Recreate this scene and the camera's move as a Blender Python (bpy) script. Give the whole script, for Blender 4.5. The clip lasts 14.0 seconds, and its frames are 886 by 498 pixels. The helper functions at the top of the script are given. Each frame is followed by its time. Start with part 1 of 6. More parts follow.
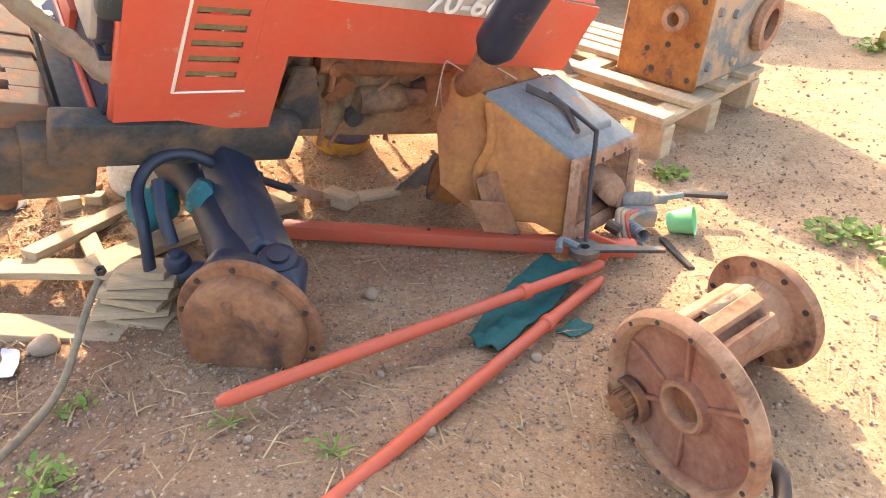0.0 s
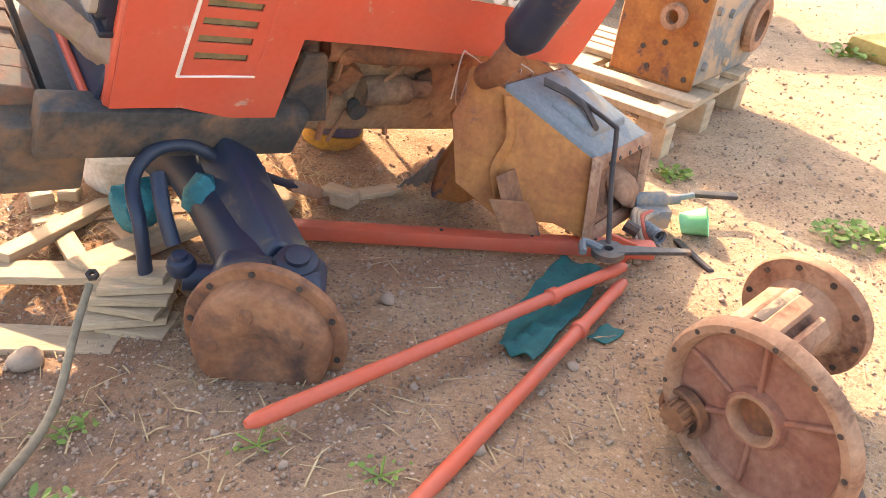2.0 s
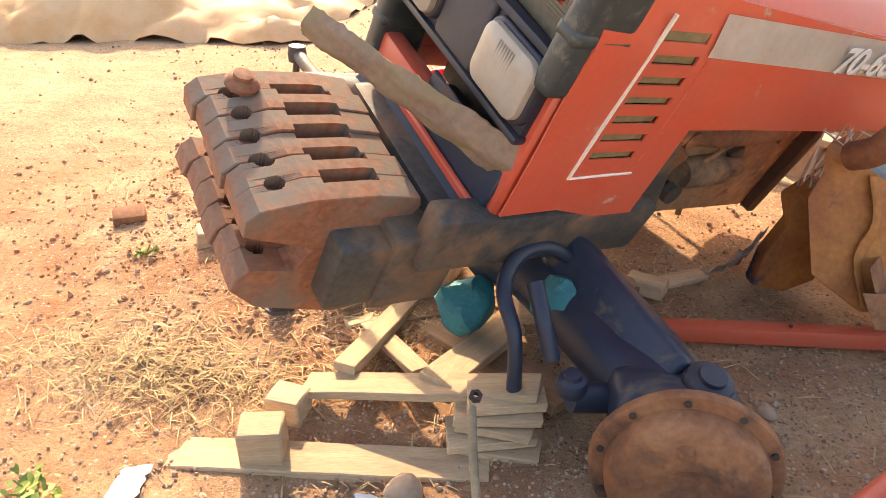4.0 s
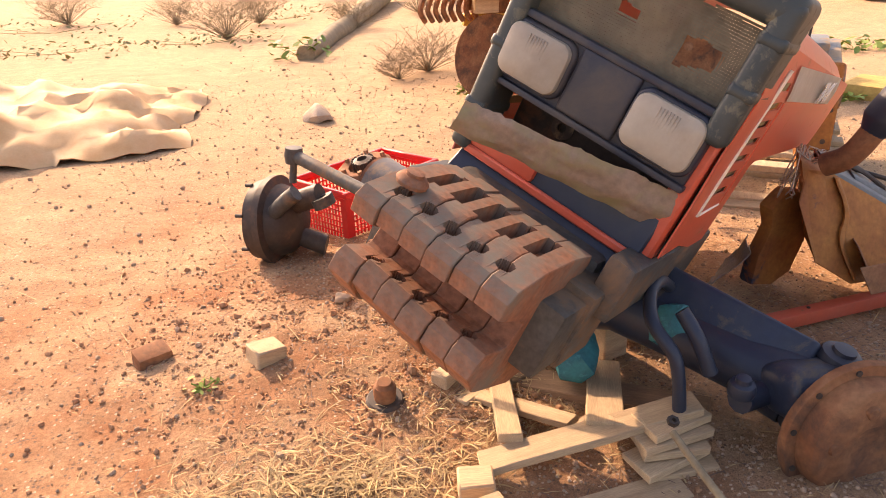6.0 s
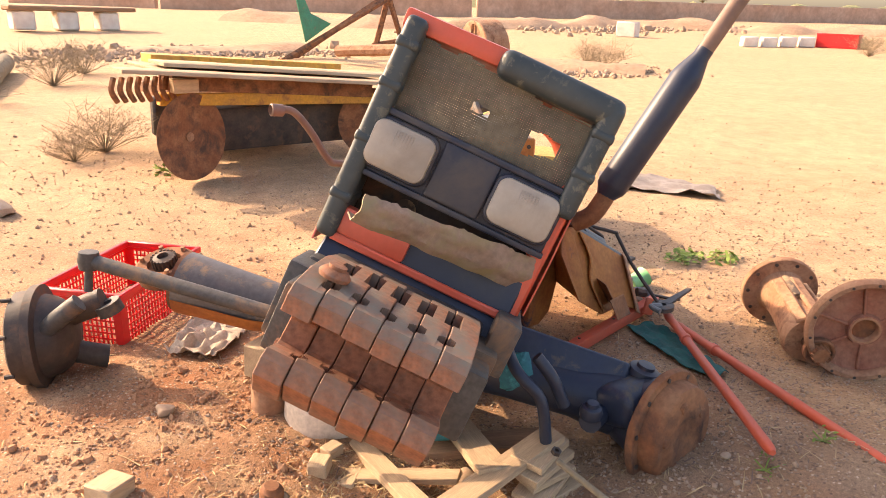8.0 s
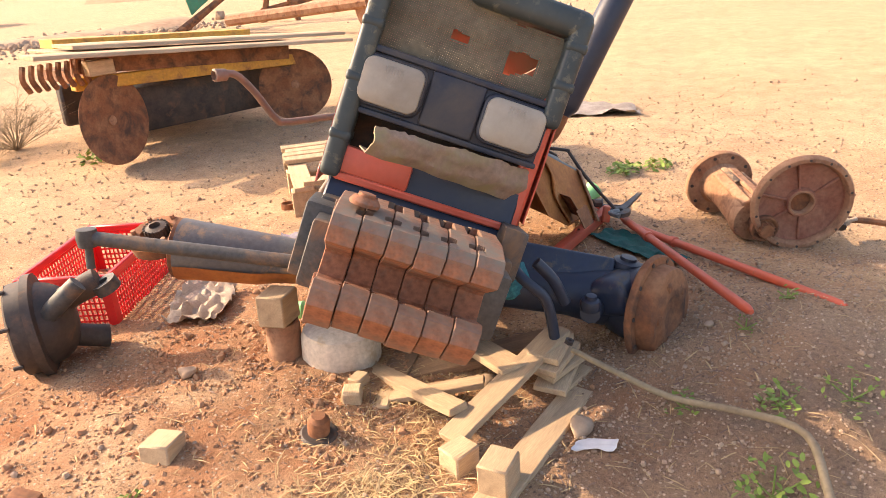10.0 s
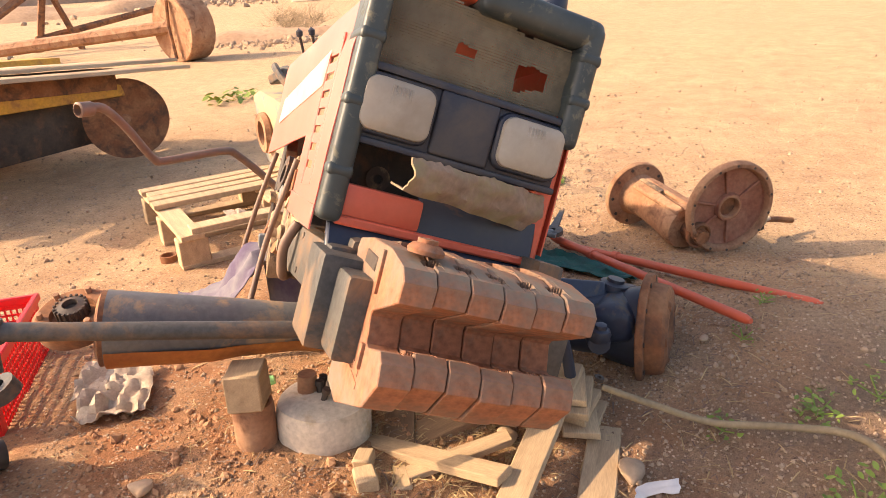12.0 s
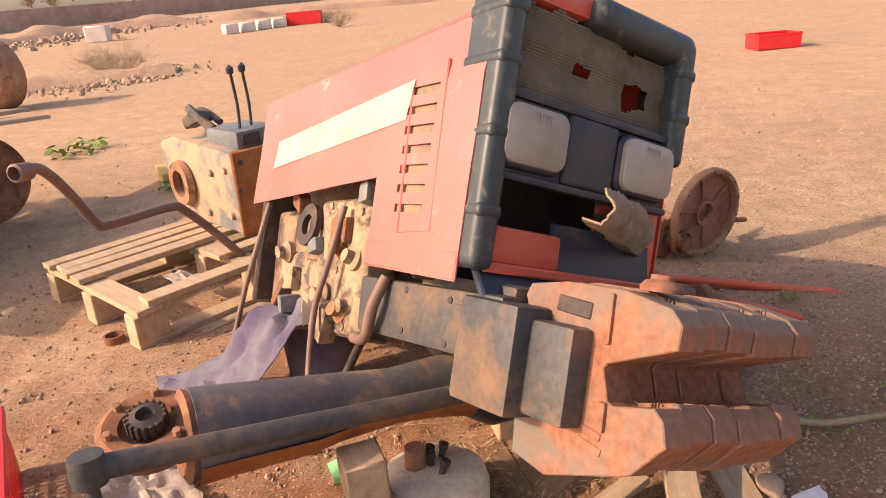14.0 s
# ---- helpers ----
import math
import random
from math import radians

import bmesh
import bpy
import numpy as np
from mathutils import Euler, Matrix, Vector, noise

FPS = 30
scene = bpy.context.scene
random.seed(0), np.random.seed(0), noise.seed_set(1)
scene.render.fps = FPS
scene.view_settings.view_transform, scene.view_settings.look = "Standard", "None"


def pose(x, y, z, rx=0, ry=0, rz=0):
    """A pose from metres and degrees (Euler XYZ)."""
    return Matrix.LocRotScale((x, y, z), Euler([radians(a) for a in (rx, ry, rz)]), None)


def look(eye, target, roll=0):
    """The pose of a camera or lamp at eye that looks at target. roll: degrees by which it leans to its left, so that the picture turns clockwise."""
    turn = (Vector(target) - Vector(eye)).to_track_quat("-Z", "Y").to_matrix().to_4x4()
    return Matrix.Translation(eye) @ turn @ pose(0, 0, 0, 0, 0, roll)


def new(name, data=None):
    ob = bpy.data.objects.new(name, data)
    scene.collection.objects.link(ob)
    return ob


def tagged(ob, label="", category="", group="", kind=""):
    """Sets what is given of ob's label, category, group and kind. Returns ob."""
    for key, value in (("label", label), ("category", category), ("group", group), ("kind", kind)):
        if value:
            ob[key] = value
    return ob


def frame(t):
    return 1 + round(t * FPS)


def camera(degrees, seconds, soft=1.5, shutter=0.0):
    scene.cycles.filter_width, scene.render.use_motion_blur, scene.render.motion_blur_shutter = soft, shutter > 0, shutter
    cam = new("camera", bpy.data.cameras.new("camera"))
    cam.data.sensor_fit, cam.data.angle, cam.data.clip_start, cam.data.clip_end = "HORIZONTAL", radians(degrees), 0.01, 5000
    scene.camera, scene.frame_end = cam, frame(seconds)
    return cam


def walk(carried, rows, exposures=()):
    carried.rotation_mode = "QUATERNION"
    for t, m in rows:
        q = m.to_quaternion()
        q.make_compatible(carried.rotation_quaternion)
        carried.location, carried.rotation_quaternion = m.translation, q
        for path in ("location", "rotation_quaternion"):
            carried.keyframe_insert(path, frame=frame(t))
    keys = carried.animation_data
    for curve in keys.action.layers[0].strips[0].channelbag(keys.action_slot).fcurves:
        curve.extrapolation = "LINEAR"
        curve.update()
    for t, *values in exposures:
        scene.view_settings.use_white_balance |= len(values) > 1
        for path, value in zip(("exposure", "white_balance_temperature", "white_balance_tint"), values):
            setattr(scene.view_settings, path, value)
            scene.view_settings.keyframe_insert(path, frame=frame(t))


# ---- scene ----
cam = camera(63.9, 14.0, soft=0.75)
PATH = [
    (0, (0.264, 0.555, 1.276), (0.079, 2.216, 0.178), 3.0),
    (0.5, (0.261, 0.577, 1.271), (0.223, 2.189, 0.089), 5.0),
    (1, (0.225, 0.606, 1.272), (0.334, 2.261, 0.155), 2.7),
    (1.5, (0.141, 0.653, 1.261), (0.234, 2.361, 0.224), 4.7),
    (2, (0.028, 0.644, 1.194), (0.012, 2.322, 0.106), 6.3),
    (2.5, (-0.066, 0.676, 1.183), (-0.282, 2.358, 0.123), 7.7),
    (3, (-0.217, 0.788, 1.169), (-0.566, 2.46, 0.129), 4.8),
    (3.5, (-0.415, 0.853, 1.191), (-0.882, 2.484, 0.131), 4.1),
    (4, (-0.689, 0.786, 1.191), (-0.96, 2.502, 0.201), 0.7),
    (4.2, (-0.807, 0.746, 1.196), (-0.999, 2.451, 0.168), 0.9),
    (6.3, (-1.716, 0.71, 1.248), (-1.235, 2.479, 0.449), -2.2),
    (6.5, (-1.787, 0.687, 1.251), (-1.235, 2.435, 0.451), -1.8),
    (7, (-1.915, 0.743, 1.252), (-1.209, 2.476, 0.547), 0.9),
    (7.5, (-2.057, 0.879, 1.276), (-1.062, 2.505, 0.669), -1.6),
    (8, (-2.197, 0.921, 1.323), (-0.922, 2.322, 0.682), 2.0),
    (8.2, (-2.237, 0.938, 1.356), (-0.982, 2.31, 0.619), 2.4),
    (10.3, (-2.507, 1.02, 1.255), (-1.089, 2.208, 0.495), -4.2),
    (10.5, (-2.506, 1.052, 1.246), (-1.106, 2.246, 0.462), -3.8),
    (11, (-2.481, 1.275, 1.249), (-1.019, 2.477, 0.602), -4.6),
    (11.5, (-2.495, 1.481, 1.257), (-0.986, 2.576, 0.532), -0.2),
    (12, (-2.554, 1.65, 1.254), (-0.845, 2.393, 0.529), -3.5),
    (12.5, (-2.66, 1.793, 1.258), (-0.886, 2.393, 0.556), -4.0),
    (13, (-2.652, 1.942, 1.252), (-0.836, 2.448, 0.583), -1.3),
    (13.5, (-2.568, 2.208, 1.265), (-0.739, 2.682, 0.61), -8.6),
    (14, (-2.564, 2.424, 1.273), (-0.703, 2.691, 0.59), -4.9),
]
EXPOSURES = [(0.0, 2.44, 7500, 15), (2.0, 2.44, 7500, 16), (3.0, 2.44, 7800, 18), (4.0, 1.98, 8100, 18), (6.5, 1.54, 8500, 30), (7.5, 1.59, 8200, 28), (8.0, 1.64, 8000, 23), (10.5, 1.64, 7600, 20), (11.0, 1.68, 7600, 22), (11.5, 1.57, 8500, 24), (12.0, 1.44, 8100, 21), (12.5, 1.31, 7600, 20), (13.0, 1.0, 8000, 24), (13.5, 1.06, 7900, 24), (14.0, 0.87, 7400, 29)]
walk(cam, [(t, look(eye, target, roll)) for t, eye, target, roll in PATH], EXPOSURES)

# ---- world and sun ----
SUN_DIR = Vector((0.66, -1.55, -1.0)).normalized()
world = bpy.data.worlds.new("world")
scene.world = world
world.use_nodes = True
wn, wl = world.node_tree.nodes, world.node_tree.links
sky = wn.new("ShaderNodeTexSky")
sky.sky_type = "NISHITA"
sky.sun_disc = False
sky.sun_elevation = radians(31)
sky.sun_rotation = radians(337)
sky.dust_density = 3.2
sky.air_density = 1.0
wl.new(sky.outputs[0], wn["Background"].inputs[0])
wn["Background"].inputs[1].default_value = 0.15
sun_data = bpy.data.lights.new("sun", "SUN")
sun_data.energy, sun_data.angle, sun_data.color = 2.75, radians(0.6), (1.0, 0.85, 0.64)
sun = new("sun", sun_data)
sun.matrix_world = look((0, 0, 8), Vector((0, 0, 8)) + SUN_DIR)


# ---- materials ----
def material(name, base, other=None, rough=0.8, metal=0.0, scale=6.0, fine=60.0, bump=0.25, patch=None, patch_scale=3.0,
             patch_at=0.55, patch_soft=0.08, streak=(1, 1, 1), vary=0.0, patch_rough=0.9, spec=0.4, trans=0.0, bump_dist=0.004, grit=0.55):
    """Two tones mixed by coarse noise, fine grain, and patches of a third tone with a shape of their own (rust, dust, chips)."""
    m = bpy.data.materials.new(name)
    m.use_nodes = True
    n, l = m.node_tree.nodes, m.node_tree.links
    bsdf = n["Principled BSDF"]
    tc = n.new("ShaderNodeTexCoord")
    mp = n.new("ShaderNodeMapping")
    mp.inputs["Scale"].default_value = streak
    l.new(tc.outputs["Object"], mp.inputs[0])

    def tex(s, detail=6.0, rgh=0.6, dist=0.0):
        t = n.new("ShaderNodeTexNoise")
        t.inputs["Scale"].default_value, t.inputs["Detail"].default_value = s, detail
        t.inputs["Roughness"].default_value, t.inputs["Distortion"].default_value = rgh, dist
        l.new(mp.outputs[0], t.inputs["Vector"])
        return t.outputs["Fac"]

    def ramp(src, a, b):
        r = n.new("ShaderNodeMapRange")
        r.inputs["From Min"].default_value, r.inputs["From Max"].default_value = a, b
        l.new(src, r.inputs["Value"])
        return r.outputs["Result"]

    def mix(f, a, b, mode="MIX"):
        x = n.new("ShaderNodeMix")
        x.data_type, x.blend_type = "RGBA", mode
        for sock, val in ((x.inputs["Factor"], f), (x.inputs[6], a), (x.inputs[7], b)):
            if isinstance(val, (int, float)):
                sock.default_value = val
            elif isinstance(val, tuple):
                sock.default_value = (*val, 1)
            else:
                l.new(val, sock)
        return x.outputs[2]

    other = other or tuple(c * 0.7 for c in base)
    coarse, grain = tex(scale), tex(fine, 4.0)
    col = mix(ramp(coarse, 0.35, 0.65), base, other)
    g = n.new("ShaderNodeMapRange")
    g.inputs["From Min"].default_value, g.inputs["From Max"].default_value = 0.25, 0.75
    g.inputs["To Min"].default_value, g.inputs["To Max"].default_value = 1 - 0.38 * grit, 1 + 0.36 * grit
    l.new(grain, g.inputs["Value"])
    col = mix(1.0, col, g.outputs[0], "MULTIPLY")
    if vary:
        oi = n.new("ShaderNodeObjectInfo")
        v = n.new("ShaderNodeMapRange")
        v.inputs["To Min"].default_value, v.inputs["To Max"].default_value = 1 - vary, 1 + vary
        l.new(oi.outputs["Random"], v.inputs["Value"])
        col = mix(1.0, col, v.outputs[0], "MULTIPLY")
    bsdf.inputs["Roughness"].default_value = rough
    if patch:
        pf = ramp(tex(patch_scale, 9.0, 0.68, 0.4), patch_at - patch_soft, patch_at + patch_soft)
        col = mix(pf, col, patch)
        rr = n.new("ShaderNodeMapRange")
        rr.inputs["To Min"].default_value, rr.inputs["To Max"].default_value = rough, patch_rough
        l.new(pf, rr.inputs["Value"])
        l.new(rr.outputs[0], bsdf.inputs["Roughness"])
        if metal:
            mm = n.new("ShaderNodeMapRange")
            mm.inputs["To Min"].default_value, mm.inputs["To Max"].default_value = metal, 0.0
            l.new(pf, mm.inputs["Value"])
            l.new(mm.outputs[0], bsdf.inputs["Metallic"])
    else:
        bsdf.inputs["Metallic"].default_value = metal
    l.new(col, bsdf.inputs["Base Color"])
    bsdf.inputs["Specular IOR Level"].default_value = spec
    if trans:
        bsdf.inputs["Transmission Weight"].default_value = trans
    b = n.new("ShaderNodeBump")
    b.inputs["Strength"].default_value, b.inputs["Distance"].default_value = bump, bump_dist
    l.new(mix(0.5, coarse, grain), b.inputs["Height"])
    l.new(b.outputs[0], bsdf.inputs["Normal"])
    return m


RUST = (0.20, 0.075, 0.03)
DUST = (0.42, 0.29, 0.18)
m_red = material("faded_red_paint", (0.62, 0.096, 0.050), (0.56, 0.125, 0.075), 0.36, scale=3, patch=(0.52, 0.33, 0.24), patch_scale=11, patch_at=0.655, patch_soft=0.03, bump=0.06, grit=0.14)
# Red for the hood's sun side: the pink wash of sunlight is in the colour.
m_red_sunlit = material("sunlit_red_paint", (0.56, 0.135, 0.105), (0.60, 0.17, 0.14), 0.42, scale=3, patch=(0.62, 0.36, 0.28), patch_scale=9, patch_at=0.66, patch_soft=0.04, bump=0.06, grit=0.14)
m_redbar = material("orange_red_paint", (0.60, 0.10, 0.045), (0.52, 0.12, 0.07), 0.5, scale=5, patch=(0.30, 0.15, 0.09), patch_scale=22, patch_at=0.68, patch_soft=0.03, bump=0.1, grit=0.14)
m_stripe = material("worn_white_decal", (0.84, 0.80, 0.70), (0.72, 0.65, 0.54), 0.5, scale=8, patch=(0.5, 0.2, 0.12), patch_scale=14, patch_at=0.72, patch_soft=0.02, bump=0.05, grit=0.14)
m_black = material("dusty_black_plastic", (0.016, 0.021, 0.038), (0.03, 0.034, 0.045), 0.42, scale=7, patch=(0.10, 0.085, 0.07), patch_scale=5, patch_at=0.62, patch_soft=0.15, bump=0.1, grit=0.14)
m_green_black = material("weathered_dark_plastic", (0.030, 0.042, 0.045), (0.05, 0.062, 0.06), 0.42, scale=9, patch=(0.13, 0.13, 0.10), patch_scale=30, patch_at=0.60, patch_soft=0.05, bump=0.15, grit=0.14)
m_navy = material("navy_paint_with_rust", (0.014, 0.024, 0.048), (0.036, 0.040, 0.050), 0.42, scale=5, patch=(0.17, 0.085, 0.045), patch_scale=6, patch_at=0.67, patch_soft=0.05, bump=0.15, grit=0.14)
m_axle_navy = material("chipped_blue_axle_paint", (0.013, 0.026, 0.058), (0.034, 0.042, 0.056), 0.40, scale=6, patch=(0.14, 0.115, 0.075), patch_scale=7, patch_at=0.60, patch_soft=0.06, bump=0.35, grit=0.3)
m_frame = material("dark_chassis_paint", (0.045, 0.048, 0.050), (0.075, 0.07, 0.06), 0.55, scale=4, patch=(0.20, 0.12, 0.07), patch_scale=6, patch_at=0.57, patch_soft=0.08, bump=0.45, grit=0.9)
m_rust = material("rusty_cast_iron", (0.22, 0.085, 0.038), (0.31, 0.145, 0.07), 0.88, scale=9, patch=(0.085, 0.048, 0.034), patch_scale=7, patch_at=0.55, patch_soft=0.09, bump=0.45)
m_rust_dust = material("dusty_rusted_steel", (0.30, 0.14, 0.075), (0.40, 0.235, 0.14), 0.9, scale=7, patch=(0.13, 0.06, 0.035), patch_scale=9, patch_at=0.60, patch_soft=0.08, bump=0.3)
m_weight = material("oxidised_cast_weight", (0.32, 0.125, 0.062), (0.235, 0.098, 0.055), 0.85, scale=8, patch=(0.17, 0.145, 0.115), patch_scale=5.5, patch_at=0.55, patch_soft=0.1, bump=0.6, vary=0.10, grit=0.95)
m_orange = material("ochre_rusted_housing", (0.42, 0.165, 0.04), (0.26, 0.085, 0.026), 0.72, scale=6, patch=(0.035, 0.045, 0.07), patch_scale=5, patch_at=0.64, patch_soft=0.04, bump=0.25)
m_bluegrey = material("worn_grey_blue_paint", (0.13, 0.15, 0.155), (0.19, 0.20, 0.195), 0.55, scale=6, patch=(0.36, 0.24, 0.14), patch_scale=5, patch_at=0.60, patch_soft=0.06, bump=0.2)
m_gear = material("grey_paint_over_dusty_iron", (0.15, 0.17, 0.165), (0.22, 0.22, 0.20), 0.65, scale=5, patch=(0.46, 0.31, 0.19), patch_scale=3.6, patch_at=0.50, patch_soft=0.05, bump=0.3)
m_engine = material("oily_dusty_engine_iron", (0.33, 0.22, 0.13), (0.16, 0.10, 0.065), 0.8, scale=9, patch=(0.06, 0.045, 0.04), patch_scale=7, patch_at=0.60, patch_soft=0.08, bump=0.4)
m_dark = material("greasy_dark_iron_and_shade", (0.035, 0.028, 0.025), (0.07, 0.05, 0.038), 0.6, scale=10, patch=(0.16, 0.09, 0.055), patch_scale=8, patch_at=0.62, patch_soft=0.08, bump=0.3)
m_wood = material("weathered_pine", (0.50, 0.36, 0.22), (0.40, 0.28, 0.17), 0.85, scale=4, fine=40, streak=(1, 9, 9), bump=0.3, vary=0.12, patch=(0.26, 0.18, 0.11), patch_scale=5, patch_at=0.68)
m_wood_dark = material("old_brown_and_shaded_timber", (0.30, 0.18, 0.10), (0.22, 0.13, 0.075), 0.88, scale=4, fine=40, streak=(1, 9, 9), bump=0.35, vary=0.12)
m_ply = material("sun_bleached_boards", (0.47, 0.34, 0.21), (0.34, 0.23, 0.14), 0.85, scale=3, fine=50, streak=(1, 10, 10), bump=0.25)
m_lamp = material("hazed_lamp_glass", (0.36, 0.32, 0.26), (0.29, 0.255, 0.205), 0.3, scale=5, patch=(0.22, 0.185, 0.145), patch_scale=4, patch_at=0.66, patch_soft=0.15, bump=0.05, spec=0.5, grit=0.14)
m_mesh = material("dusty_wire_mesh", (0.16, 0.135, 0.09), (0.10, 0.088, 0.062), 0.8, scale=9, bump=0.1)
m_mesh_brown = material("caked_mesh_flap", (0.28, 0.195, 0.14), (0.215, 0.15, 0.105), 0.9, scale=8, patch=(0.25, 0.21, 0.11), patch_scale=6, patch_at=0.56, bump=0.3)
m_olive = material("dusty_olive_louvre", (0.24, 0.20, 0.10), (0.17, 0.15, 0.08), 0.8, scale=14, bump=0.15)
m_plaster = material("chalky_white_crust", (0.62, 0.53, 0.42), (0.50, 0.42, 0.33), 0.9, scale=9, patch=(0.40, 0.27, 0.15), patch_scale=6, patch_at=0.60, bump=0.6)
m_crate = material("red_plastic_crate", (0.72, 0.025, 0.025), (0.62, 0.03, 0.03), 0.38, scale=5, patch=(0.5, 0.15, 0.10), patch_scale=12, patch_at=0.70, bump=0.03, grit=0.14)
m_teal = material("teal_mesh_bag", (0.012, 0.17, 0.19), (0.02, 0.12, 0.15), 0.7, scale=18, bump=0.4, patch=(0.05, 0.30, 0.32), patch_scale=22, patch_at=0.62)
m_green_cloth = material("green_netting", (0.012, 0.13, 0.115), (0.02, 0.09, 0.085), 0.85, scale=20, fine=150, bump=0.4, patch=(0.12, 0.12, 0.09), patch_scale=9, patch_at=0.68)
m_cup = material("pale_green_plastic", (0.22, 0.62, 0.25), (0.30, 0.70, 0.34), 0.35, scale=9, bump=0.05, grit=0.14)
m_cloth = material("grey_violet_cloth", (0.17, 0.165, 0.18), (0.08, 0.06, 0.11), 0.9, scale=7, fine=120, bump=0.3, grit=0.14)
m_rag = material("dirty_cream_rag", (0.50, 0.41, 0.32), (0.36, 0.28, 0.21), 0.95, scale=7, fine=120, bump=0.4, spec=0.05)
m_greyrag = material("dirty_grey_rag", (0.30, 0.27, 0.25), (0.22, 0.19, 0.17), 0.95, scale=9, fine=120, bump=0.4, spec=0.05)
m_tarp = material("peach_woven_tarp", (0.56, 0.32, 0.14), (0.64, 0.43, 0.24), 0.75, scale=4, fine=90, bump=0.3, grit=0.14)
m_yellow = material("yellow_paint", (0.60, 0.32, 0.04), (0.48, 0.24, 0.05), 0.6, scale=6, patch=(0.25, 0.12, 0.06), patch_scale=8, patch_at=0.62, bump=0.2)
m_sponge = material("yellow_foam_slab", (0.50, 0.35, 0.11), (0.38, 0.25, 0.08), 0.95, scale=30, fine=120, bump=0.7)
m_hose = material("black_rubber_hose", (0.03, 0.026, 0.024), (0.07, 0.05, 0.04), 0.6, scale=12, bump=0.15, grit=0.14)
m_pipe_brown = material("brown_steel_pipe", (0.16, 0.10, 0.075), (0.22, 0.14, 0.10), 0.6, scale=9, bump=0.15, grit=0.14)
m_wire = material("pale_wiring", (0.50, 0.42, 0.35), (0.35, 0.22, 0.17), 0.6, scale=30, bump=0.05)
m_plastic_white = material("crumpled_white_plastic", (0.68, 0.66, 0.64), (0.55, 0.55, 0.56), 0.35, scale=12, bump=0.3, grit=0.14)
m_stone = material("pale_stones", (0.42, 0.305, 0.21), (0.32, 0.22, 0.15), 0.95, scale=14, bump=0.5)
m_straw = material("dry_straw", (0.52, 0.38, 0.20), (0.38, 0.26, 0.13), 0.9, scale=5, bump=0.05)
m_clod = material("red_soil_clods", (0.42, 0.235, 0.13), (0.36, 0.185, 0.10), 0.98, scale=20, bump=0.6)
m_dark_grit = material("dark_grit_grains", (0.20, 0.13, 0.085), (0.28, 0.185, 0.125), 0.95, scale=14, bump=0.4)
m_leaf = material("small_weed_leaves", (0.20, 0.28, 0.05), (0.14, 0.21, 0.045), 0.6, scale=20, bump=0.1, spec=0.3)
m_shrub = material("dry_grey_shrub", (0.22, 0.17, 0.11), (0.30, 0.23, 0.14), 0.9, scale=8, bump=0.1)
m_brickwall = material("far_mudbrick_wall", (0.50, 0.34, 0.25), (0.42, 0.26, 0.18), 0.95, scale=0.4, fine=3, bump=0.3)
m_web = material("red_brown_rusted_web", (0.27, 0.10, 0.06), (0.34, 0.17, 0.11), 0.85, scale=7, patch=(0.17, 0.06, 0.04), patch_scale=6, patch_at=0.58, patch_soft=0.1, bump=0.25)
m_axle_dust = material("dusty_blue_grey_axle_paint", (0.075, 0.08, 0.088), (0.13, 0.125, 0.115), 0.5, scale=5, patch=(0.36, 0.22, 0.11), patch_scale=4.5, patch_at=0.56, patch_soft=0.06, bump=0.2)
m_castcream = material("dust_caked_castings", (0.42, 0.30, 0.18), (0.30, 0.20, 0.12), 0.9, scale=8, patch=(0.10, 0.075, 0.06), patch_scale=9, patch_at=0.53, patch_soft=0.05, bump=0.4)
m_text = material("white_decal_lettering", (0.86, 0.85, 0.82), (0.80, 0.78, 0.74), 0.4, scale=9, bump=0.02, grit=0.14)
m_farwhite = material("far_white_block", (0.72, 0.66, 0.58), (0.6, 0.52, 0.45), 0.9, scale=3, bump=0.2, grit=0.14)
m_greenpaint = material("green_implement_paint", (0.03, 0.24, 0.13), (0.04, 0.18, 0.10), 0.5, scale=6, patch=(0.25, 0.14, 0.08), patch_scale=7, patch_at=0.66, bump=0.15)
m_far_leaf = material("far_dusty_foliage", (0.17, 0.18, 0.08), (0.23, 0.22, 0.11), 0.9, scale=3, bump=0.1)


# ---- mesh helpers ----
def bm_box(sx, sy, sz, bev=0.004, seg=1):
    bm = bmesh.new()
    bmesh.ops.create_cube(bm, size=1.0)
    bmesh.ops.scale(bm, vec=(sx, sy, sz), verts=bm.verts)
    if bev:
        bmesh.ops.bevel(bm, geom=list(bm.edges), offset=min(bev, 0.45 * min(sx, sy, sz)), segments=seg, affect="EDGES", profile=0.6)
    return bm


def bm_prism(poly, depth, bev=0.0, seg=1):
    """A flat outline in x and z, thick along y from 0 to depth."""
    bm = bmesh.new()
    vs = [bm.verts.new((x, 0, z)) for x, z in poly]
    f = bm.faces.new(vs)
    ex = bmesh.ops.extrude_face_region(bm, geom=[f])
    bmesh.ops.translate(bm, vec=(0, depth, 0), verts=[v for v in ex["geom"] if isinstance(v, bmesh.types.BMVert)])
    bmesh.ops.recalc_face_normals(bm, faces=list(bm.faces))
    if bev:
        bmesh.ops.bevel(bm, geom=list(bm.edges), offset=bev, segments=seg, affect="EDGES", profile=0.6)
    return bm


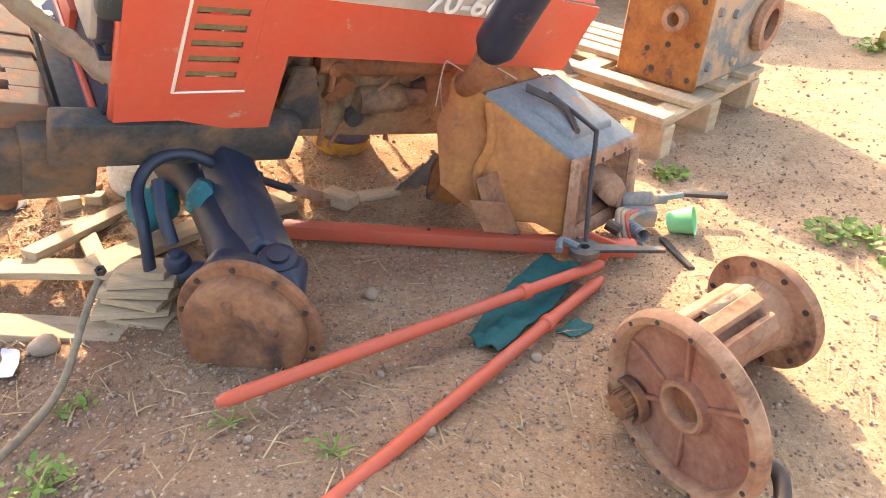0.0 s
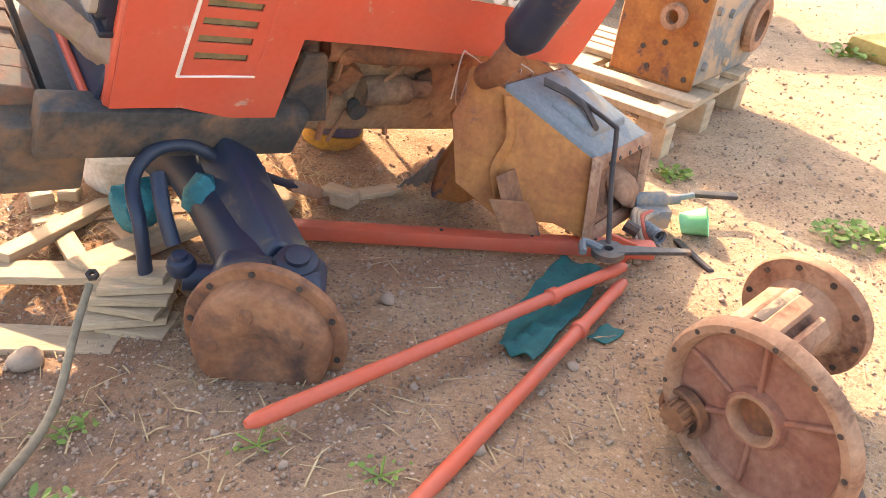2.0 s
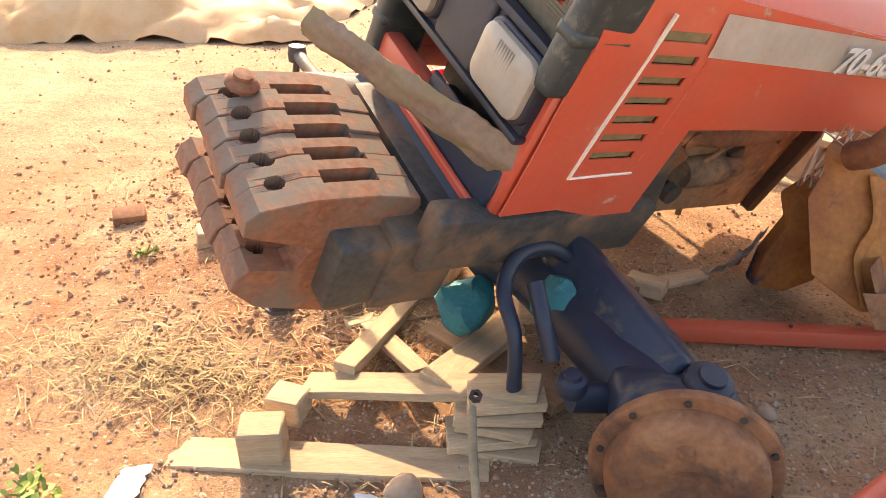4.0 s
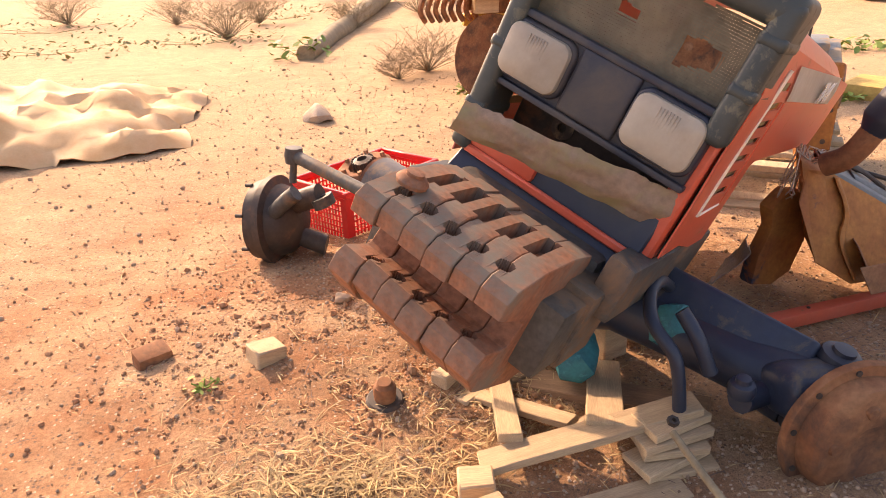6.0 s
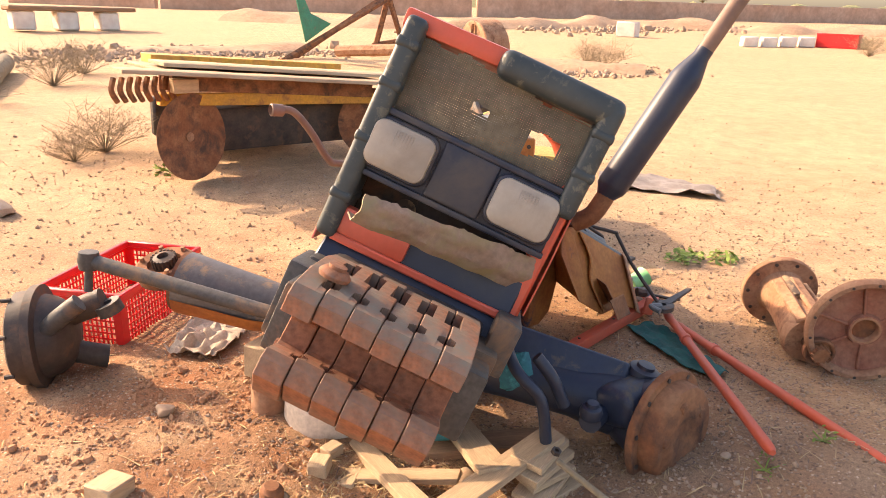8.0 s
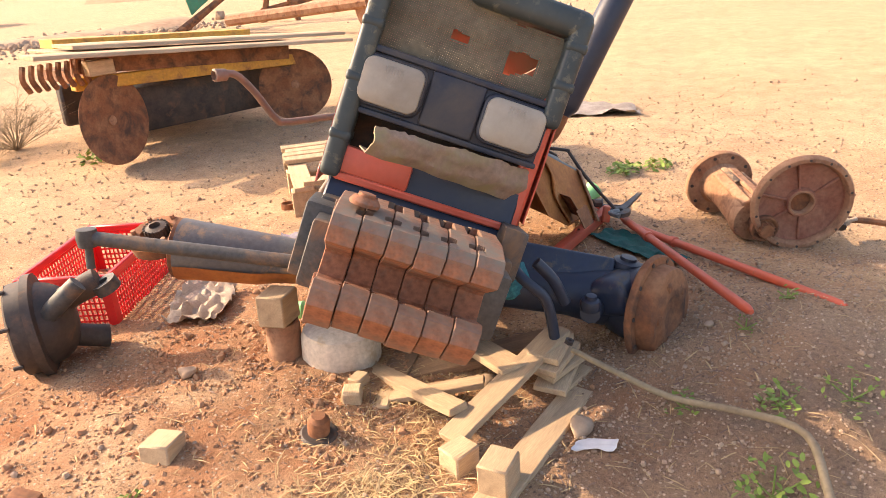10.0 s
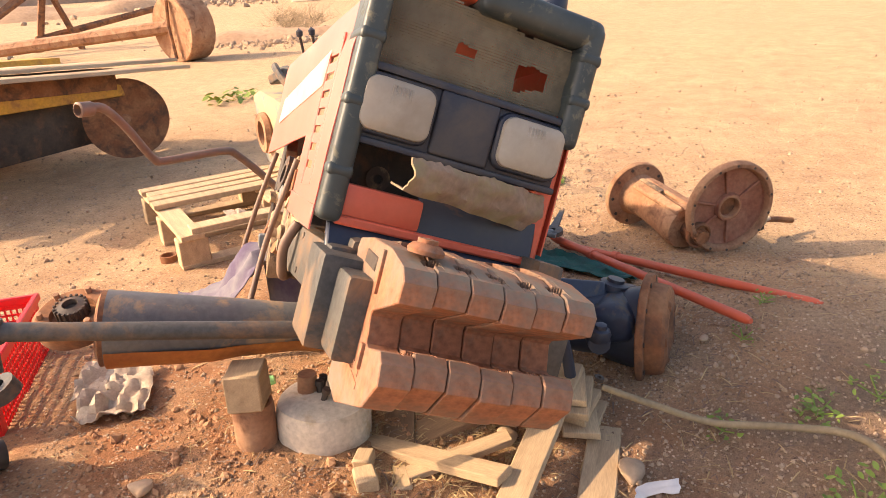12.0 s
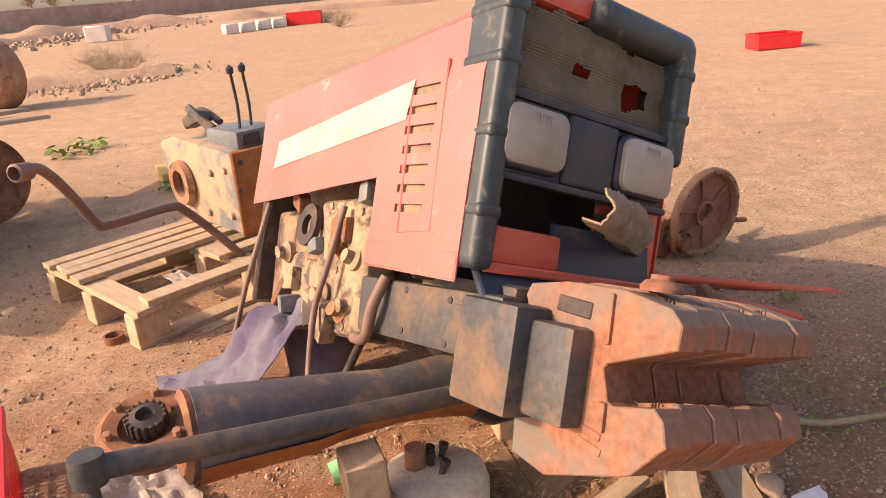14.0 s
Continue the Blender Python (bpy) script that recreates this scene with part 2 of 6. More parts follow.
def bm_lathe(prof, n=28):
    """Radius and height pairs, turned round the z axis."""
    bm = bmesh.new()
    rings = []
    for r, z in prof:
        if r < 1e-5:
            rings.append([bm.verts.new((0, 0, z))])
        else:
            rings.append([bm.verts.new((r * math.cos(2 * math.pi * k / n), r * math.sin(2 * math.pi * k / n), z)) for k in range(n)])
    for a, b in zip(rings, rings[1:]):
        for k in range(n):
            j = (k + 1) % n
            if len(a) == 1 and len(b) == 1:
                continue
            if len(a) == 1:
                bm.faces.new((a[0], b[k], b[j]))
            elif len(b) == 1:
                bm.faces.new((a[k], b[0], a[j]))
            else:
                bm.faces.new((a[k], b[k], b[j], a[j]))
    bmesh.ops.recalc_face_normals(bm, faces=list(bm.faces))
    return bm


def smooth_path(pts, sub=5):
    p = [Vector(q) for q in pts]
    if len(p) < 3:
        return p
    out = []
    for i in range(len(p) - 1):
        a, b, c, d = p[max(i - 1, 0)], p[i], p[i + 1], p[min(i + 2, len(p) - 1)]
        for k in range(sub):
            t = k / sub
            out.append(0.5 * ((2 * b) + (c - a) * t + (2 * a - 5 * b + 4 * c - d) * t * t + (3 * b - a - 3 * c + d) * t ** 3))
    out.append(p[-1])
    return out


def bm_tube(pts, r, n=8, r_end=None, sub=5, smooth=True):
    p = smooth_path(pts, sub) if smooth else [Vector(q) for q in pts]
    bm = bmesh.new()
    up = Vector((0.13, 0.27, 0.95))
    rings = []
    for i, c in enumerate(p):
        d = (p[min(i + 1, len(p) - 1)] - p[max(i - 1, 0)]).normalized()
        x = d.cross(up)
        if x.length < 0.05:
            x = d.cross(Vector((1, 0, 0)))
        x.normalize()
        y = d.cross(x)
        up = x.cross(d)
        rr = r if r_end is None else r + (r_end - r) * i / max(1, len(p) - 1)
        rings.append([bm.verts.new(c + rr * (math.cos(2 * math.pi * k / n) * x + math.sin(2 * math.pi * k / n) * y)) for k in range(n)])
    for a, b in zip(rings, rings[1:]):
        for k in range(n):
            bm.faces.new((a[k], a[(k + 1) % n], b[(k + 1) % n], b[k]))
    bm.faces.new(rings[0][::-1])
    bm.faces.new(rings[-1])
    bmesh.ops.recalc_face_normals(bm, faces=list(bm.faces))
    return bm


def bm_cells(xs, zs, keep, thick=0.004):
    """A sheet in x and z made of cells, some left out, with thickness along y."""
    bm = bmesh.new()
    v = {}

    def at(i, j):
        if (i, j) not in v:
            v[i, j] = bm.verts.new((xs[i], 0, zs[j]))
        return v[i, j]

    for i in range(len(xs) - 1):
        for j in range(len(zs) - 1):
            if keep((xs[i] + xs[i + 1]) / 2, (zs[j] + zs[j + 1]) / 2):
                bm.faces.new((at(i, j), at(i + 1, j), at(i + 1, j + 1), at(i, j + 1)))
    bmesh.ops.recalc_face_normals(bm, faces=list(bm.faces))
    if thick:
        bmesh.ops.solidify(bm, geom=list(bm.faces), thickness=thick)
    return bm


def moved(bm, m):
    bm.transform(m)
    return bm


def bent(bm, f):
    for v in bm.verts:
        v.co = Vector(f(v.co))
    return bm


def worn(bm, amount, size=8.0, seed=0.0):
    for v in bm.verts:
        q = v.co * size + Vector((seed, seed * 1.7, seed * 0.6))
        v.co += amount * Vector((noise.noise(q), noise.noise(q + Vector((31, 7, 3))), noise.noise(q + Vector((5, 47, 11)))))
    return bm


def joined(bms):
    out = bmesh.new()
    for b in bms:
        me = bpy.data.meshes.new("tmp")
        b.to_mesh(me)
        b.free()
        out.from_mesh(me)
        bpy.data.meshes.remove(me)
    return out


def finish(bm, name, mat, angle=0.7):
    me = bpy.data.meshes.new(name)
    bm.to_mesh(me)
    bm.free()
    me.materials.append(mat)
    me.polygons.foreach_set("use_smooth", [True] * len(me.polygons))
    me.set_sharp_from_angle(angle=angle)
    return me


def part(name, bm, mat, parent, label="", m=None):
    ob = new(name, bm if isinstance(bm, bpy.types.Mesh) else finish(bm, name, mat))
    ob.parent = parent
    if m is not None:
        ob.matrix_basis = m
    if label:
        tagged(ob, label)
    return ob


def thing(name, label, category, m=None, group="", kind=""):
    ob = new(name)
    ob.empty_display_size = 0.1
    if m is not None:
        ob.matrix_basis = m
    return tagged(ob, label, category, group, kind)


def single(name, bm, mat, label, category, m=None, group="", kind=""):
    ob = new(name, bm if isinstance(bm, bpy.types.Mesh) else finish(bm, name, mat))
    if m is not None:
        ob.matrix_basis = m
    return tagged(ob, label, category, group, kind)


def axis_pose(base, direction, up=(0, 0, 1)):
    """A pose whose z axis points along direction."""
    z = Vector(direction).normalized()
    x = Vector(up).cross(z)
    if x.length < 1e-4:
        x = Vector((1, 0, 0))
    x.normalize()
    y = z.cross(x)
    m = Matrix.Identity(4)
    for i, c in enumerate((x, y, z)):
        m.col[i][:3] = c
    m.translation = base
    return m


def span(a, b, up=(0, 0, 1)):
    """A pose at the middle of a and b whose x axis runs from a to b and whose z axis is near up; and the length."""
    a, b = Vector(a), Vector(b)
    x = (b - a).normalized()
    y = Vector(up).cross(x).normalized()
    z = x.cross(y)
    m = Matrix.Identity(4)
    for i, c in enumerate((x, y, z)):
        m.col[i][:3] = c
    m.translation = (a + b) / 2
    return m, (b - a).length


def ground_z(x, y):
    near = 0.13 * math.exp(-((x + 0.12) ** 2 + (y - 1.28) ** 2) / 0.3) - 0.05 * math.exp(-((x + 1.05) ** 2 + (y - 1.95) ** 2) / 0.4)
    away = 0.86 * (x + 0.3) + 0.51 * (y - 2.3) - 1.6
    near += 0.009 * (away + math.sqrt(away * away + 0.6))
    near += 0.05 * math.exp(-((x + 1.6) ** 2 + (y - 3.0) ** 2) / 0.35)
    return near + 0.02 * noise.noise(Vector((x * 1.3, y * 1.3, 3.1))) + 0.10 * noise.noise(Vector((x * 0.17, y * 0.17, 9.0))) * min(1.0, max(0.0, (math.hypot(x, y - 2) - 3) / 6))


# ---- ground ----
def spaced(lo, hi, fine_lo, fine_hi, step):
    mid = list(np.arange(fine_lo, fine_hi + 1e-6, step))
    out, s, x = [], step, fine_lo
    while x > lo:
        s *= 1.16
        x -= s
        out.insert(0, max(x, lo))
    tail, s, x = [], step, fine_hi
    while x < hi:
        s *= 1.16
        x += s
        tail.append(min(x, hi))
    return out + mid + tail


def make_ground():
    xs, ys = spaced(-900, 1400, -2.6, 2.6, 0.022), spaced(-700, 1500, 0.6, 4.6, 0.022)
    verts = []
    for y in ys:
        for x in xs:
            z = ground_z(x, y)
            if abs(x) < 5 and -1 < y < 7:
                v = Vector((x, y, 0))
                z += 0.006 * noise.noise(v * 9) + 0.0035 * noise.noise(v * 31) + 0.006 * max(0, noise.noise(v * 17 + Vector((4, 4, 4))) - 0.25)
                soil = math.exp(-((x + 1.25) ** 2 + (y - 2.75) ** 2) / 0.5)
                z += soil * (0.012 * abs(noise.noise(v * 14)) + 0.012 * max(0, noise.noise(v * 26)))
            verts.append((x, y, z))
    nx = len(xs)
    faces = [(j * nx + i, j * nx + i + 1, (j + 1) * nx + i + 1, (j + 1) * nx + i) for j in range(len(ys) - 1) for i in range(nx - 1)]
    me = bpy.data.meshes.new("ground")
    me.from_pydata(verts, [], faces)
    me.polygons.foreach_set("use_smooth", [True] * len(me.polygons))
    m = bpy.data.materials.new("sandy_ground")
    m.use_nodes = True
    n, l = m.node_tree.nodes, m.node_tree.links
    bsdf = n["Principled BSDF"]
    tc = n.new("ShaderNodeTexCoord")

    def tex(s, detail=6.0, rgh=0.6):
        t = n.new("ShaderNodeTexNoise")
        t.inputs["Scale"].default_value, t.inputs["Detail"].default_value, t.inputs["Roughness"].default_value = s, detail, rgh
        l.new(tc.outputs["Object"], t.inputs["Vector"])
        return t.outputs["Fac"]

    def rng(src, a, b, c=0.0, d=1.0):
        r = n.new("ShaderNodeMapRange")
        for k, val in zip(("From Min", "From Max", "To Min", "To Max"), (a, b, c, d)):
            r.inputs[k].default_value = val
        l.new(src, r.inputs["Value"])
        return r.outputs["Result"]

    def mix(f, a, b, mode="MIX"):
        x = n.new("ShaderNodeMix")
        x.data_type, x.blend_type = "RGBA", mode
        for sock, val in ((x.inputs["Factor"], f), (x.inputs[6], a), (x.inputs[7], b)):
            if isinstance(val, float):
                sock.default_value = val
            elif isinstance(val, tuple):
                sock.default_value = (*val, 1)
            else:
                l.new(val, sock)
        return x.outputs[2]

    col = mix(rng(tex(0.5), 0.38, 0.62), (0.475, 0.325, 0.195), (0.41, 0.262, 0.150))
    col = mix(rng(tex(2.3, 8), 0.48, 0.68), col, (0.38, 0.235, 0.14))
    # paler sand away from the yard
    yard = n.new("ShaderNodeVectorMath")
    yard.operation = "DISTANCE"
    l.new(tc.outputs["Object"], yard.inputs[0])
    yard.inputs[1].default_value = (-0.8, 2.4, 0)
    col = mix(rng(yard.outputs["Value"], 2.4, 6.5, 0.0, 0.65), col, (0.50, 0.335, 0.195))
    # darker red-brown soil in the churned spot by the axle
    sep = n.new("ShaderNodeVectorMath")
    sep.operation = "DISTANCE"
    l.new(tc.outputs["Object"], sep.inputs[0])
    sep.inputs[1].default_value = (-1.55, 2.75, 0)
    spot = n.new("ShaderNodeMath")
    spot.operation = "MULTIPLY"
    l.new(rng(sep.outputs["Value"], 2.7, 0.7), spot.inputs[0])
    l.new(rng(tex(2.0, 8), 0.36, 0.60), spot.inputs[1])
    col = mix(spot.outputs[0], col, (0.32, 0.145, 0.072))
    # darker grey-brown gravel beside the hub, also carrying the tractor's shade in its colour
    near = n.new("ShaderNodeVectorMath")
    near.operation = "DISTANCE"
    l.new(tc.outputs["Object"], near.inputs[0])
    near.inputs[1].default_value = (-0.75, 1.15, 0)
    dirt_shade = n.new("ShaderNodeMath")
    dirt_shade.operation = "MULTIPLY"
    l.new(rng(near.outputs["Value"], 1.05, 0.45), dirt_shade.inputs[0])
    l.new(rng(tex(3.0, 9, 0.7), 0.30, 0.62), dirt_shade.inputs[1])
    col = mix(dirt_shade.outputs[0], col, (0.20, 0.145, 0.105))
    # grit: small dark and pale grains
    vor = n.new("ShaderNodeTexVoronoi")
    vor.inputs["Scale"].default_value = 85
    l.new(tc.outputs["Object"], vor.inputs["Vector"])
    sep2 = n.new("ShaderNodeSeparateColor")
    l.new(vor.outputs["Color"], sep2.inputs[0])
    dots = n.new("ShaderNodeMath")
    dots.operation = "MULTIPLY"
    l.new(rng(vor.outputs["Distance"], 0.42, 0.30), dots.inputs[0])
    l.new(rng(sep2.outputs[0], 0.74, 0.78), dots.inputs[1])
    dots2 = n.new("ShaderNodeMath")
    dots2.operation = "MULTIPLY"
    l.new(rng(vor.outputs["Distance"], 0.42, 0.30), dots2.inputs[0])
    l.new(rng(sep2.outputs[1], 0.86, 0.90), dots2.inputs[1])
    col = mix(dots.outputs[0], col, (0.20, 0.13, 0.09))
    col = mix(dots2.outputs[0], col, (0.52, 0.39, 0.28))
    col = mix(1.0, col, rng(tex(70, 4), 0.25, 0.75, 0.74, 1.24), "MULTIPLY")
    col = mix(1.0, col, rng(tex(330, 3, 0.7), 0.3, 0.7, 0.66, 1.32), "MULTIPLY")
    col = mix(1.0, col, rng(tex(6, 5, 0.7), 0.3, 0.7, 0.82, 1.14), "MULTIPLY")
    l.new(col, bsdf.inputs["Base Color"])
    bsdf.inputs["Roughness"].default_value = 0.95
    bsdf.inputs["Specular IOR Level"].default_value = 0.15
    b = n.new("ShaderNodeBump")
    b.inputs["Strength"].default_value, b.inputs["Distance"].default_value = 0.85, 0.022
    l.new(mix(0.55, tex(9, 6), tex(34, 10, 0.78)), b.inputs["Height"])
    l.new(b.outputs[0], bsdf.inputs["Normal"])
    me.materials.append(m)
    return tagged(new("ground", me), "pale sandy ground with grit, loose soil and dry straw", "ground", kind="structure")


make_ground()

# ---- far setting ----
def far_wall(a, b, height, thick=0.4):
    m, length = span((*a, ground_z(*a)), (*b, ground_z(*b)))
    bm = moved(bm_box(length, thick, height + 1.0, 0.03), Matrix.Translation((0, 0, height / 2 - 0.5)))
    ob = new("wall_far", finish(bm, "wall_far", m_brickwall))
    ob.matrix_basis = m
    return tagged(ob, "long low mud-brick boundary wall far off", "wall", kind="structure")


for a, b in (((10.5, 61.9), (17, 51.5)), ((17.2, 51.2), (34, 38.6)), ((34.3, 38.4), (75, 24))):
    far_wall(a, b, 1.35)

# ---- tractor ----
TR = Matrix(((0.7999, -0.6314, 0.4080, -0.7957), (0.7284, 0.7981, -0.1931, 2.1366), (-0.1856, 0.4114, 1.0007, 0.4788), (0, 0, 0, 1)))
W = 0.577
tractor = thing("tractor", "wrecked red tractor front leaning on its axle, hood faded", "tractor", TR)


def lerp(a, b, t):
    return a + (b - a) * t


def hood_side(side):
    """One side sheet of the hood with its vent slots and the cut-out over the engine."""
    rear, cut, low, cut_h, rear_low = (1.36, 0.39, 0.0, 0.235, 0.205) if side == 0 else (1.19, 0.375, -0.03, 0.18, 0.10)
    start = 0.165 if side == 0 else 0.10
    slots = [(start + 0.044 * k, start + 0.044 * k + 0.019) for k in range(7)]
    xs = sorted({0.0, 0.06, 0.15, 0.27, 0.33, cut, cut + 0.02, 0.6, 0.8, 1.0, rear})
    zs = sorted({low, 0.05, 0.095, *[z for p in slots for z in p], cut_h, 0.475, 0.50, 0.53})

    def keep(x, z):
        if x > cut and z < cut_h:
            return False
        return not (0.15 < x < 0.27 and any(a < z < b for a, b in slots))

    bm = bm_cells(xs, zs, keep, 0.0)

    def shape(v):
        x, _, z = v
        t = max(0.0, (x - cut) / (rear - cut))
        top = lerp(0.53, 0.44, x / rear)
        base = low if x <= cut + 1e-4 else lerp(cut_h, rear_low, t)
        if x > cut and z <= cut_h + 1e-4:
            zz = lerp(cut_h, rear_low, t)
        elif x > cut:
            zz = lerp(lerp(cut_h, rear_low, t), top, (z - cut_h) / (0.53 - cut_h))
        else:
            zz = z + (0.03 if side == 0 and z <= low + 1e-4 and x < 0.2 else 0.0)
            zz = min(zz, top) if z >= 0.5 else zz
        bow = 0.004 * noise.noise(Vector((x * 4, z * 5, side * 9)))
        lean = 0.02 * max(0.0, zz - 0.42) / 0.1
        y = bow + lean if side == 0 else W - bow - lean
        return x, y, zz

    bent(bm, shape)
    bmesh.ops.solidify(bm, geom=list(bm.faces), thickness=0.004 if side else -0.004)
    return bm


hood = part("hood", hood_side(0), m_red, tractor, "faded red side panel with vent slots")
hood_b = part("hood", hood_side(1), m_red_sunlit, tractor, "sunlit faded red side panel with vent slots")


def hood_top():
    bm = bmesh.new()
    rows = []
    for k in range(13):
        u = k / 12
        row = []
        for q in range(15):
            s = q / 14
            rear = lerp(1.36, 1.19, s)
            x = lerp(0.02, rear, u)
            top = lerp(0.53, 0.44, u)
            arch = 0.07 * (1 - abs(2 * s - 1) ** 5) - 0.002 * math.cos(9 * s)
            row.append(bm.verts.new((x, lerp(0.02, W - 0.02, s), top + arch)))
        rows.append(row)
    for a, b in zip(rows, rows[1:]):
        for q in range(14):
            bm.faces.new((a[q], b[q], b[q + 1], a[q + 1]))
    bmesh.ops.recalc_face_normals(bm, faces=list(bm.faces))
    bmesh.ops.solidify(bm, geom=list(bm.faces), thickness=0.004)
    return bm


for k in range(7):
    part("vent_louvre", moved(bm_box(0.122, 0.004, 0.022, 0.0015), pose(0.21, 0.006, 0.165 + 0.044 * k + 0.0095, 0, 0, 0)), m_olive, hood, "olive dusty louvre set back in the slot")
    z = 0.10 + 0.044 * k + 0.0095
    part("vent_louvre", moved(bm_box(0.122, 0.004, 0.022, 0.0015), pose(0.21, W - 0.005, z, 0, 0, 0)), m_mesh_brown, hood_b, "brown dusty louvre set back in the slot")
part("hood_top", hood_top(), m_red, tractor, "faded red hood top")


def trim_line(name, pts, side, mat, r=0.003):
    y = -0.0035 if side == 0 else W + 0.0035
    return part(name, bm_tube([(x, y, z) for x, z in pts], r, 6, smooth=False), mat, tractor)


# pressed outlines round the vents, and the pale decal stripe
trim_line("vent_trim", [(0.14, 0.48), (0.125, 0.12), (0.30, 0.125)], 0, m_stripe, 0.0045)
trim_line("vent_trim", [(0.30, 0.125), (0.30, 0.40)], 0, m_red, 0.004)
trim_line("vent_trim", [(0.13, 0.43), (0.11, 0.065), (0.24, 0.055), (0.26, 0.39)], 1, m_red_sunlit, 0.004)


def stripe(side):
    a = ((0.285, 0.407), (1.10, 0.375), (1.10, 0.462), (0.285, 0.487)) if side == 0 else ((0.27, 0.31), (1.05, 0.215), (1.03, 0.30), (0.25, 0.40))
    bm = bmesh.new()
    y = -0.0075 if side == 0 else W + 0.0075
    lean = lambda z: 0.02 * max(0.0, z - 0.42) / 0.1 * (1 if side == 0 else -1)
    rows = [[bm.verts.new((lerp(lerp(a[0][0], a[1][0], u), lerp(a[3][0], a[2][0], u), v), y + lean(lerp(lerp(a[0][1], a[1][1], u), lerp(a[3][1], a[2][1], u), v)),
                           lerp(lerp(a[0][1], a[1][1], u), lerp(a[3][1], a[2][1], u), v))) for u in np.linspace(0, 1, 12)] for v in np.linspace(0, 1, 5)]
    for p, q in zip(rows, rows[1:]):
        for i in range(11):
            bm.faces.new((p[i], p[i + 1], q[i + 1], q[i]))
    bmesh.ops.solidify(bm, geom=list(bm.faces), thickness=0.001)
    return bm


part("decal_stripe", stripe(0), m_stripe, tractor, "worn white decal stripe")
part("decal_stripe", stripe(1), m_stripe, tractor, "bright white decal stripe")
txt = bpy.data.curves.new("model_number", "FONT")
txt.body, txt.size, txt.extrude, txt.offset = "70-66", 0.088, 0.0010, 0.0018
txt.materials.append(m_text)
model_number = new("model_number", txt)
model_number.parent = tractor
model_number.matrix_basis = Matrix(((1.25, 0, 0, 0.72), (0, 0, -1, -0.0135), (-0.045, 1, 0, 0.393), (0, 0, 0, 1)))
tagged(model_number, "white model number on the stripe")

# nose: black surround, grille mesh, lamp band
def nose_piece(name, sx, sy, sz, at, bev, seg, mat, parent, label="", rx=0):
    return part(name, worn(moved(bm_box(sx, sy, sz, bev, seg), pose(*at, rx, 0, 0)), 0.002, 6), mat, parent, label)


for y, sign in ((0.015, 1), (W - 0.015, -1)):
    low, high = (0.0, 0.59) if sign < 0 else (0.30, 0.60)
    col = nose_piece("corner_column", 0.13, 0.055, high - low, (0.02, y + sign * 0.012, (high + low) / 2), 0.022, 4, m_green_black, tractor, "weathered black plastic nose corner")
    for z in (0.115, 0.27, 0.415, 0.52):
        if low < z - 0.02:
            nose_piece("raised_band", 0.134, 0.059, 0.030, (0.02, y + sign * 0.012, z), 0.013, 3, m_green_black, col)
nose_piece("top_cap", 0.15, 0.33, 0.075, (0.03, 0.165, 0.578), 0.034, 5, m_green_black, tractor, "rounded black plastic cap, broken off at one corner")
nose_piece("lamp_panel", 0.02, W - 0.06, 0.16, (-0.01, W / 2, 0.275), 0.008, 2, m_black, tractor, "blue-black panel carrying the headlamps")
nose_piece("upper_ledge", 0.03, W - 0.05, 0.018, (-0.018, W / 2, 0.358), 0.006, 2, m_black, tractor)
nose_piece("lower_ledge", 0.03, W - 0.05, 0.016, (-0.018, W / 2, 0.192), 0.006, 2, m_black, tractor)
part("top_bar", worn(moved(bm_box(0.10, 0.30, 0.05, 0.012, 2), pose(0.04, 0.44, 0.585, -2, 0, 0)), 0.003), m_red, tractor, "bare red front edge of the hood")
part("corner_post", moved(bm_box(0.05, 0.05, 0.40, 0.008), Matrix.Translation((0.02, 0.035, 0.18))), m_red, tractor, "red sheet corner left bare")
part("lower_bar", worn(moved(bm_box(0.05, 0.21, 0.075, 0.012, 2), pose(-0.004, W - 0.135, 0.055, 0, 0, 0)), 0.002), m_red, tractor, "red cross bar under the grille")
part("front_sheet", worn(moved(bm_box(0.012, W - 0.26, 0.13, 0.005), pose(-0.006, 0.19, 0.055, 0, 8, 0)), 0.003), m_navy, tractor, "dark blue-black sheet bent up in front of the bar")
part("edge_strip", worn(moved(bm_box(0.016, W - 0.08, 0.022, 0.005), pose(-0.026, W / 2, 0.008, 0, 0, 0)), 0.002), m_red, tractor, "thin red edge strip")
part("lower_panel", moved(bm_box(0.02, W - 0.06, 0.17, 0.006), pose(-0.035, W / 2, -0.035, 0, 38, 0)), m_navy, tractor, "dark blue-black sheet below the grille")
# Dark sheet added so the opening reads as the shaded inside of the hood.
part("inner_shroud", moved(bm_box(0.02, W - 0.05, 0.34, 0.006), pose(0.20, W / 2, 0.13, 0, 0, 0)), m_dark, tractor, "dark sheet added for the shade behind the grille")
part("centre_panel", worn(moved(bm_box(0.022, 0.15, 0.15, 0.02, 3), Matrix.Translation((-0.02, W / 2, 0.276))), 0.002), m_black, tractor, "dark panel between the lamps")


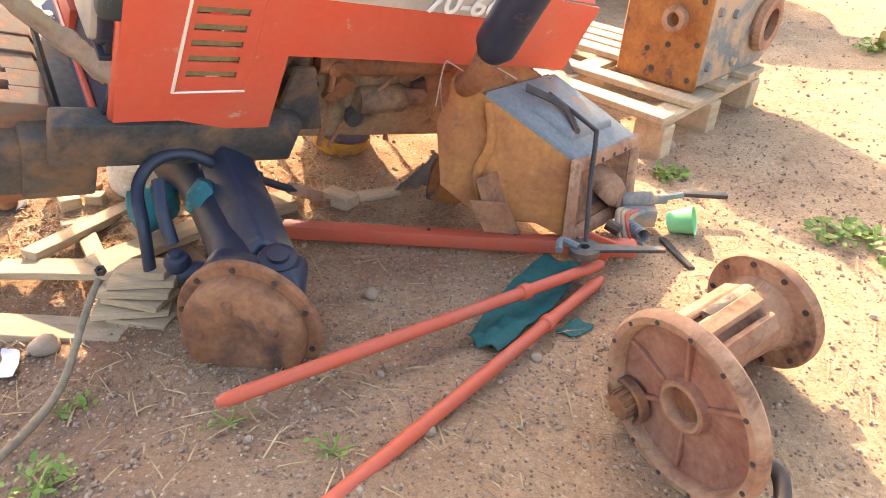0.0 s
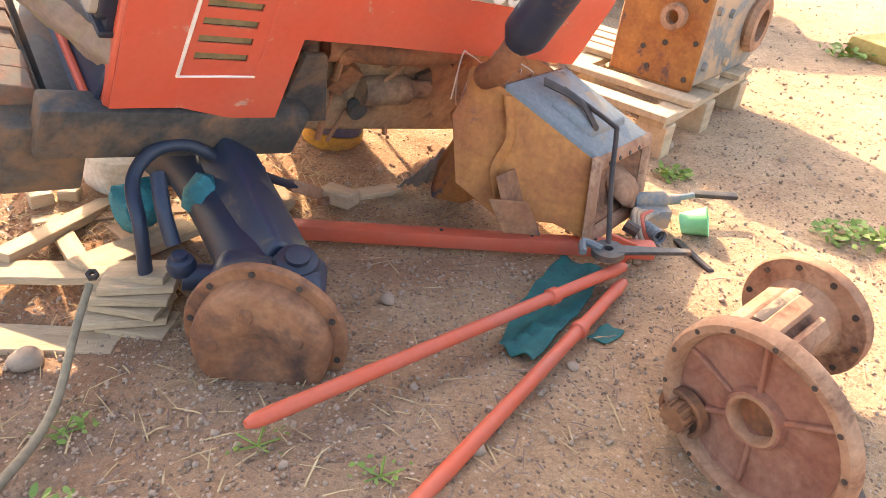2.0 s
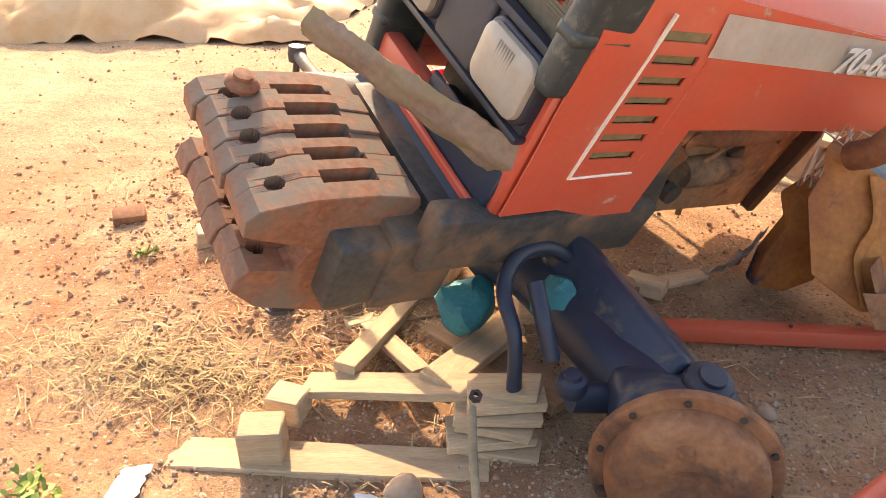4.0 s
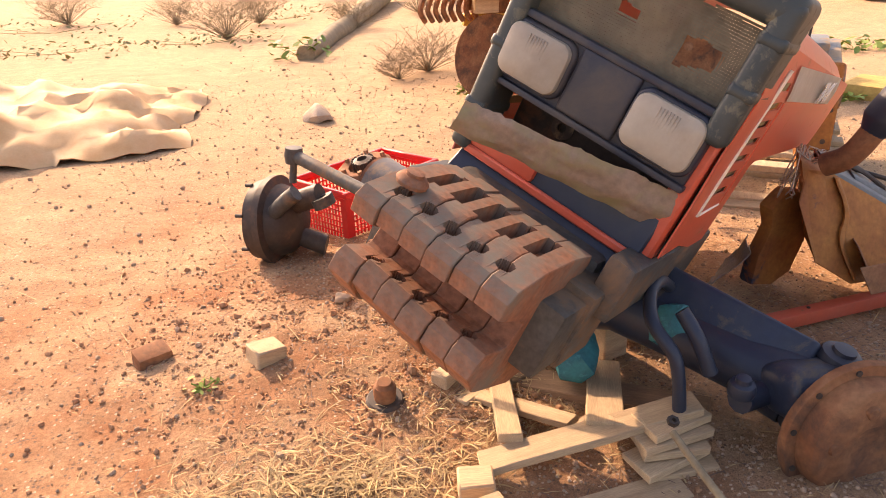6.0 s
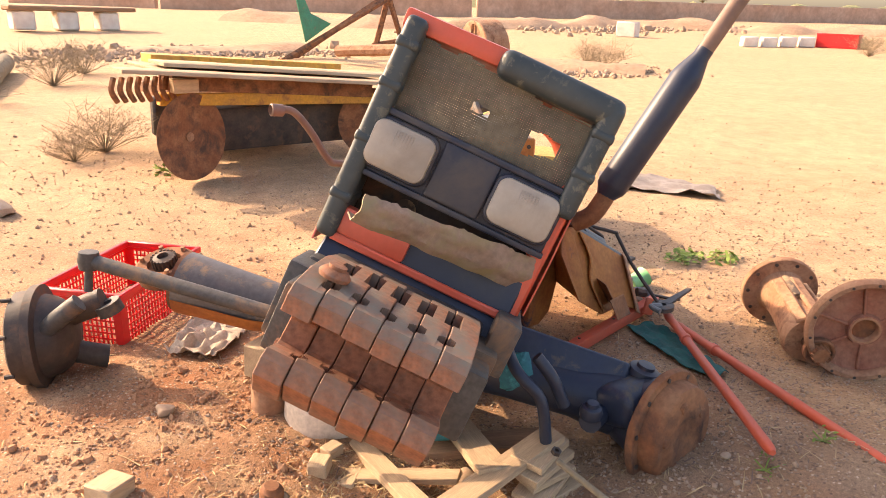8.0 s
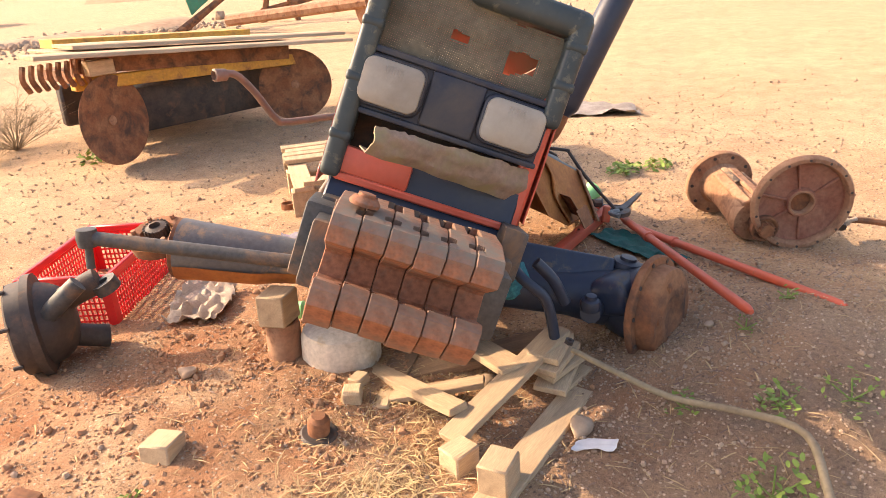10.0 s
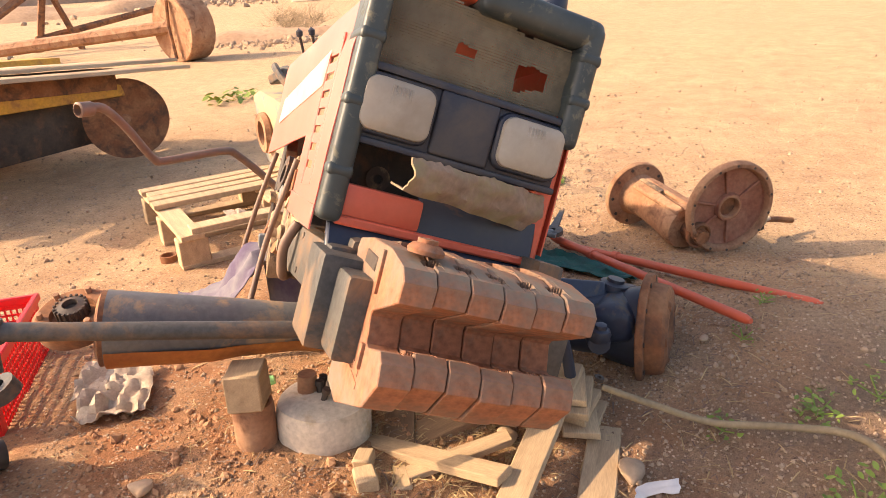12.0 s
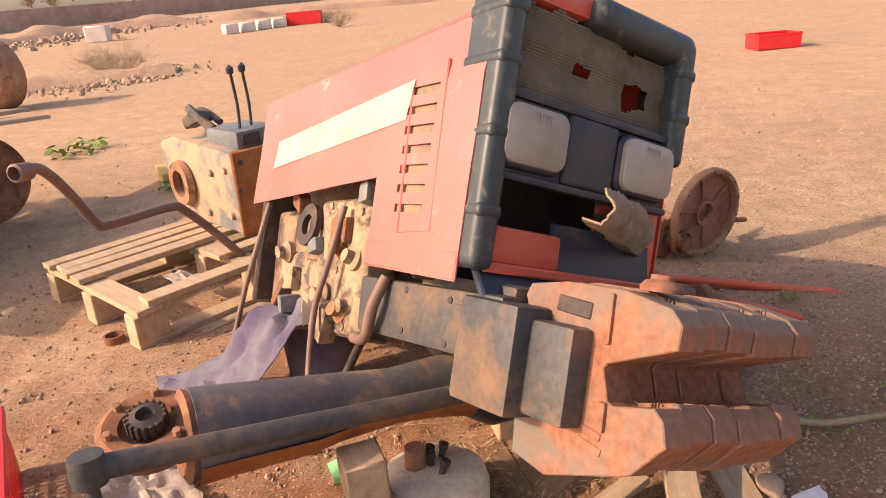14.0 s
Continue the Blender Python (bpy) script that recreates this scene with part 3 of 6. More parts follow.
def rounded_plate(w, h, depth, r, bulge=0.0, n=7):
    """A rounded rectangle across y and z that stands forward along -x, its front slightly bulged."""
    ring = []
    for cy, cz, a0 in ((w / 2 - r, h / 2 - r, 0), (-w / 2 + r, h / 2 - r, 90), (-w / 2 + r, -h / 2 + r, 180), (w / 2 - r, -h / 2 + r, 270)):
        ring += [(cy + r * math.cos(radians(a0 + 90 * k / n)), cz + r * math.sin(radians(a0 + 90 * k / n))) for k in range(n + 1)]
    bm = bmesh.new()
    rows = []
    for f, x in ((1.0, 0.0), (1.0, -depth * 0.7), (0.975, -depth * 0.92), (0.93, -depth), (0.7, -depth - bulge * 0.6), (0.35, -depth - bulge * 0.95)):
        rows.append([bm.verts.new((x, y * f, z * f)) for y, z in ring])
    for p, q in zip(rows, rows[1:]):
        for k in range(len(ring)):
            j = (k + 1) % len(ring)
            bm.faces.new((p[k], p[j], q[j], q[k]))
    bm.faces.new(rows[-1])
    bm.faces.new(rows[0][::-1])
    bmesh.ops.recalc_face_normals(bm, faces=list(bm.faces))
    return bm


def lamp(y):
    body = part("headlamp", moved(rounded_plate(0.182, 0.138, 0.036, 0.034), Matrix.Translation((0.0, y, 0.277))), m_black, tractor, "rounded rectangular headlamp housing")
    part("lamp_glass", moved(rounded_plate(0.164, 0.120, 0.020, 0.028, 0.006), Matrix.Translation((-0.030, y, 0.277))), m_lamp, body, "hazed beige lamp glass")
    for k in range(7):
        part("lens_rib", moved(bm_box(0.003, 0.0020, 0.042, 0.0008), Matrix.Translation((-0.0545, y - 0.022 + 0.0075 * k, 0.303))), m_lamp, body)


lamp(W - 0.118)
lamp(0.121)


def mesh_sheet(y0, y1, z0, z1, keep, depth, pitch=0.0062, width=0.0051):
    """Woven wire as thin crossing ribbons, following a dented surface."""
    bm = bmesh.new()

    def ribbon(pts, side):
        prev = None
        for p, ok in pts:
            if not ok:
                prev = None
                continue
            a, b = bm.verts.new(p - side), bm.verts.new(p + side)
            if prev:
                bm.faces.new((prev[0], prev[1], b, a))
            prev = (a, b)

    at = lambda y, z: Vector((depth(y, z), y, z))
    y = y0
    while y < y1:
        ribbon([(at(y, z), keep(y, z)) for z in np.arange(z0, z1, 0.010)], Vector((0, width / 2, 0)))
        y += pitch
    z = z0
    while z < z1:
        ribbon([(at(y, z) + Vector((-0.0008, 0, 0)), keep(y, z)) for y in np.arange(y0, y1, 0.012)], Vector((0, 0, width / 2)))
        z += pitch
    return bm


def upper_keep(y, z):
    if 0.105 < y < 0.185 and 0.40 + 0.3 * (0.185 - y) < z < 0.466 - 0.2 * abs(y - 0.15):
        return False
    if 0.30 < y < 0.345 and 0.445 < z < 0.462 + 0.02 * noise.noise(Vector((y * 60, z * 60, 1))):
        return False
    return z < 0.558 - 0.06 * abs(y - 0.47) + 0.02 * noise.noise(Vector((y * 14, 0, 2)))


part("grille_mesh", mesh_sheet(0.035, W - 0.03, 0.365, 0.56, upper_keep, lambda y, z: 0.0 + 0.010 * math.sin(z * 75) * 0.4 + 0.012 * noise.noise(Vector((y * 6, z * 6, 0)))), m_mesh, tractor, "torn dusty wire grille mesh")


def flap():
    """A strip of mesh still held at one end and swung forward at the other, rolled under along its lower edge."""
    bm = bmesh.new()
    corners = [Vector(p) for p in ((-0.244, 0.462, 0.176), (0.020, 0.018, 0.180), (-0.246, 0.470, 0.108), (0.028, 0.034, 0.075))]
    out = Vector((-0.85, -0.5, 0.0)).normalized()
    rows = []
    for i in range(41):
        u = i / 40
        row = []
        for j in range(15):
            v = j / 14
            p = corners[0].lerp(corners[1], u).lerp(corners[2].lerp(corners[3], u), v)
            q = Vector((u * 9, v * 3, 2))
            p += out * (0.018 * math.sin(v * 3.0) + 0.015 * math.sin(u * 3.14) * (1 - v) + 0.010 * noise.noise(q) + 0.004 * noise.noise(q * 4))
            ragged = 0.009 * noise.noise(Vector((u * 5, 3, 1))) + 0.005 * noise.noise(Vector((u * 31, 5, 1)))
            p.z += ragged * (1 - v) + 0.008 * noise.noise(Vector((u * 5, 9, 4))) * v
            if j == 14:
                p -= out * 0.03
                p.z += 0.012
            row.append(bm.verts.new(p))
        rows.append(row)
    for a, b in zip(rows, rows[1:]):
        for j in range(14):
            bm.faces.new((a[j], b[j], b[j + 1], a[j + 1]))
    bmesh.ops.recalc_face_normals(bm, faces=list(bm.faces))
    bmesh.ops.solidify(bm, geom=list(bm.faces), thickness=0.004)
    return bm


part("lower_mesh", flap(), m_mesh_brown, tractor, "loose brown mesh flap hanging below the lamps")

part("hood_flange", moved(bm_box(0.372, 0.006, 0.055, 0.002), pose(0.188, W + 0.003, 0.0)), m_red_sunlit, hood_b, "folded lower edge of the panel")

# chassis, engine, brackets
part("chassis_rail", worn(moved(bm_box(0.62, 0.07, 0.14, 0.012, 2), pose(0.18, 0.03, -0.055, 0, 2, 0)), 0.004, 7), m_frame, tractor, "dark steel side rail")
part("chassis_rail", worn(moved(bm_box(0.55, 0.06, 0.13, 0.012, 2), pose(0.16, W - 0.06, -0.115, 0, 2, 0)), 0.004, 7, 3), m_frame, tractor, "grey side rail with bolt holes")
for k, (x, z) in enumerate(((0.05, -0.07), (0.05, -0.16), (0.22, -0.07), (0.22, -0.16))):
    part("rail_bolt", moved(bm_lathe([(0, 0), (0.008, 0), (0.008, 0.003), (0, 0.003)], 8), axis_pose((x, W - 0.031, z), (0, 1, 0))), m_dark, tractor)
part("front_support", moved(bm_box(0.34, W - 0.16, 0.16, 0.02, 2), Matrix.Translation((0.08, W / 2, -0.10))), m_frame, tractor, "cast front support")
part("engine_block", worn(moved(bm_box(0.80, 0.30, 0.34, 0.03, 3), pose(0.86, 0.31, -0.06, 0, 2, 0)), 0.02, 7), m_engine, tractor, "dusty oily engine block")
part("oil_pan", worn(moved(bm_box(0.44, 0.24, 0.12, 0.04, 3), pose(0.98, 0.31, -0.19, 0, 2, 0)), 0.012, 7), m_dark, tractor, "dark dented oil pan")
part("cylinder_head", worn(moved(bm_box(0.62, 0.20, 0.12, 0.02, 2), pose(0.86, 0.31, 0.16, 0, 2, 0)), 0.012, 9), m_engine, tractor, "dusty cylinder head")
part("manifold", worn(joined([moved(bm_tube([(0.55, 0.12, 0.12), (0.8, 0.09, 0.14), (1.0, 0.10, 0.15)], 0.035, 10), Matrix.Identity(4))] +
                             [moved(bm_lathe([(0, 0), (0.026, 0), (0.026, 0.10), (0, 0.10)], 12), axis_pose((0.6 + 0.13 * k, 0.08, 0.12), (0, 1, 0))) for k in range(4)]), 0.006, 9), m_rust, tractor, "rusty manifold")
part("starter", moved(bm_lathe([(0, 0), (0.04, 0), (0.045, 0.03), (0.045, 0.16), (0.03, 0.18), (0.03, 0.24), (0, 0.24)], 18), axis_pose((0.74, 0.14, -0.04), (1, 0, 0.05))), m_engine, tractor, "dusty cylindrical starter motor")
part("pump", worn(moved(bm_box(0.14, 0.10, 0.16, 0.02, 2), Matrix.Translation((0.78, 0.48, 0.03))), 0.01, 12), m_engine, tractor, "dusty pump body")
part("pump_flange", moved(bm_lathe([(0.03, 0), (0.062, 0), (0.062, 0.018), (0.03, 0.018), (0.03, 0)], 20), axis_pose((0.78, 0.545, 0.05), (0, 1, 0.1))), m_dark, tractor, "open round flange")
part("rear_plate", worn(moved(bm_box(0.03, 0.40, 0.46, 0.01), pose(1.26, 0.32, 0.0, 0, 3, 0)), 0.004), m_dark, tractor, "dark rear engine plate")
part("side_casting", worn(moved(bm_box(0.30, 0.10, 0.38, 0.03, 3), pose(0.60, 0.485, -0.05, 0, 3, 0)), 0.014, 11), m_castcream, tractor, "dust-caked cream engine casting")
part("side_casting", worn(moved(bm_box(0.26, 0.10, 0.20, 0.03, 3), pose(0.90, 0.475, -0.13, 0, 3, 0)), 0.014, 11, 5), m_castcream, tractor, "dust-caked cream engine casting")
for x, z in ((0.50, 0.10), (0.68, 0.11), (0.52, -0.20), (0.66, -0.21), (0.60, -0.06)):
    part("casting_bolt", moved(bm_lathe([(0, 0), (0.012, 0), (0.012, 0.012), (0, 0.014)], 6), axis_pose((x, 0.53, z), (0, 1, 0))), m_castcream, tractor)
for k in range(25):
    a = random.Random(70 + k)
    at = (a.uniform(0.42, 1.02), 0.53 + 0.02 * a.random() if k < 16 else a.uniform(0.13, 0.19), a.uniform(-0.20, 0.15))
    bm = bm_box(a.uniform(0.03, 0.09), a.uniform(0.03, 0.06), a.uniform(0.03, 0.10), 0.008, 2) if k % 3 else moved(bm_lathe([(0, 0), (0.03, 0), (0.032, 0.02), (0.018, 0.03), (0.018, 0.05), (0, 0.05)], 16), axis_pose((0, -0.02, 0), (0, 1, 0)))
    part("engine_fitting", worn(moved(bm, pose(*at, a.uniform(-15, 15), a.uniform(-40, 40), 0)), 0.005, 20, k), a.choice([m_castcream, m_castcream, m_dark, m_rust, m_bluegrey] if k < 16 else [m_engine, m_dark, m_dark, m_frame, m_rust]), tractor)
part("fan_boss", moved(bm_lathe([(0.012, 0), (0.030, 0), (0.032, 0.008), (0.022, 0.012), (0.012, 0.012), (0.012, 0)], 20), axis_pose((0.188, W - 0.17, 0.115), (-1, 0, 0))), m_castcream, tractor, "pale round fan boss")
for k in (0, 2, 4, 6):
    a = random.Random(40 + k)
    x0 = 0.5 + 0.072 * k
    y0 = 0.46 + 0.06 * a.random() if k % 2 else 0.12 + 0.05 * a.random()
    pts = [(x0 + 0.03 * a.uniform(-1, 1), y0, 0.20), (x0 + 0.04 * a.uniform(-1, 1), y0 + 0.03 * a.uniform(-1, 1), 0.06), (x0 + 0.06 * a.uniform(-1, 1), y0 + 0.02, -0.10), (x0 + 0.09 * a.uniform(-1, 1), y0, -0.24)]
    part("engine_pipe", bm_tube(pts, 0.006 + 0.006 * a.random(), 8), a.choice([m_rust_dust, m_pipe_brown, m_dark]), tractor)
for k, (x, d) in enumerate(((1.10, 0.13), (0.56, -0.06))):
    part("hanging_hose", bm_tube([(x, 0.56, 0.11), (x + 0.01, 0.58, -0.05), (x + 0.03, 0.59, -0.18), (x + d * 0.3, 0.60, -0.36)], 0.009, 10), m_pipe_brown, tractor)
part("elbow_hose", bm_tube([(0.30, W - 0.02, -0.05), (0.31, W + 0.0, -0.12), (0.36, W - 0.02, -0.20), (0.47, W - 0.05, -0.22)], 0.014, 12), m_pipe_brown, tractor, "bent brown hose")
part("bracket", worn(moved(bm_prism([(0.46, 0.14), (0.52, 0.14), (0.60, -0.08), (0.44, -0.08)], 0.02, 0.003), Matrix.Translation((0, 0.06, 0))), 0.002), m_frame, tractor)
for k in range(7):
    a = random.Random(k + 3)
    pts = [(0.95 + 0.1 * a.random(), -0.02 - 0.03 * a.random(), 0.25)]
    for q in range(4):
        pts.append((pts[-1][0] + a.uniform(-0.09, 0.10), -0.03 - 0.07 * a.random(), 0.20 + 0.09 * a.uniform(-1, 1) - 0.02 * q))
    part("loose_wire", bm_tube(pts, 0.0022, 5), m_wire, tractor)
part("loose_wire", bm_tube([(1.0, -0.05, 0.22), (0.98, -0.10, 0.05), (1.02, -0.10, -0.08)], 0.0022, 5), m_wire, tractor)

# exhaust stack leaning over the hood
EX0, EX1 = Vector((0.135, 2.548, 0.610)), Vector((0.386, 2.364, 1.154))
to_local = TR.inverted()


def in_tractor(bm):
    return moved(bm, to_local)


ex_dir = (EX1 - EX0).normalized()
part("exhaust_elbow", in_tractor(bm_tube([EX0 + Vector((-0.06, 0.08, -0.10)), EX0 - ex_dir * 0.06, EX0 + ex_dir * 0.06], 0.038, 14)), m_rust, tractor, "rusty exhaust elbow")
muffler = part("muffler", in_tractor(moved(bm_lathe([(0.030, -0.02), (0.034, 0.02), (0.060, 0.065), (0.062, 0.08), (0.062, 0.56), (0.055, 0.59), (0.033, 0.66), (0.033, 0.69)], 24), axis_pose(EX0, ex_dir))), m_navy, tractor, "dark navy exhaust muffler")
part("seam", in_tractor(moved(bm_box(0.004, 0.010, 0.44, 0.002), axis_pose(EX0, ex_dir) @ Matrix.Translation((0.062, 0, 0.32)))), m_plastic_white, muffler, "pale chipped seam")
part("exhaust_pipe", in_tractor(moved(bm_lathe([(0.0, 0.66), (0.032, 0.66), (0.032, 1.08), (0.027, 1.08), (0.027, 1.03), (0, 1.03)], 18), axis_pose(EX0, ex_dir))), m_pipe_brown, tractor, "brown tail pipe")

# weight carrier
carrier = part("weight_carrier", joined([moved(bm_box(0.17, 0.545, 0.20, 0.012, 2), Matrix.Translation((-0.10, 0.298, -0.15))),
                                         moved(bm_box(0.15, 0.50, 0.17, 0.012, 2), Matrix.Translation((-0.215, 0.285, -0.155))),
                                         moved(bm_box(0.10, 0.50, 0.05, 0.01), Matrix.Translation((0.0, 0.298, -0.09)))]), m_frame, tractor, "dark cast weight carrier")

# front axle
HUB = Vector((-0.289, 1.876, 0.096))
FAR = Vector((-1.319, 3.201, 0.401))
HUB_FACE = axis_pose((-0.366, 1.859, 0.106), (0.03, 0.998, -0.04))
ax = (FAR - HUB).normalized()
ax_pose = axis_pose(HUB, ax)
AXL = (FAR - HUB).length
axle = part("axle_beam", in_tractor(worn(moved(bm_lathe([(0.05, 0.18), (0.105, 0.20), (0.10, 0.25), (0.082, 0.34), (0.078, 0.55), (0.088, 0.70), (0.13, 0.80), (0.13, 0.92), (0.080, 1.02), (0.065, 1.20), (0.074, 1.36), (0.094, AXL - 0.08), (0.10, AXL), (0.06, AXL)], 26), ax_pose), 0.006, 6)), m_navy, tractor, "dark navy front axle beam with ochre rust")
part("axle_half", in_tractor(worn(moved(bm_lathe([(0.10, 0.94), (0.084, 1.02), (0.070, 1.20), (0.080, 1.36), (0.100, AXL - 0.08), (0.106, AXL - 0.004), (0.09, AXL - 0.002)], 26), ax_pose), 0.006, 6)), m_axle_dust, tractor, "dusty grey-blue half of the axle")
far_m = ax_pose @ Matrix.Translation((0, 0, AXL))
def lower_shell(prof, keep=-0.1):
    bm = bm_lathe(prof, 30)
    bmesh.ops.delete(bm, geom=[v for v in bm.verts if v.co.y > keep * math.hypot(v.co.x, v.co.y) + 0.012 * noise.noise(v.co * 9)], context="VERTS")
    return bm


part("axle_underside", in_tractor(worn(moved(lower_shell([(0.125, 0.90), (0.092, 1.0), (0.086, 1.04), (0.078, 1.12), (0.074, 1.20), (0.079, 1.28), (0.084, 1.36), (0.098, 1.43), (0.105, AXL - 0.08), (0.110, AXL - 0.006)]), ax_pose), 0.005, 6)), m_orange, tractor, "ochre rusted lower side of the axle")
yoke = part("open_joint", in_tractor(moved(bm_lathe([(0.10, -0.01), (0.105, 0.01), (0.085, 0.02), (0.07, 0.0), (0.065, -0.04), (0, -0.04)], 24), far_m)), m_rust, tractor, "open rusted axle end")
part("gear", in_tractor(moved(bm_lathe([(0, -0.03), (0.03, -0.03), (0.03, 0.05), (0.018, 0.055), (0, 0.055)], 14), far_m)), m_dark, yoke, "dark splined shaft stub")


def gear_teeth(r, n, h, w):
    return joined([moved(bm_box(w, w * 0.8, h, 0.001), pose(0, 0, 0, 0, 0, 360 * k / n) @ Matrix.Translation((r, 0, h / 2))) for k in range(n)])


part("teeth", in_tractor(moved(gear_teeth(0.032, 18, 0.05, 0.006), far_m)), m_dark, yoke)
# near wheel hub, steered outwards
hub = part("wheel_hub", in_tractor(worn(moved(bm_lathe([(0, -0.046), (0.05, -0.048), (0.062, -0.056), (0.10, -0.058), (0.112, -0.052), (0.140, -0.054), (0.152, -0.046), (0.158, -0.025), (0.160, 0.004), (0.186, 0.005), (0.190, 0.010), (0.190, 0.026), (0.186, 0.030), (0.13, 0.034), (0.125, 0.07), (0.10, 0.09), (0, 0.09)], 48), HUB_FACE), 0.003, 9)), m_rust, tractor, "rusty round wheel hub resting on the ground")
for k in range(10):
    a = 2 * math.pi * (k + 0.3) / 10
    p = HUB_FACE @ Matrix.Translation((0.172 * math.cos(a), 0.172 * math.sin(a), 0.001))
    part("wheel_stud", in_tractor(moved(bm_lathe([(0, 0), (0.008, 0), (0.008, 0.006), (0, 0.006)], 8), p)), m_dark, hub)
for k in range(5):
    a = 2 * math.pi * (k + 0.1) / 5
    p = HUB_FACE @ Matrix.Translation((0.10 * math.cos(a), 0.10 * math.sin(a), -0.062))
    part("hub_boss", in_tractor(moved(bm_lathe([(0, 0), (0.014, 0.002), (0.02, 0.010), (0.02, 0.02), (0, 0.02)], 12), p)), m_rust, hub)
knuckle = part("steering_knuckle", in_tractor(worn(joined([moved(bm_lathe([(0.0, 0.03), (0.135, 0.03), (0.14, 0.06), (0.125, 0.11), (0.11, 0.15), (0.08, 0.19), (0, 0.20)], 28), HUB_FACE)]), 0.010, 8)), m_navy, tractor, "dark blue steering knuckle")
part("king_pin_cap", in_tractor(worn(moved(bm_lathe([(0, 0), (0.05, 0), (0.055, 0.02), (0.048, 0.035), (0.03, 0.04), (0.028, 0.05), (0, 0.052)], 18), axis_pose((-0.326, 2.005, 0.209), (0.15, -0.25, 1))), 0.004)), m_navy, knuckle)
arm = part("steering_arm", in_tractor(worn(joined([bm_tube([(-0.720, 2.055, 0.100), (-0.731, 2.081, 0.240), (-0.763, 2.152, 0.315), (-0.736, 2.223, 0.362), (-0.679, 2.280, 0.361), (-0.605, 2.340, 0.300), (-0.527, 2.424, 0.229)], 0.018, 10),
                                                   bm_tube([(-0.694, 2.139, 0.347), (-0.669, 2.090, 0.283), (-0.640, 2.060, 0.197)], 0.020, 10)]), 0.004, 9)), m_navy, tractor, "curved dark steering arm")
beam_m = span((-0.355, 2.02, 0.175), (-0.69, 2.50, 0.315))[0]
part("beam_ridge", in_tractor(worn(moved(bm_box(0.56, 0.125, 0.125, 0.018, 3), beam_m @ pose(0, 0, 0, 38, 0, 0)), 0.010, 9)), m_axle_navy, tractor, "ridged dark blue upper side of the axle, dusty")
part("knuckle_shoulder", in_tractor(worn(moved(bm_box(0.27, 0.15, 0.13, 0.045, 4), pose(-0.385, 1.985, 0.165, -8, 4, 4)), 0.016, 11)), m_axle_navy, knuckle, "chipped blue casting behind the hub")
part("ball_stud", in_tractor(joined([moved(bm_lathe([(0, 0), (0.032, 0), (0.036, 0.02), (0.030, 0.035), (0.02, 0.04), (0.018, 0.052), (0, 0.056)], 14), axis_pose((-0.597, 1.995, 0.172), (0, -0.1, 1))), bm_tube([(-0.598, 1.993, 0.156), (-0.519, 2.018, 0.144), (-0.429, 2.025, 0.155)], 0.035, 10)])), m_navy, arm)
part("steering_ram", in_tractor(bm_tube([(-0.541, 2.403, 0.240), (-0.498, 2.474, 0.180), (-0.465, 2.550, 0.125)], 0.013, 10)), m_navy, tractor, "thin steering rod")
part("rod_fork", in_tractor(worn(joined([moved(bm_box(0.17, 0.03, 0.04, 0.010, 2), span((-0.483, 2.522, 0.147), (-0.406, 2.672, 0.038))[0]), moved(bm_lathe([(0.01, -0.014), (0.022, -0.014), (0.022, 0.014), (0.01, 0.014), (0.01, -0.014)], 14), pose(-0.401, 2.682, 0.013))]), 0.003)), m_rust_dust, tractor, "rusted rod end fork")
# turned-up joint at the far end
up_m = axis_pose(FAR + Vector((-0.04, 0.06, 0.055)), (-0.25, -0.15, 1))
swivel = part("swivel_plate", in_tractor(worn(moved(bm_lathe([(0.0, -0.04), (0.10, -0.04), (0.105, 0.0), (0.09, 0.012), (0.06, 0.008), (0.058, -0.01), (0, -0.01)], 28), up_m), 0.002)), m_rust, tractor, "rusty swivel plate with a toothed centre")
part("centre_gear", in_tractor(moved(bm_lathe([(0, 0), (0.04, 0), (0.04, 0.03), (0.02, 0.036), (0.018, 0.02), (0, 0.02)], 18), up_m)), m_dark, swivel, "dark toothed shaft end")
for k in range(18):
    part("tooth", in_tractor(moved(bm_box(0.008, 0.0064, 0.035, 0.001), up_m @ pose(0, 0, 0, 0, 0, 20 * k) @ Matrix.Translation((0.040, 0, 0.0175)))), m_dark, swivel)
for k in range(6):
    part("plate_bolt", in_tractor(moved(bm_lathe([(0, 0), (0.009, 0), (0.009, 0.016), (0, 0.018)], 6), up_m @ pose(0, 0, 0, 0, 0, 60 * k + 12) @ Matrix.Translation((0.080, 0, 0.010)))), m_rust_dust, swivel)
# track rod in front of the axle
BALL = Vector((-1.610, 3.221, 0.535))
ROD_END = Vector((-0.971, 2.356, 0.348))
rod = part("track_rod", in_tractor(bm_tube([BALL, ROD_END], 0.023, 14, smooth=False)), m_frame, tractor, "long grey-brown track rod")
part("ball_joint", in_tractor(joined([moved(bm_lathe([(0, -0.03), (0.03, -0.028), (0.034, 0), (0.03, 0.028), (0, 0.032)], 16), axis_pose(BALL, (0.1, 0, 1))), moved(bm_lathe([(0.014, -0.10), (0.012, -0.02), (0.012, 0.0)], 10), axis_pose(BALL, (0.15, 0.05, 1)))])), m_frame, rod, "ball joint with its stud pointing down")

# ---- front weights ----
weight_mesh = None
N_W, PITCH, S0 = 6, 0.0655, 0.097


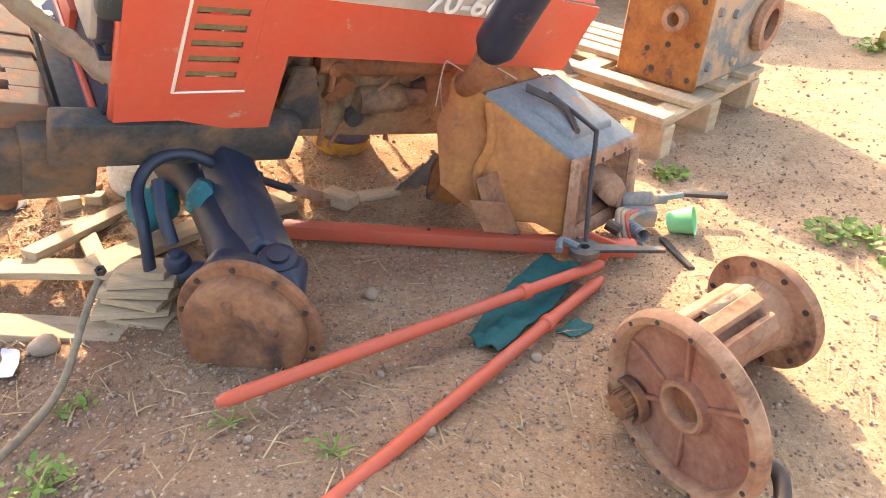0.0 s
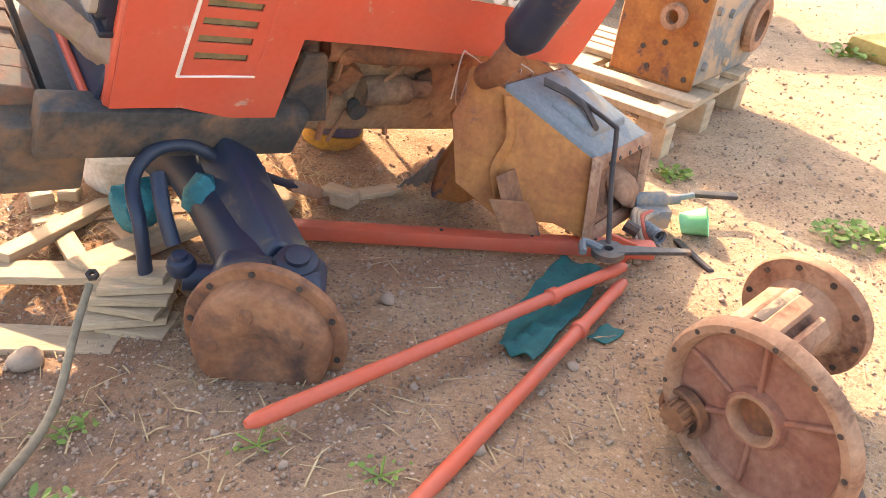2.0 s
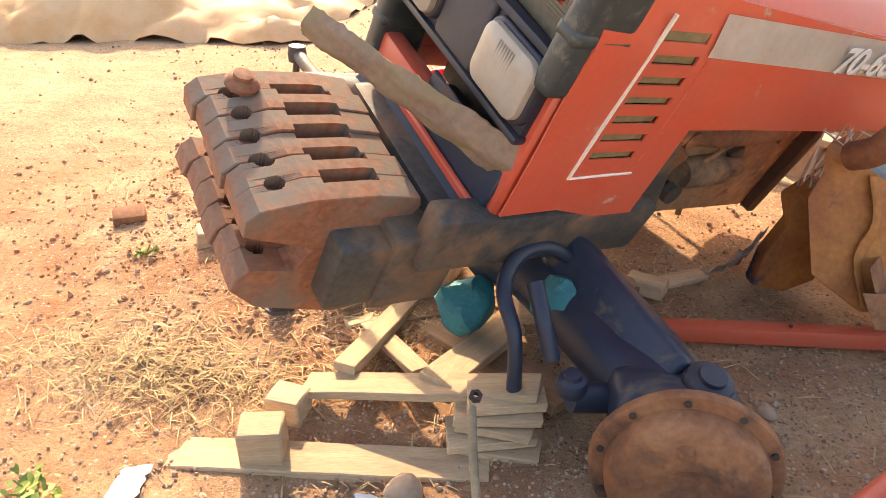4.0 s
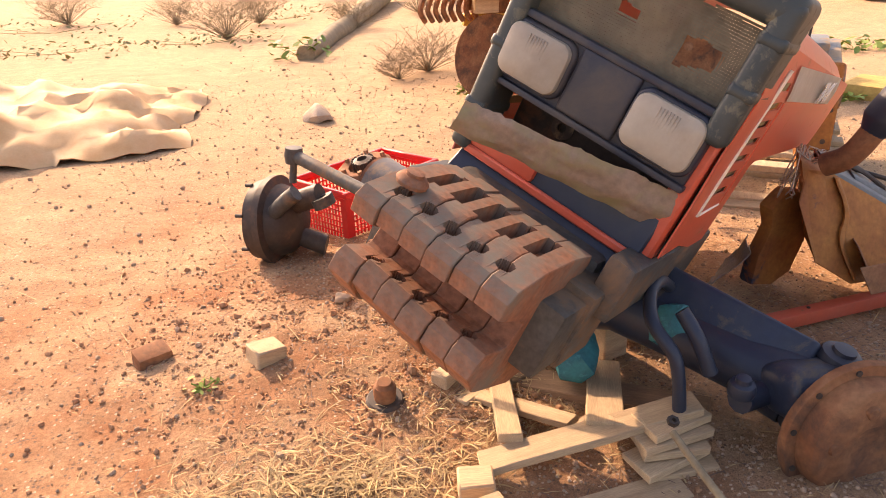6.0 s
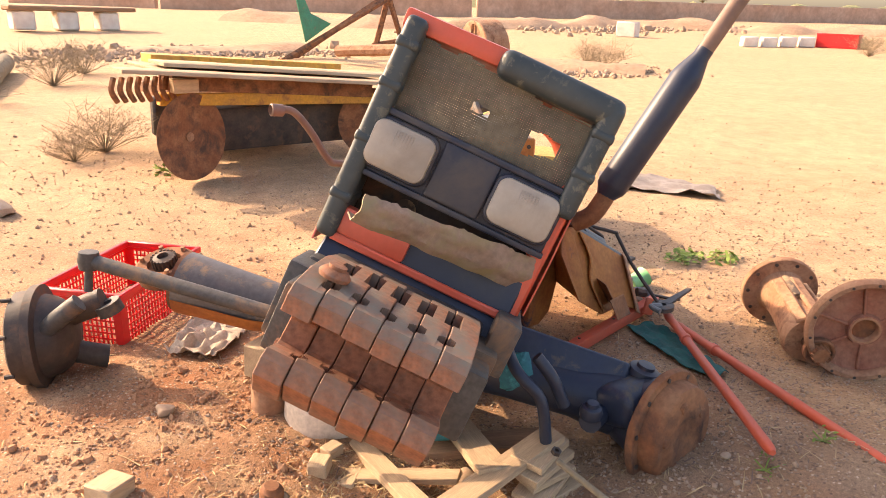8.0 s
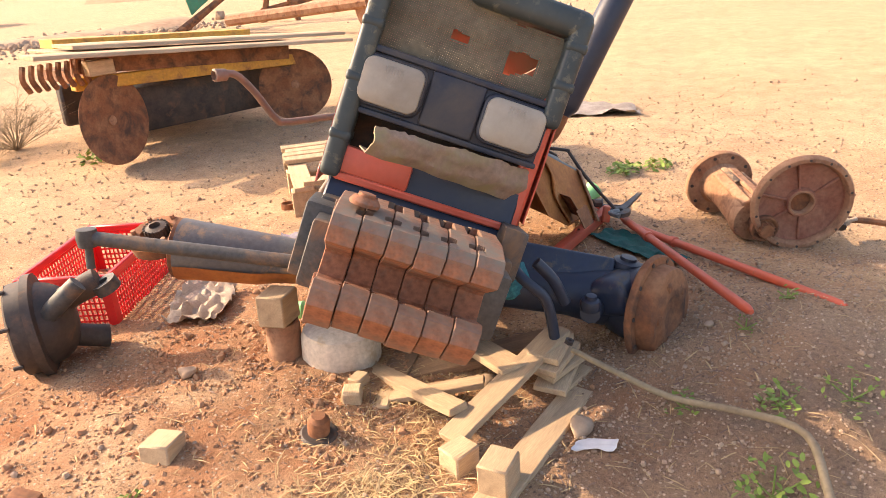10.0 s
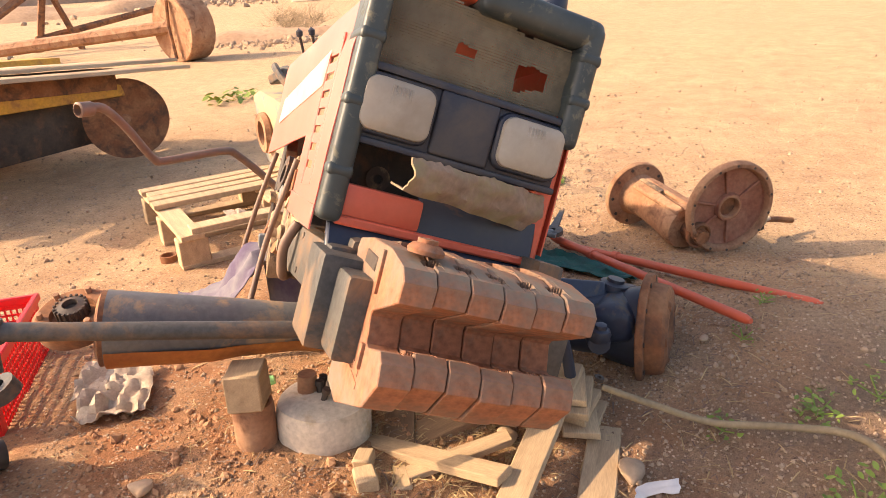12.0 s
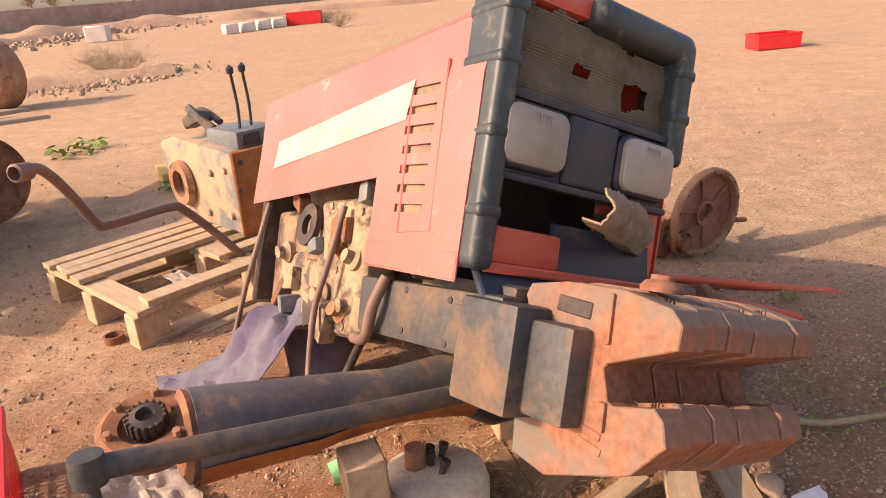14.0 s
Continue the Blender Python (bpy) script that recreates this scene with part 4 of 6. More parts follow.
def weight_outline(slot, notch):
    """The side outline of a weight; slot cuts the handle recess, notch the bolt hole of the given half width."""
    p = [(-0.105, -0.03), (-0.115, -0.008)]
    if slot:
        p += [(-0.188, 0.003), (-0.190, -0.034), (-0.304, -0.034), (-0.306, 0.006)]
    else:
        p += [(-0.21, 0.006)]
    p += [(-0.34, 0.006)]
    if notch:
        p += [(-0.392 + notch, -0.002), (-0.392 + notch, -0.034), (-0.392 - notch, -0.034), (-0.392 - notch, -0.007)]
    p += [(-0.436, -0.012), (-0.458, -0.034), (-0.456, -0.072), (-0.43, -0.082), (-0.325, -0.118), (-0.318, -0.128), (-0.336, -0.178), (-0.35, -0.182)]
    if notch:
        p += [(-0.398 + notch, -0.176), (-0.398 + notch, -0.21), (-0.398 - notch, -0.21), (-0.398 - notch, -0.168)]
    p += [(-0.428, -0.166), (-0.448, -0.182), (-0.458, -0.218), (-0.40, -0.278), (-0.385, -0.285), (-0.215, -0.338), (-0.125, -0.322), (-0.118, -0.25), (-0.195, -0.238), (-0.19, -0.075), (-0.12, -0.065)]
    return p


def weight_bm(first, last):
    """A cast plate in layers: solid middle, recessed flanks that form the slots and bolt holes with the next plate."""
    th = 0.0632
    flank = ((0.0, 0.006, True, 0.0195), (0.006, 0.0105, True, 0.0175), (0.0105, 0.0145, True, 0.0145), (0.0145, 0.018, True, 0.0095))
    solid = ((0.0, 0.018, False, 0.0),)
    rows = [(a, b, s, n) for a, b, s, n in (solid if first else flank)] + [(0.018, th - 0.018, False, 0.0)]
    rows += [(th - b, th - a, s, n) for a, b, s, n in (solid if last else flank)]
    bms = []
    for y0, y1, s, n in rows:
        bm = bm_prism(weight_outline(s, n), y1 - y0)
        ends = [y for y in (0.0, y1 - y0) if abs(y0 + y) < 1e-6 or abs(y0 + y - th) < 1e-6]
        rim = [e for e in bm.edges if any(all(abs(v.co.y - y) < 1e-6 for v in e.verts) for y in ends)]
        if rim:
            bmesh.ops.bevel(bm, geom=rim, offset=0.0022, segments=1, affect="EDGES")
        bms.append(moved(bm, Matrix.Translation((0, y0, 0))))
    bm = joined(bms)
    bmesh.ops.remove_doubles(bm, verts=list(bm.verts), dist=1e-5)
    return worn(bm, 0.0008, 25)


for k in range(N_W):
    w = thing("front_weight", "rust-brown cast iron suitcase weight hung on the carrier", "tractor weight", TR @ Matrix.Translation((0.004 * math.sin(k * 2.1), S0 + k * PITCH, 0.003 * math.cos(k * 1.7))), group="front weights")
    if k in (0, N_W - 1):
        me = finish(weight_bm(k == 0, k == N_W - 1), "casting", m_weight, 0.15)
    elif weight_mesh is None:
        me = weight_mesh = finish(weight_bm(False, False), "casting", m_weight, 0.15)
    else:
        me = weight_mesh
    part("casting", me, m_weight, w)
    if k == N_W - 1:
        part("side_slot", moved(bm_box(0.085, 0.006, 0.030, 0.004), pose(-0.235, 0.0625, -0.036, 0, -4, 0)), m_dark, w, "dark handle slot")
        part("clamp_bolt", joined([moved(bm_lathe([(0, 0), (0.026, 0), (0.026, 0.006), (0.015, 0.007), (0.015, 0.018), (0.008, 0.019), (0.008, 0.03), (0, 0.03)], 14), axis_pose((-0.225, 0.0625, -0.115), (0, 1, 0)))]), m_weight, w, "clamp bolt with a washer")
        part("side_lip", moved(bm_box(0.016, 0.012, 0.085, 0.004, 2), pose(-0.318, 0.064, -0.045, 0, 2, 0)), m_weight, w, "raised cast rib")
        part("side_lip", moved(bm_box(0.018, 0.014, 0.05, 0.005, 2), pose(-0.33, 0.064, -0.205, 0, 2, 0)), m_weight, w, "raised cast rib")
        for x, z in ((-0.305, -0.235), (-0.31, -0.258)):
            part("cast_mark", moved(bm_box(0.055, 0.003, 0.013, 0.001), pose(x, 0.0635, z, 0, -10, 0)), m_weight, w)
    if k == 0:
        part("side_boss", moved(bm_lathe([(0, 0), (0.02, 0), (0.018, 0.008), (0, 0.008)], 14), axis_pose((-0.258, 0, -0.11), (0, -1, 0))), m_weight, w, "small oval boss")
part("long_bolt", joined([moved(bm_lathe([(0, 0), (0.034, 0), (0.036, 0.008), (0.028, 0.018), (0.02, 0.02), (0.02, 0.028), (0, 0.03)], 18), Matrix.Translation((-0.37, 0.43, 0.008)))]), m_weight, tractor, "bolt and pin lying on the weights")


# ---- things round the tractor ----
def plank(a, b, width, thick, mat=m_wood, label="weathered pine board lying on the soil", group="loose boards", up=(0, 0, 1), seed=0, cat="board"):
    m, length = span(a, b, up)
    bm = bmesh.new()
    n = max(3, int(length / 0.08))
    rows = []
    for i in range(n + 1):
        x = -length / 2 + length * i / n
        c = 0.004 * noise.noise(Vector((x * 4, seed * 3.3, 0)))
        w = width / 2 + 0.003 * noise.noise(Vector((x * 9, seed * 2.1, 5)))
        ragged = 0.014 * noise.noise(Vector((seed * 5.1, i, 0))) if i in (0, n) else 0
        rows.append([bm.verts.new((x + ragged + s * 0.004, y * w, z * thick / 2 + c)) for s, (y, z) in enumerate(((-1, -1), (-0.96, 1), (0.96, 1), (1, -1)))])
    for p, q in zip(rows, rows[1:]):
        for k in range(4):
            bm.faces.new((p[k], p[(k + 1) % 4], q[(k + 1) % 4], q[k]))
    bm.faces.new(rows[0][::-1])
    bm.faces.new(rows[-1])
    bmesh.ops.recalc_face_normals(bm, faces=list(bm.faces))
    bmesh.ops.bevel(bm, geom=[e for e in bm.edges if e.calc_face_angle(0) > 0.7], offset=0.0025, segments=1, affect="EDGES")
    return single("wooden_board", bm, mat, label, cat, m, group)


def block(center, size, rz, mat=m_wood, label="sawn pallet block of pale pine", rx=0, ry=0, seed=0):
    return single("wooden_block", worn(bm_box(*size, 0.005, 1), 0.003, 9, seed), mat, label, "wood block", pose(*center, rx, ry, rz), "wood blocks")


# stack of board ends beside the wheel hub
for k, (dx, dy, ln, dz) in enumerate(((0.0, -0.03, 0.25, -0.045), (0.03, 0.0, 0.18, -0.022), (-0.01, 0.01, 0.20, 0.004), (0.02, 0.02, 0.17, 0.030), (0.0, 0.03, 0.20, 0.056), (0.03, 0.05, 0.18, 0.082))):
    plank((-0.86 + dx, 2.0 + dy + 0.022 * math.sin(k * 2.4), dz), (-0.86 + dx + ln, 2.02 + dy - 0.02 * math.sin(k * 2.4), dz + 0.002), 0.11, 0.021, label="short pine board end in a low stack", group="stacked board ends", seed=k)
plank((-1.786, 1.835, -0.049), (-0.766, 1.940, -0.037), 0.10, 0.024, label="long pine board flat on the sand", seed=11)
plank((-1.247, 2.095, 0.007), (-0.665, 2.069, 0.104), 0.085, 0.022, label="pine board propped on the stack", seed=12)
plank((-1.150, 2.121, 0.047), (-1.060, 2.568, -0.015), 0.065, 0.028, label="narrow pine batten across the boards", seed=13)
plank((-0.913, 2.075, 0.072), (-0.758, 2.424, 0.017), 0.10, 0.024, label="short wide pine board across the boards", seed=14)
plank((-1.296, 2.563, -0.038), (-0.964, 2.176, 0.026), 0.055, 0.02, label="thin pine batten under the batten", seed=15)
plank((-1.650, 2.536, -0.019), (-1.052, 2.589, -0.015), 0.05, 0.022, label="split pine batten on the soil", seed=16)
plank((-1.604, 2.408, -0.030), (-1.430, 2.512, -0.017), 0.05, 0.02, label="broken pine piece lying on the soil", seed=17)
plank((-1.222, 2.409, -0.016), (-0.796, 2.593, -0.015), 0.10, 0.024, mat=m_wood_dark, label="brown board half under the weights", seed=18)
# The darker timber here puts the shade under the axle into the colour.
plank((-0.994, 2.464, -0.026), (-0.592, 2.129, 0.023), 0.11, 0.03, mat=m_wood_dark, label="board under the axle, darkened for the shade there", seed=19)
plank((-1.513, 1.822, -0.066), (-1.355, 1.711, -0.069), 0.03, 0.02, label="thin pine offcut on the sand", seed=20)
block((-1.275, 1.897, 0.008), (0.10, 0.085, 0.10), 12, seed=1)
block((-1.266, 2.039, -0.015), (0.09, 0.08, 0.085), -8, seed=2)
block((-1.768, 2.704, 0.039), (0.10, 0.09, 0.09), 28, ry=8, seed=3)
block((-1.242, 2.484, 0.006), (0.07, 0.06, 0.07), 40, seed=4)
block((-1.172, 2.526, 0.007), (0.06, 0.05, 0.06), 10, seed=5)
block((-1.179, 2.410, -0.016), (0.10, 0.045, 0.03), 35, seed=6)
block((-1.350, 2.565, -0.016), (0.085, 0.03, 0.025), 60, seed=7)
block((-0.566, 2.604, 0.023), (0.16, 0.08, 0.05), 50, m_wood, "pine offcut in the sun behind the axle", 12, 6, 8)
block((-0.359, 2.712, 0.016), (0.12, 0.08, 0.05), -20, m_wood, "pine offcut in the sun behind the axle", -8, 0, 9)
block((-0.236, 2.797, 0.002), (0.16, 0.06, 0.02), 30, m_wood, "pale split board piece behind the axle", 0, 0, 10)
block((-0.704, 2.532, 0.050), (0.10, 0.10, 0.14), 20, m_wood, "upright timber prop behind the axle", 0, 0, 11)

cap = thing("rusty_cap_nut", "rusty round cap with a flat washer", "metal cap", pose(-1.433, 2.431, 0.005, 8, 0, 0))
part("washer", bm_lathe([(0.028, 0), (0.055, 0), (0.057, 0.006), (0.05, 0.012), (0.028, 0.012), (0.028, 0)], 24), m_dark, cap)
part("cap_body", bm_lathe([(0, 0.005), (0.032, 0.005), (0.034, 0.05), (0.03, 0.06), (0.026, 0.062), (0.02, 0.072), (0, 0.072)], 20), m_rust, cap)

caliper = thing("iron_block", "rusty drilled iron block on red soil", "machine part", pose(-2.122, 2.806, 0.031, 10, 0, 30))
part("body", worn(bm_box(0.11, 0.075, 0.075, 0.012, 2), 0.006, 14), m_rust, caliper)
for x in (-0.025, 0.025):
    part("port", moved(bm_lathe([(0.006, 0), (0.013, 0), (0.013, 0.008), (0.006, 0.008), (0.006, 0)], 12), axis_pose((x, -0.038, 0), (0, -1, 0))), m_rust_dust, caliper)

stick = single("wooden_stick", bm_tube([(-0.804, 1.946, 0.136), (-0.784, 1.824, 0.096), (-0.748, 1.646, 0.042), (-0.734, 1.463, 0.058), (-0.771, 1.277, 0.078), (-1.0, 1.15, 0.05), (-1.2, 0.95, 0.02)], 0.009, 10, 0.012), m_shrub, "bare grey bent branch leaning on the stack", "branch")
single("nut", bm_lathe([(0.007, 0), (0.015, 0), (0.015, 0.012), (0.007, 0.012), (0.007, 0)], 6), m_dark, "steel nut on the board end", "nut", axis_pose((-0.799, 1.959, 0.152), (0.1, -0.3, 1)))
single("dry_branch", bm_tube([(-1.610, 1.522, -0.055), (-1.448, 1.587, -0.039), (-1.284, 1.605, -0.043)], 0.016, 8, 0.01), m_shrub, "short dry curved branch on the sand", "branch")

# orange draft arms, square tube
def round_bar(a, b, r, label):
    d = Vector(b) - Vector(a)
    t = thing("lift_arm", label, "metal bar", axis_pose(a, d), "orange lift arms")
    ln = d.length
    part("bar", bm_lathe([(0.0, 0), (r * 0.5, 0.0), (r * 0.9, 0.02), (r, 0.05), (r, ln - 0.08), (r * 1.15, ln - 0.06), (r * 0.8, ln), (0, ln)], 14), m_redbar, t)
    part("collar", moved(bm_lathe([(r * 0.9, 0), (r * 1.35, 0.004), (r * 1.35, 0.03), (r * 0.9, 0.034)], 14), Matrix.Translation((0, 0, ln * 0.72))), m_redbar, t)
    return t


APEX = Vector((0.551, 2.406, 0.035))
round_bar((-0.315, 1.563, 0.155), APEX + Vector((0, 0.02, 0.015)), 0.0175, "orange-red round steel bar lying on the sand")
round_bar((-0.055, 1.335, 0.122), APEX + Vector((0, -0.02, -0.015)), 0.0175, "orange-red round steel bar meeting the other at a pin")
m, ln = span((-0.471, 2.439, 0.039), (0.668, 2.560, 0.038))
tube = thing("square_tube", "orange-red square steel tube lying on the sand", "metal bar", m)
part("tube", worn(bm_box(ln, 0.048, 0.048, 0.006, 2), 0.0015, 9), m_redbar, tube)
part("end_plate", moved(bm_box(0.10, 0.012, 0.08, 0.004), pose(ln / 2 - 0.13, -0.035, 0.02, 0, 20, 0)), m_redbar, tube)
for x in (-0.1, 0.18, 0.38):
    part("hole", moved(bm_lathe([(0, 0), (0.006, 0), (0.006, 0.003), (0, 0.003)], 10), pose(x, 0.0, 0.0265)), m_dark, tube)

# green netting under the bars
def cloth_sheet(outline_a, outline_b, n, h, seed, wave=12, thick=0.003, lift=0.0):
    """A lying cloth between two edge lines, with folds."""
    bm = bmesh.new()
    A, B = smooth_path([(*p, 0) if len(p) == 2 else p for p in outline_a], n // 3), smooth_path([(*p, 0) if len(p) == 2 else p for p in outline_b], n // 3)
    k = min(len(A), len(B))
    rows = []
    for i in range(k):
        row = []
        for j in range(n):
            p = A[i].lerp(B[i], j / (n - 1))
            q = Vector((p.x * wave, p.y * wave, seed))
            z = (p.z if len(outline_a[0]) == 3 else ground_z(p.x, p.y)) + lift + h * (0.35 + abs(noise.noise(q)) + 0.5 * noise.noise(q * 2.3))
            row.append(bm.verts.new((p.x + 0.01 * noise.noise(q * 1.7), p.y + 0.01 * noise.noise(q * 1.9 + Vector((3, 3, 3))), z)))
        rows.append(row)
    for a, b in zip(rows, rows[1:]):
        for j in range(n - 1):
            bm.faces.new((a[j], a[j + 1], b[j + 1], b[j]))
    bmesh.ops.recalc_face_normals(bm, faces=list(bm.faces))
    bmesh.ops.solidify(bm, geom=list(bm.faces), thickness=thick)
    return bm


single("green_netting", cloth_sheet([(0.176, 2.006), (0.232, 2.191), (0.322, 2.408), (0.379, 2.523)], [(0.267, 1.976), (0.345, 2.110), (0.446, 2.307), (0.501, 2.460)], 18, 0.025, 1.0, 14, lift=0.006), m_green_cloth, "torn dark green netting lying under the bars", "netting")
single("green_netting", cloth_sheet([(0.422, 2.120), (0.449, 2.159), (0.484, 2.199)], [(0.463, 2.099), (0.499, 2.129), (0.525, 2.168)], 9, 0.006, 4.0, 20, lift=0.004), m_green_cloth, "small scrap of green netting on the sand", "netting")

# hitch link, thin rod, valve with hoses, plastic cup
hitch = thing("hitch_link", "grey steel hitch link lying on the bars", "machine part", pose(0.491, 2.413, 0.104, 0, -4, 3))
part("eye", worn(bm_lathe([(0.014, -0.012), (0.048, -0.010), (0.048, 0.010), (0.014, 0.012), (0.014, -0.012)], 20), 0.002), m_frame, hitch)
part("blade", worn(moved(bm_prism([(0.02, -0.02), (0.19, -0.012), (0.24, -0.012), (0.24, 0.012), (0.19, 0.014), (0.02, 0.022)], 0.012, 0.002), Matrix.Rotation(radians(90), 4, "X") @ Matrix.Translation((0, 0, 0))), 0.002), m_frame, hitch)
part("hook", bm_tube([(-0.02, 0.0, 0.01), (-0.07, 0.02, 0.02), (-0.08, -0.03, 0.015)], 0.012, 8), m_bluegrey, hitch)
single("control_rod", bm_tube([(0.338, 2.870, 0.416), (0.481, 2.713, 0.377), (0.496, 2.690, 0.356), (0.493, 2.600, 0.253), (0.494, 2.443, 0.113)], 0.008, 8), m_hose, "thin black control rod leaning on the housing", "rod")
valve = thing("hydraulic_valve", "dusty olive hydraulic valve with pipes", "machine part", pose(0.690, 2.767, 0.049, 0, 0, 8))
part("body", worn(bm_box(0.12, 0.07, 0.07, 0.01, 2), 0.004), m_gear, valve)
part("spool", moved(bm_lathe([(0, -0.1), (0.02, -0.1), (0.02, -0.06), (0.03, -0.055), (0.03, 0.05), (0.018, 0.055), (0.018, 0.1), (0, 0.1)], 14), axis_pose((0, 0.03, 0.04), (1, 0, 0.1))), m_gear, valve)
for k in range(4):
    part("pipe", bm_tube([(-0.05 + 0.02 * k, -0.03, 0.03), (-0.09 + 0.015 * k, -0.07, 0.05 - 0.01 * k), (-0.09 + 0.02 * k, -0.13, -0.01), (-0.06 + 0.02 * k, -0.16, -0.04)], 0.009, 8), m_redbar if k == 2 else m_gear, valve)
part("spring", moved(bm_lathe([(0.02 + 0.004 * (q % 2), 0.008 * q) for q in range(14)], 12), axis_pose((-0.05, -0.06, 0.0), (0.3, -1, 0.1))), m_bluegrey, valve)
part("lever", moved(bm_box(0.17, 0.035, 0.018, 0.008, 2), pose(0.26, 0.11, 0.03, 0, 0, -2)), m_hose, valve, "black lever grip")
part("lever_rod", bm_tube([(0.05, 0.05, 0.03), (0.18, 0.10, 0.03)], 0.012, 8), m_bluegrey, valve)
part("pedal", worn(moved(bm_box(0.03, 0.19, 0.012, 0.005), pose(0.10, -0.17, -0.045, 0, 12, 16)), 0.002), m_dark, valve, "dark flat blade")
cup = single("plastic_cup", worn(bm_lathe([(0, 0), (0.035, 0), (0.05, 0.085), (0.053, 0.088), (0.048, 0.085), (0.033, 0.006), (0, 0.006)], 20), 0.004, 10), m_cup, "pale green plastic cup tipped over", "cup", pose(0.803, 2.780, 0.024, 0, 70, -15))

# clutch housing under the hood
C0 = Vector((0.435, 2.617, 0.298))
HS = Matrix(((-0.857, 0.54, 0.0, 0), (0.127, 0.835, 0.41, 0), (0.50, -0.10, 0.91, 0), (0, 0, 0, 1)))
housing = thing("clutch_housing", "ochre rusted bell housing, open at one end", "machine part", Matrix.Translation(C0))


def in_housing(bm, wear=0.006):
    return worn(moved(bm, HS), wear, 7)


part("top_plate", in_housing(joined([moved(bm_box(0.36, 0.40, 0.02, 0.006, 2), Matrix.Translation((0.17, 0.20, 0.0))), moved(bm_box(0.16, 0.26, 0.03, 0.010, 2), pose(0.14, 0.21, 0.014, 0, 2, 0))])), m_bluegrey, housing, "worn grey-blue painted top")
part("side_wall", in_housing(bm_prism([(0.0, 0.0), (0.34, 0.0), (0.46, -0.04), (0.52, -0.18), (0.48, -0.36), (0.32, -0.37), (0.12, -0.27), (0.0, -0.25)], 0.02, 0.004)), m_orange, housing, "ochre side wall with navy paint left in patches")
part("side_wall", in_housing(moved(bm_prism([(0.0, 0.0), (0.34, 0.0), (0.40, -0.30), (0.0, -0.22)], 0.02, 0.004), Matrix.Translation((0, 0.39, 0)))), m_rust, housing)
part("end_wall", in_housing(moved(bm_box(0.02, 0.38, 0.34, 0.006), Matrix.Translation((0.36, 0.20, -0.17)))), m_rust, housing)
part("bottom_plate", in_housing(moved(bm_box(0.36, 0.38, 0.02, 0.006), pose(0.18, 0.20, -0.28, 0, 18, 0))), m_rust, housing)
for at, size in (((-0.012, -0.005, -0.125), (0.028, 0.034, 0.27)), ((-0.012, 0.405, -0.115), (0.028, 0.034, 0.25)), ((-0.012, 0.20, -0.008), (0.028, 0.40, 0.034)), ((-0.012, 0.20, -0.235), (0.028, 0.40, 0.034))):
    part("rim", in_housing(moved(bm_box(*size, 0.005), Matrix.Translation(at)), 0.003), m_rust_dust, housing, "flanged edge of the open end")
for y in (0.06, 0.14, 0.22, 0.30):
    part("rim_hole", in_housing(moved(bm_lathe([(0, 0), (0.007, 0), (0.007, 0.004), (0, 0.004)], 10), axis_pose((-0.027, y, -0.008), (-1, 0, 0))), 0.0), m_dark, housing)
bracket_plate = part("angle_bracket", in_housing(moved(bm_box(0.15, 0.008, 0.10, 0.003), pose(0.20, -0.10, -0.27, 20, 28, 0)), 0.003), m_rust, housing, "bent rusty angle bracket")
part("bracket_web", in_housing(moved(bm_box(0.010, 0.11, 0.10, 0.003), pose(0.255, -0.05, -0.24, 0, 28, 0)), 0.003), m_rust, bracket_plate)
part("bell_body", in_housing(moved(bm_box(0.30, 0.36, 0.24, 0.03, 2), pose(0.20, 0.20, -0.14)), 0.008), m_rust, housing, "rust-brown inner body")
part("bell_flange", in_housing(moved(bm_box(0.12, 0.40, 0.34, 0.03, 2), pose(0.43, 0.20, -0.19)), 0.010), m_orange, housing, "ochre flange of the bell")
part("seam_lip", in_housing(bm_tube([(0.33, -0.008, -0.01), (0.30, -0.014, -0.12), (0.34, -0.014, -0.24), (0.30, -0.012, -0.34)], 0.014, 8)), m_orange, housing)
part("yoke_shaft", in_housing(moved(bm_lathe([(0, 0), (0.035, 0), (0.05, 0.03), (0.05, 0.10), (0.03, 0.13), (0.03, 0.2), (0, 0.2)], 18), axis_pose((-0.06, 0.26, -0.15), (1, 0, 0.1))), 0.003), m_rust_dust, housing, "dusty shaft yoke in the open end")
part("pipe_on_top", in_housing(bm_tube([(0.28, 0.12, 0.045), (0.16, 0.16, 0.05), (0.06, 0.10, 0.04)], 0.012, 8), 0.0), m_hose, housing)
single("flywheel_casting", worn(bm_prism([(-0.05, -0.19), (0.06, -0.20), (0.13, -0.13), (0.15, -0.02), (0.13, 0.09), (0.07, 0.16), (-0.02, 0.17), (-0.07, 0.10), (-0.03, 0.02), (-0.06, -0.08)], 0.06, 0.012, 2), 0.012, 11), m_orange, "ochre broken bell casting against the engine", "machine part", pose(0.04, 2.745, 0.215, 0, 12, 8))
single("grey_rag", cloth_sheet([(-0.178, 2.798, 0.001), (-0.113, 2.745, 0.086), (-0.071, 2.731, 0.150)], [(-0.049, 2.927, -0.015), (-0.024, 2.871, 0.082), (-0.010, 2.857, 0.157)], 14, 0.05, 7.0, 22), m_greyrag, "bundled dirty grey rag beside the housing", "rag")
single("dark_bar", bm_tube([(0.571, 2.602, 0.094), (0.611, 2.581, 0.084)], 0.02, 8), m_dark, "short dark steel stub", "metal bar")

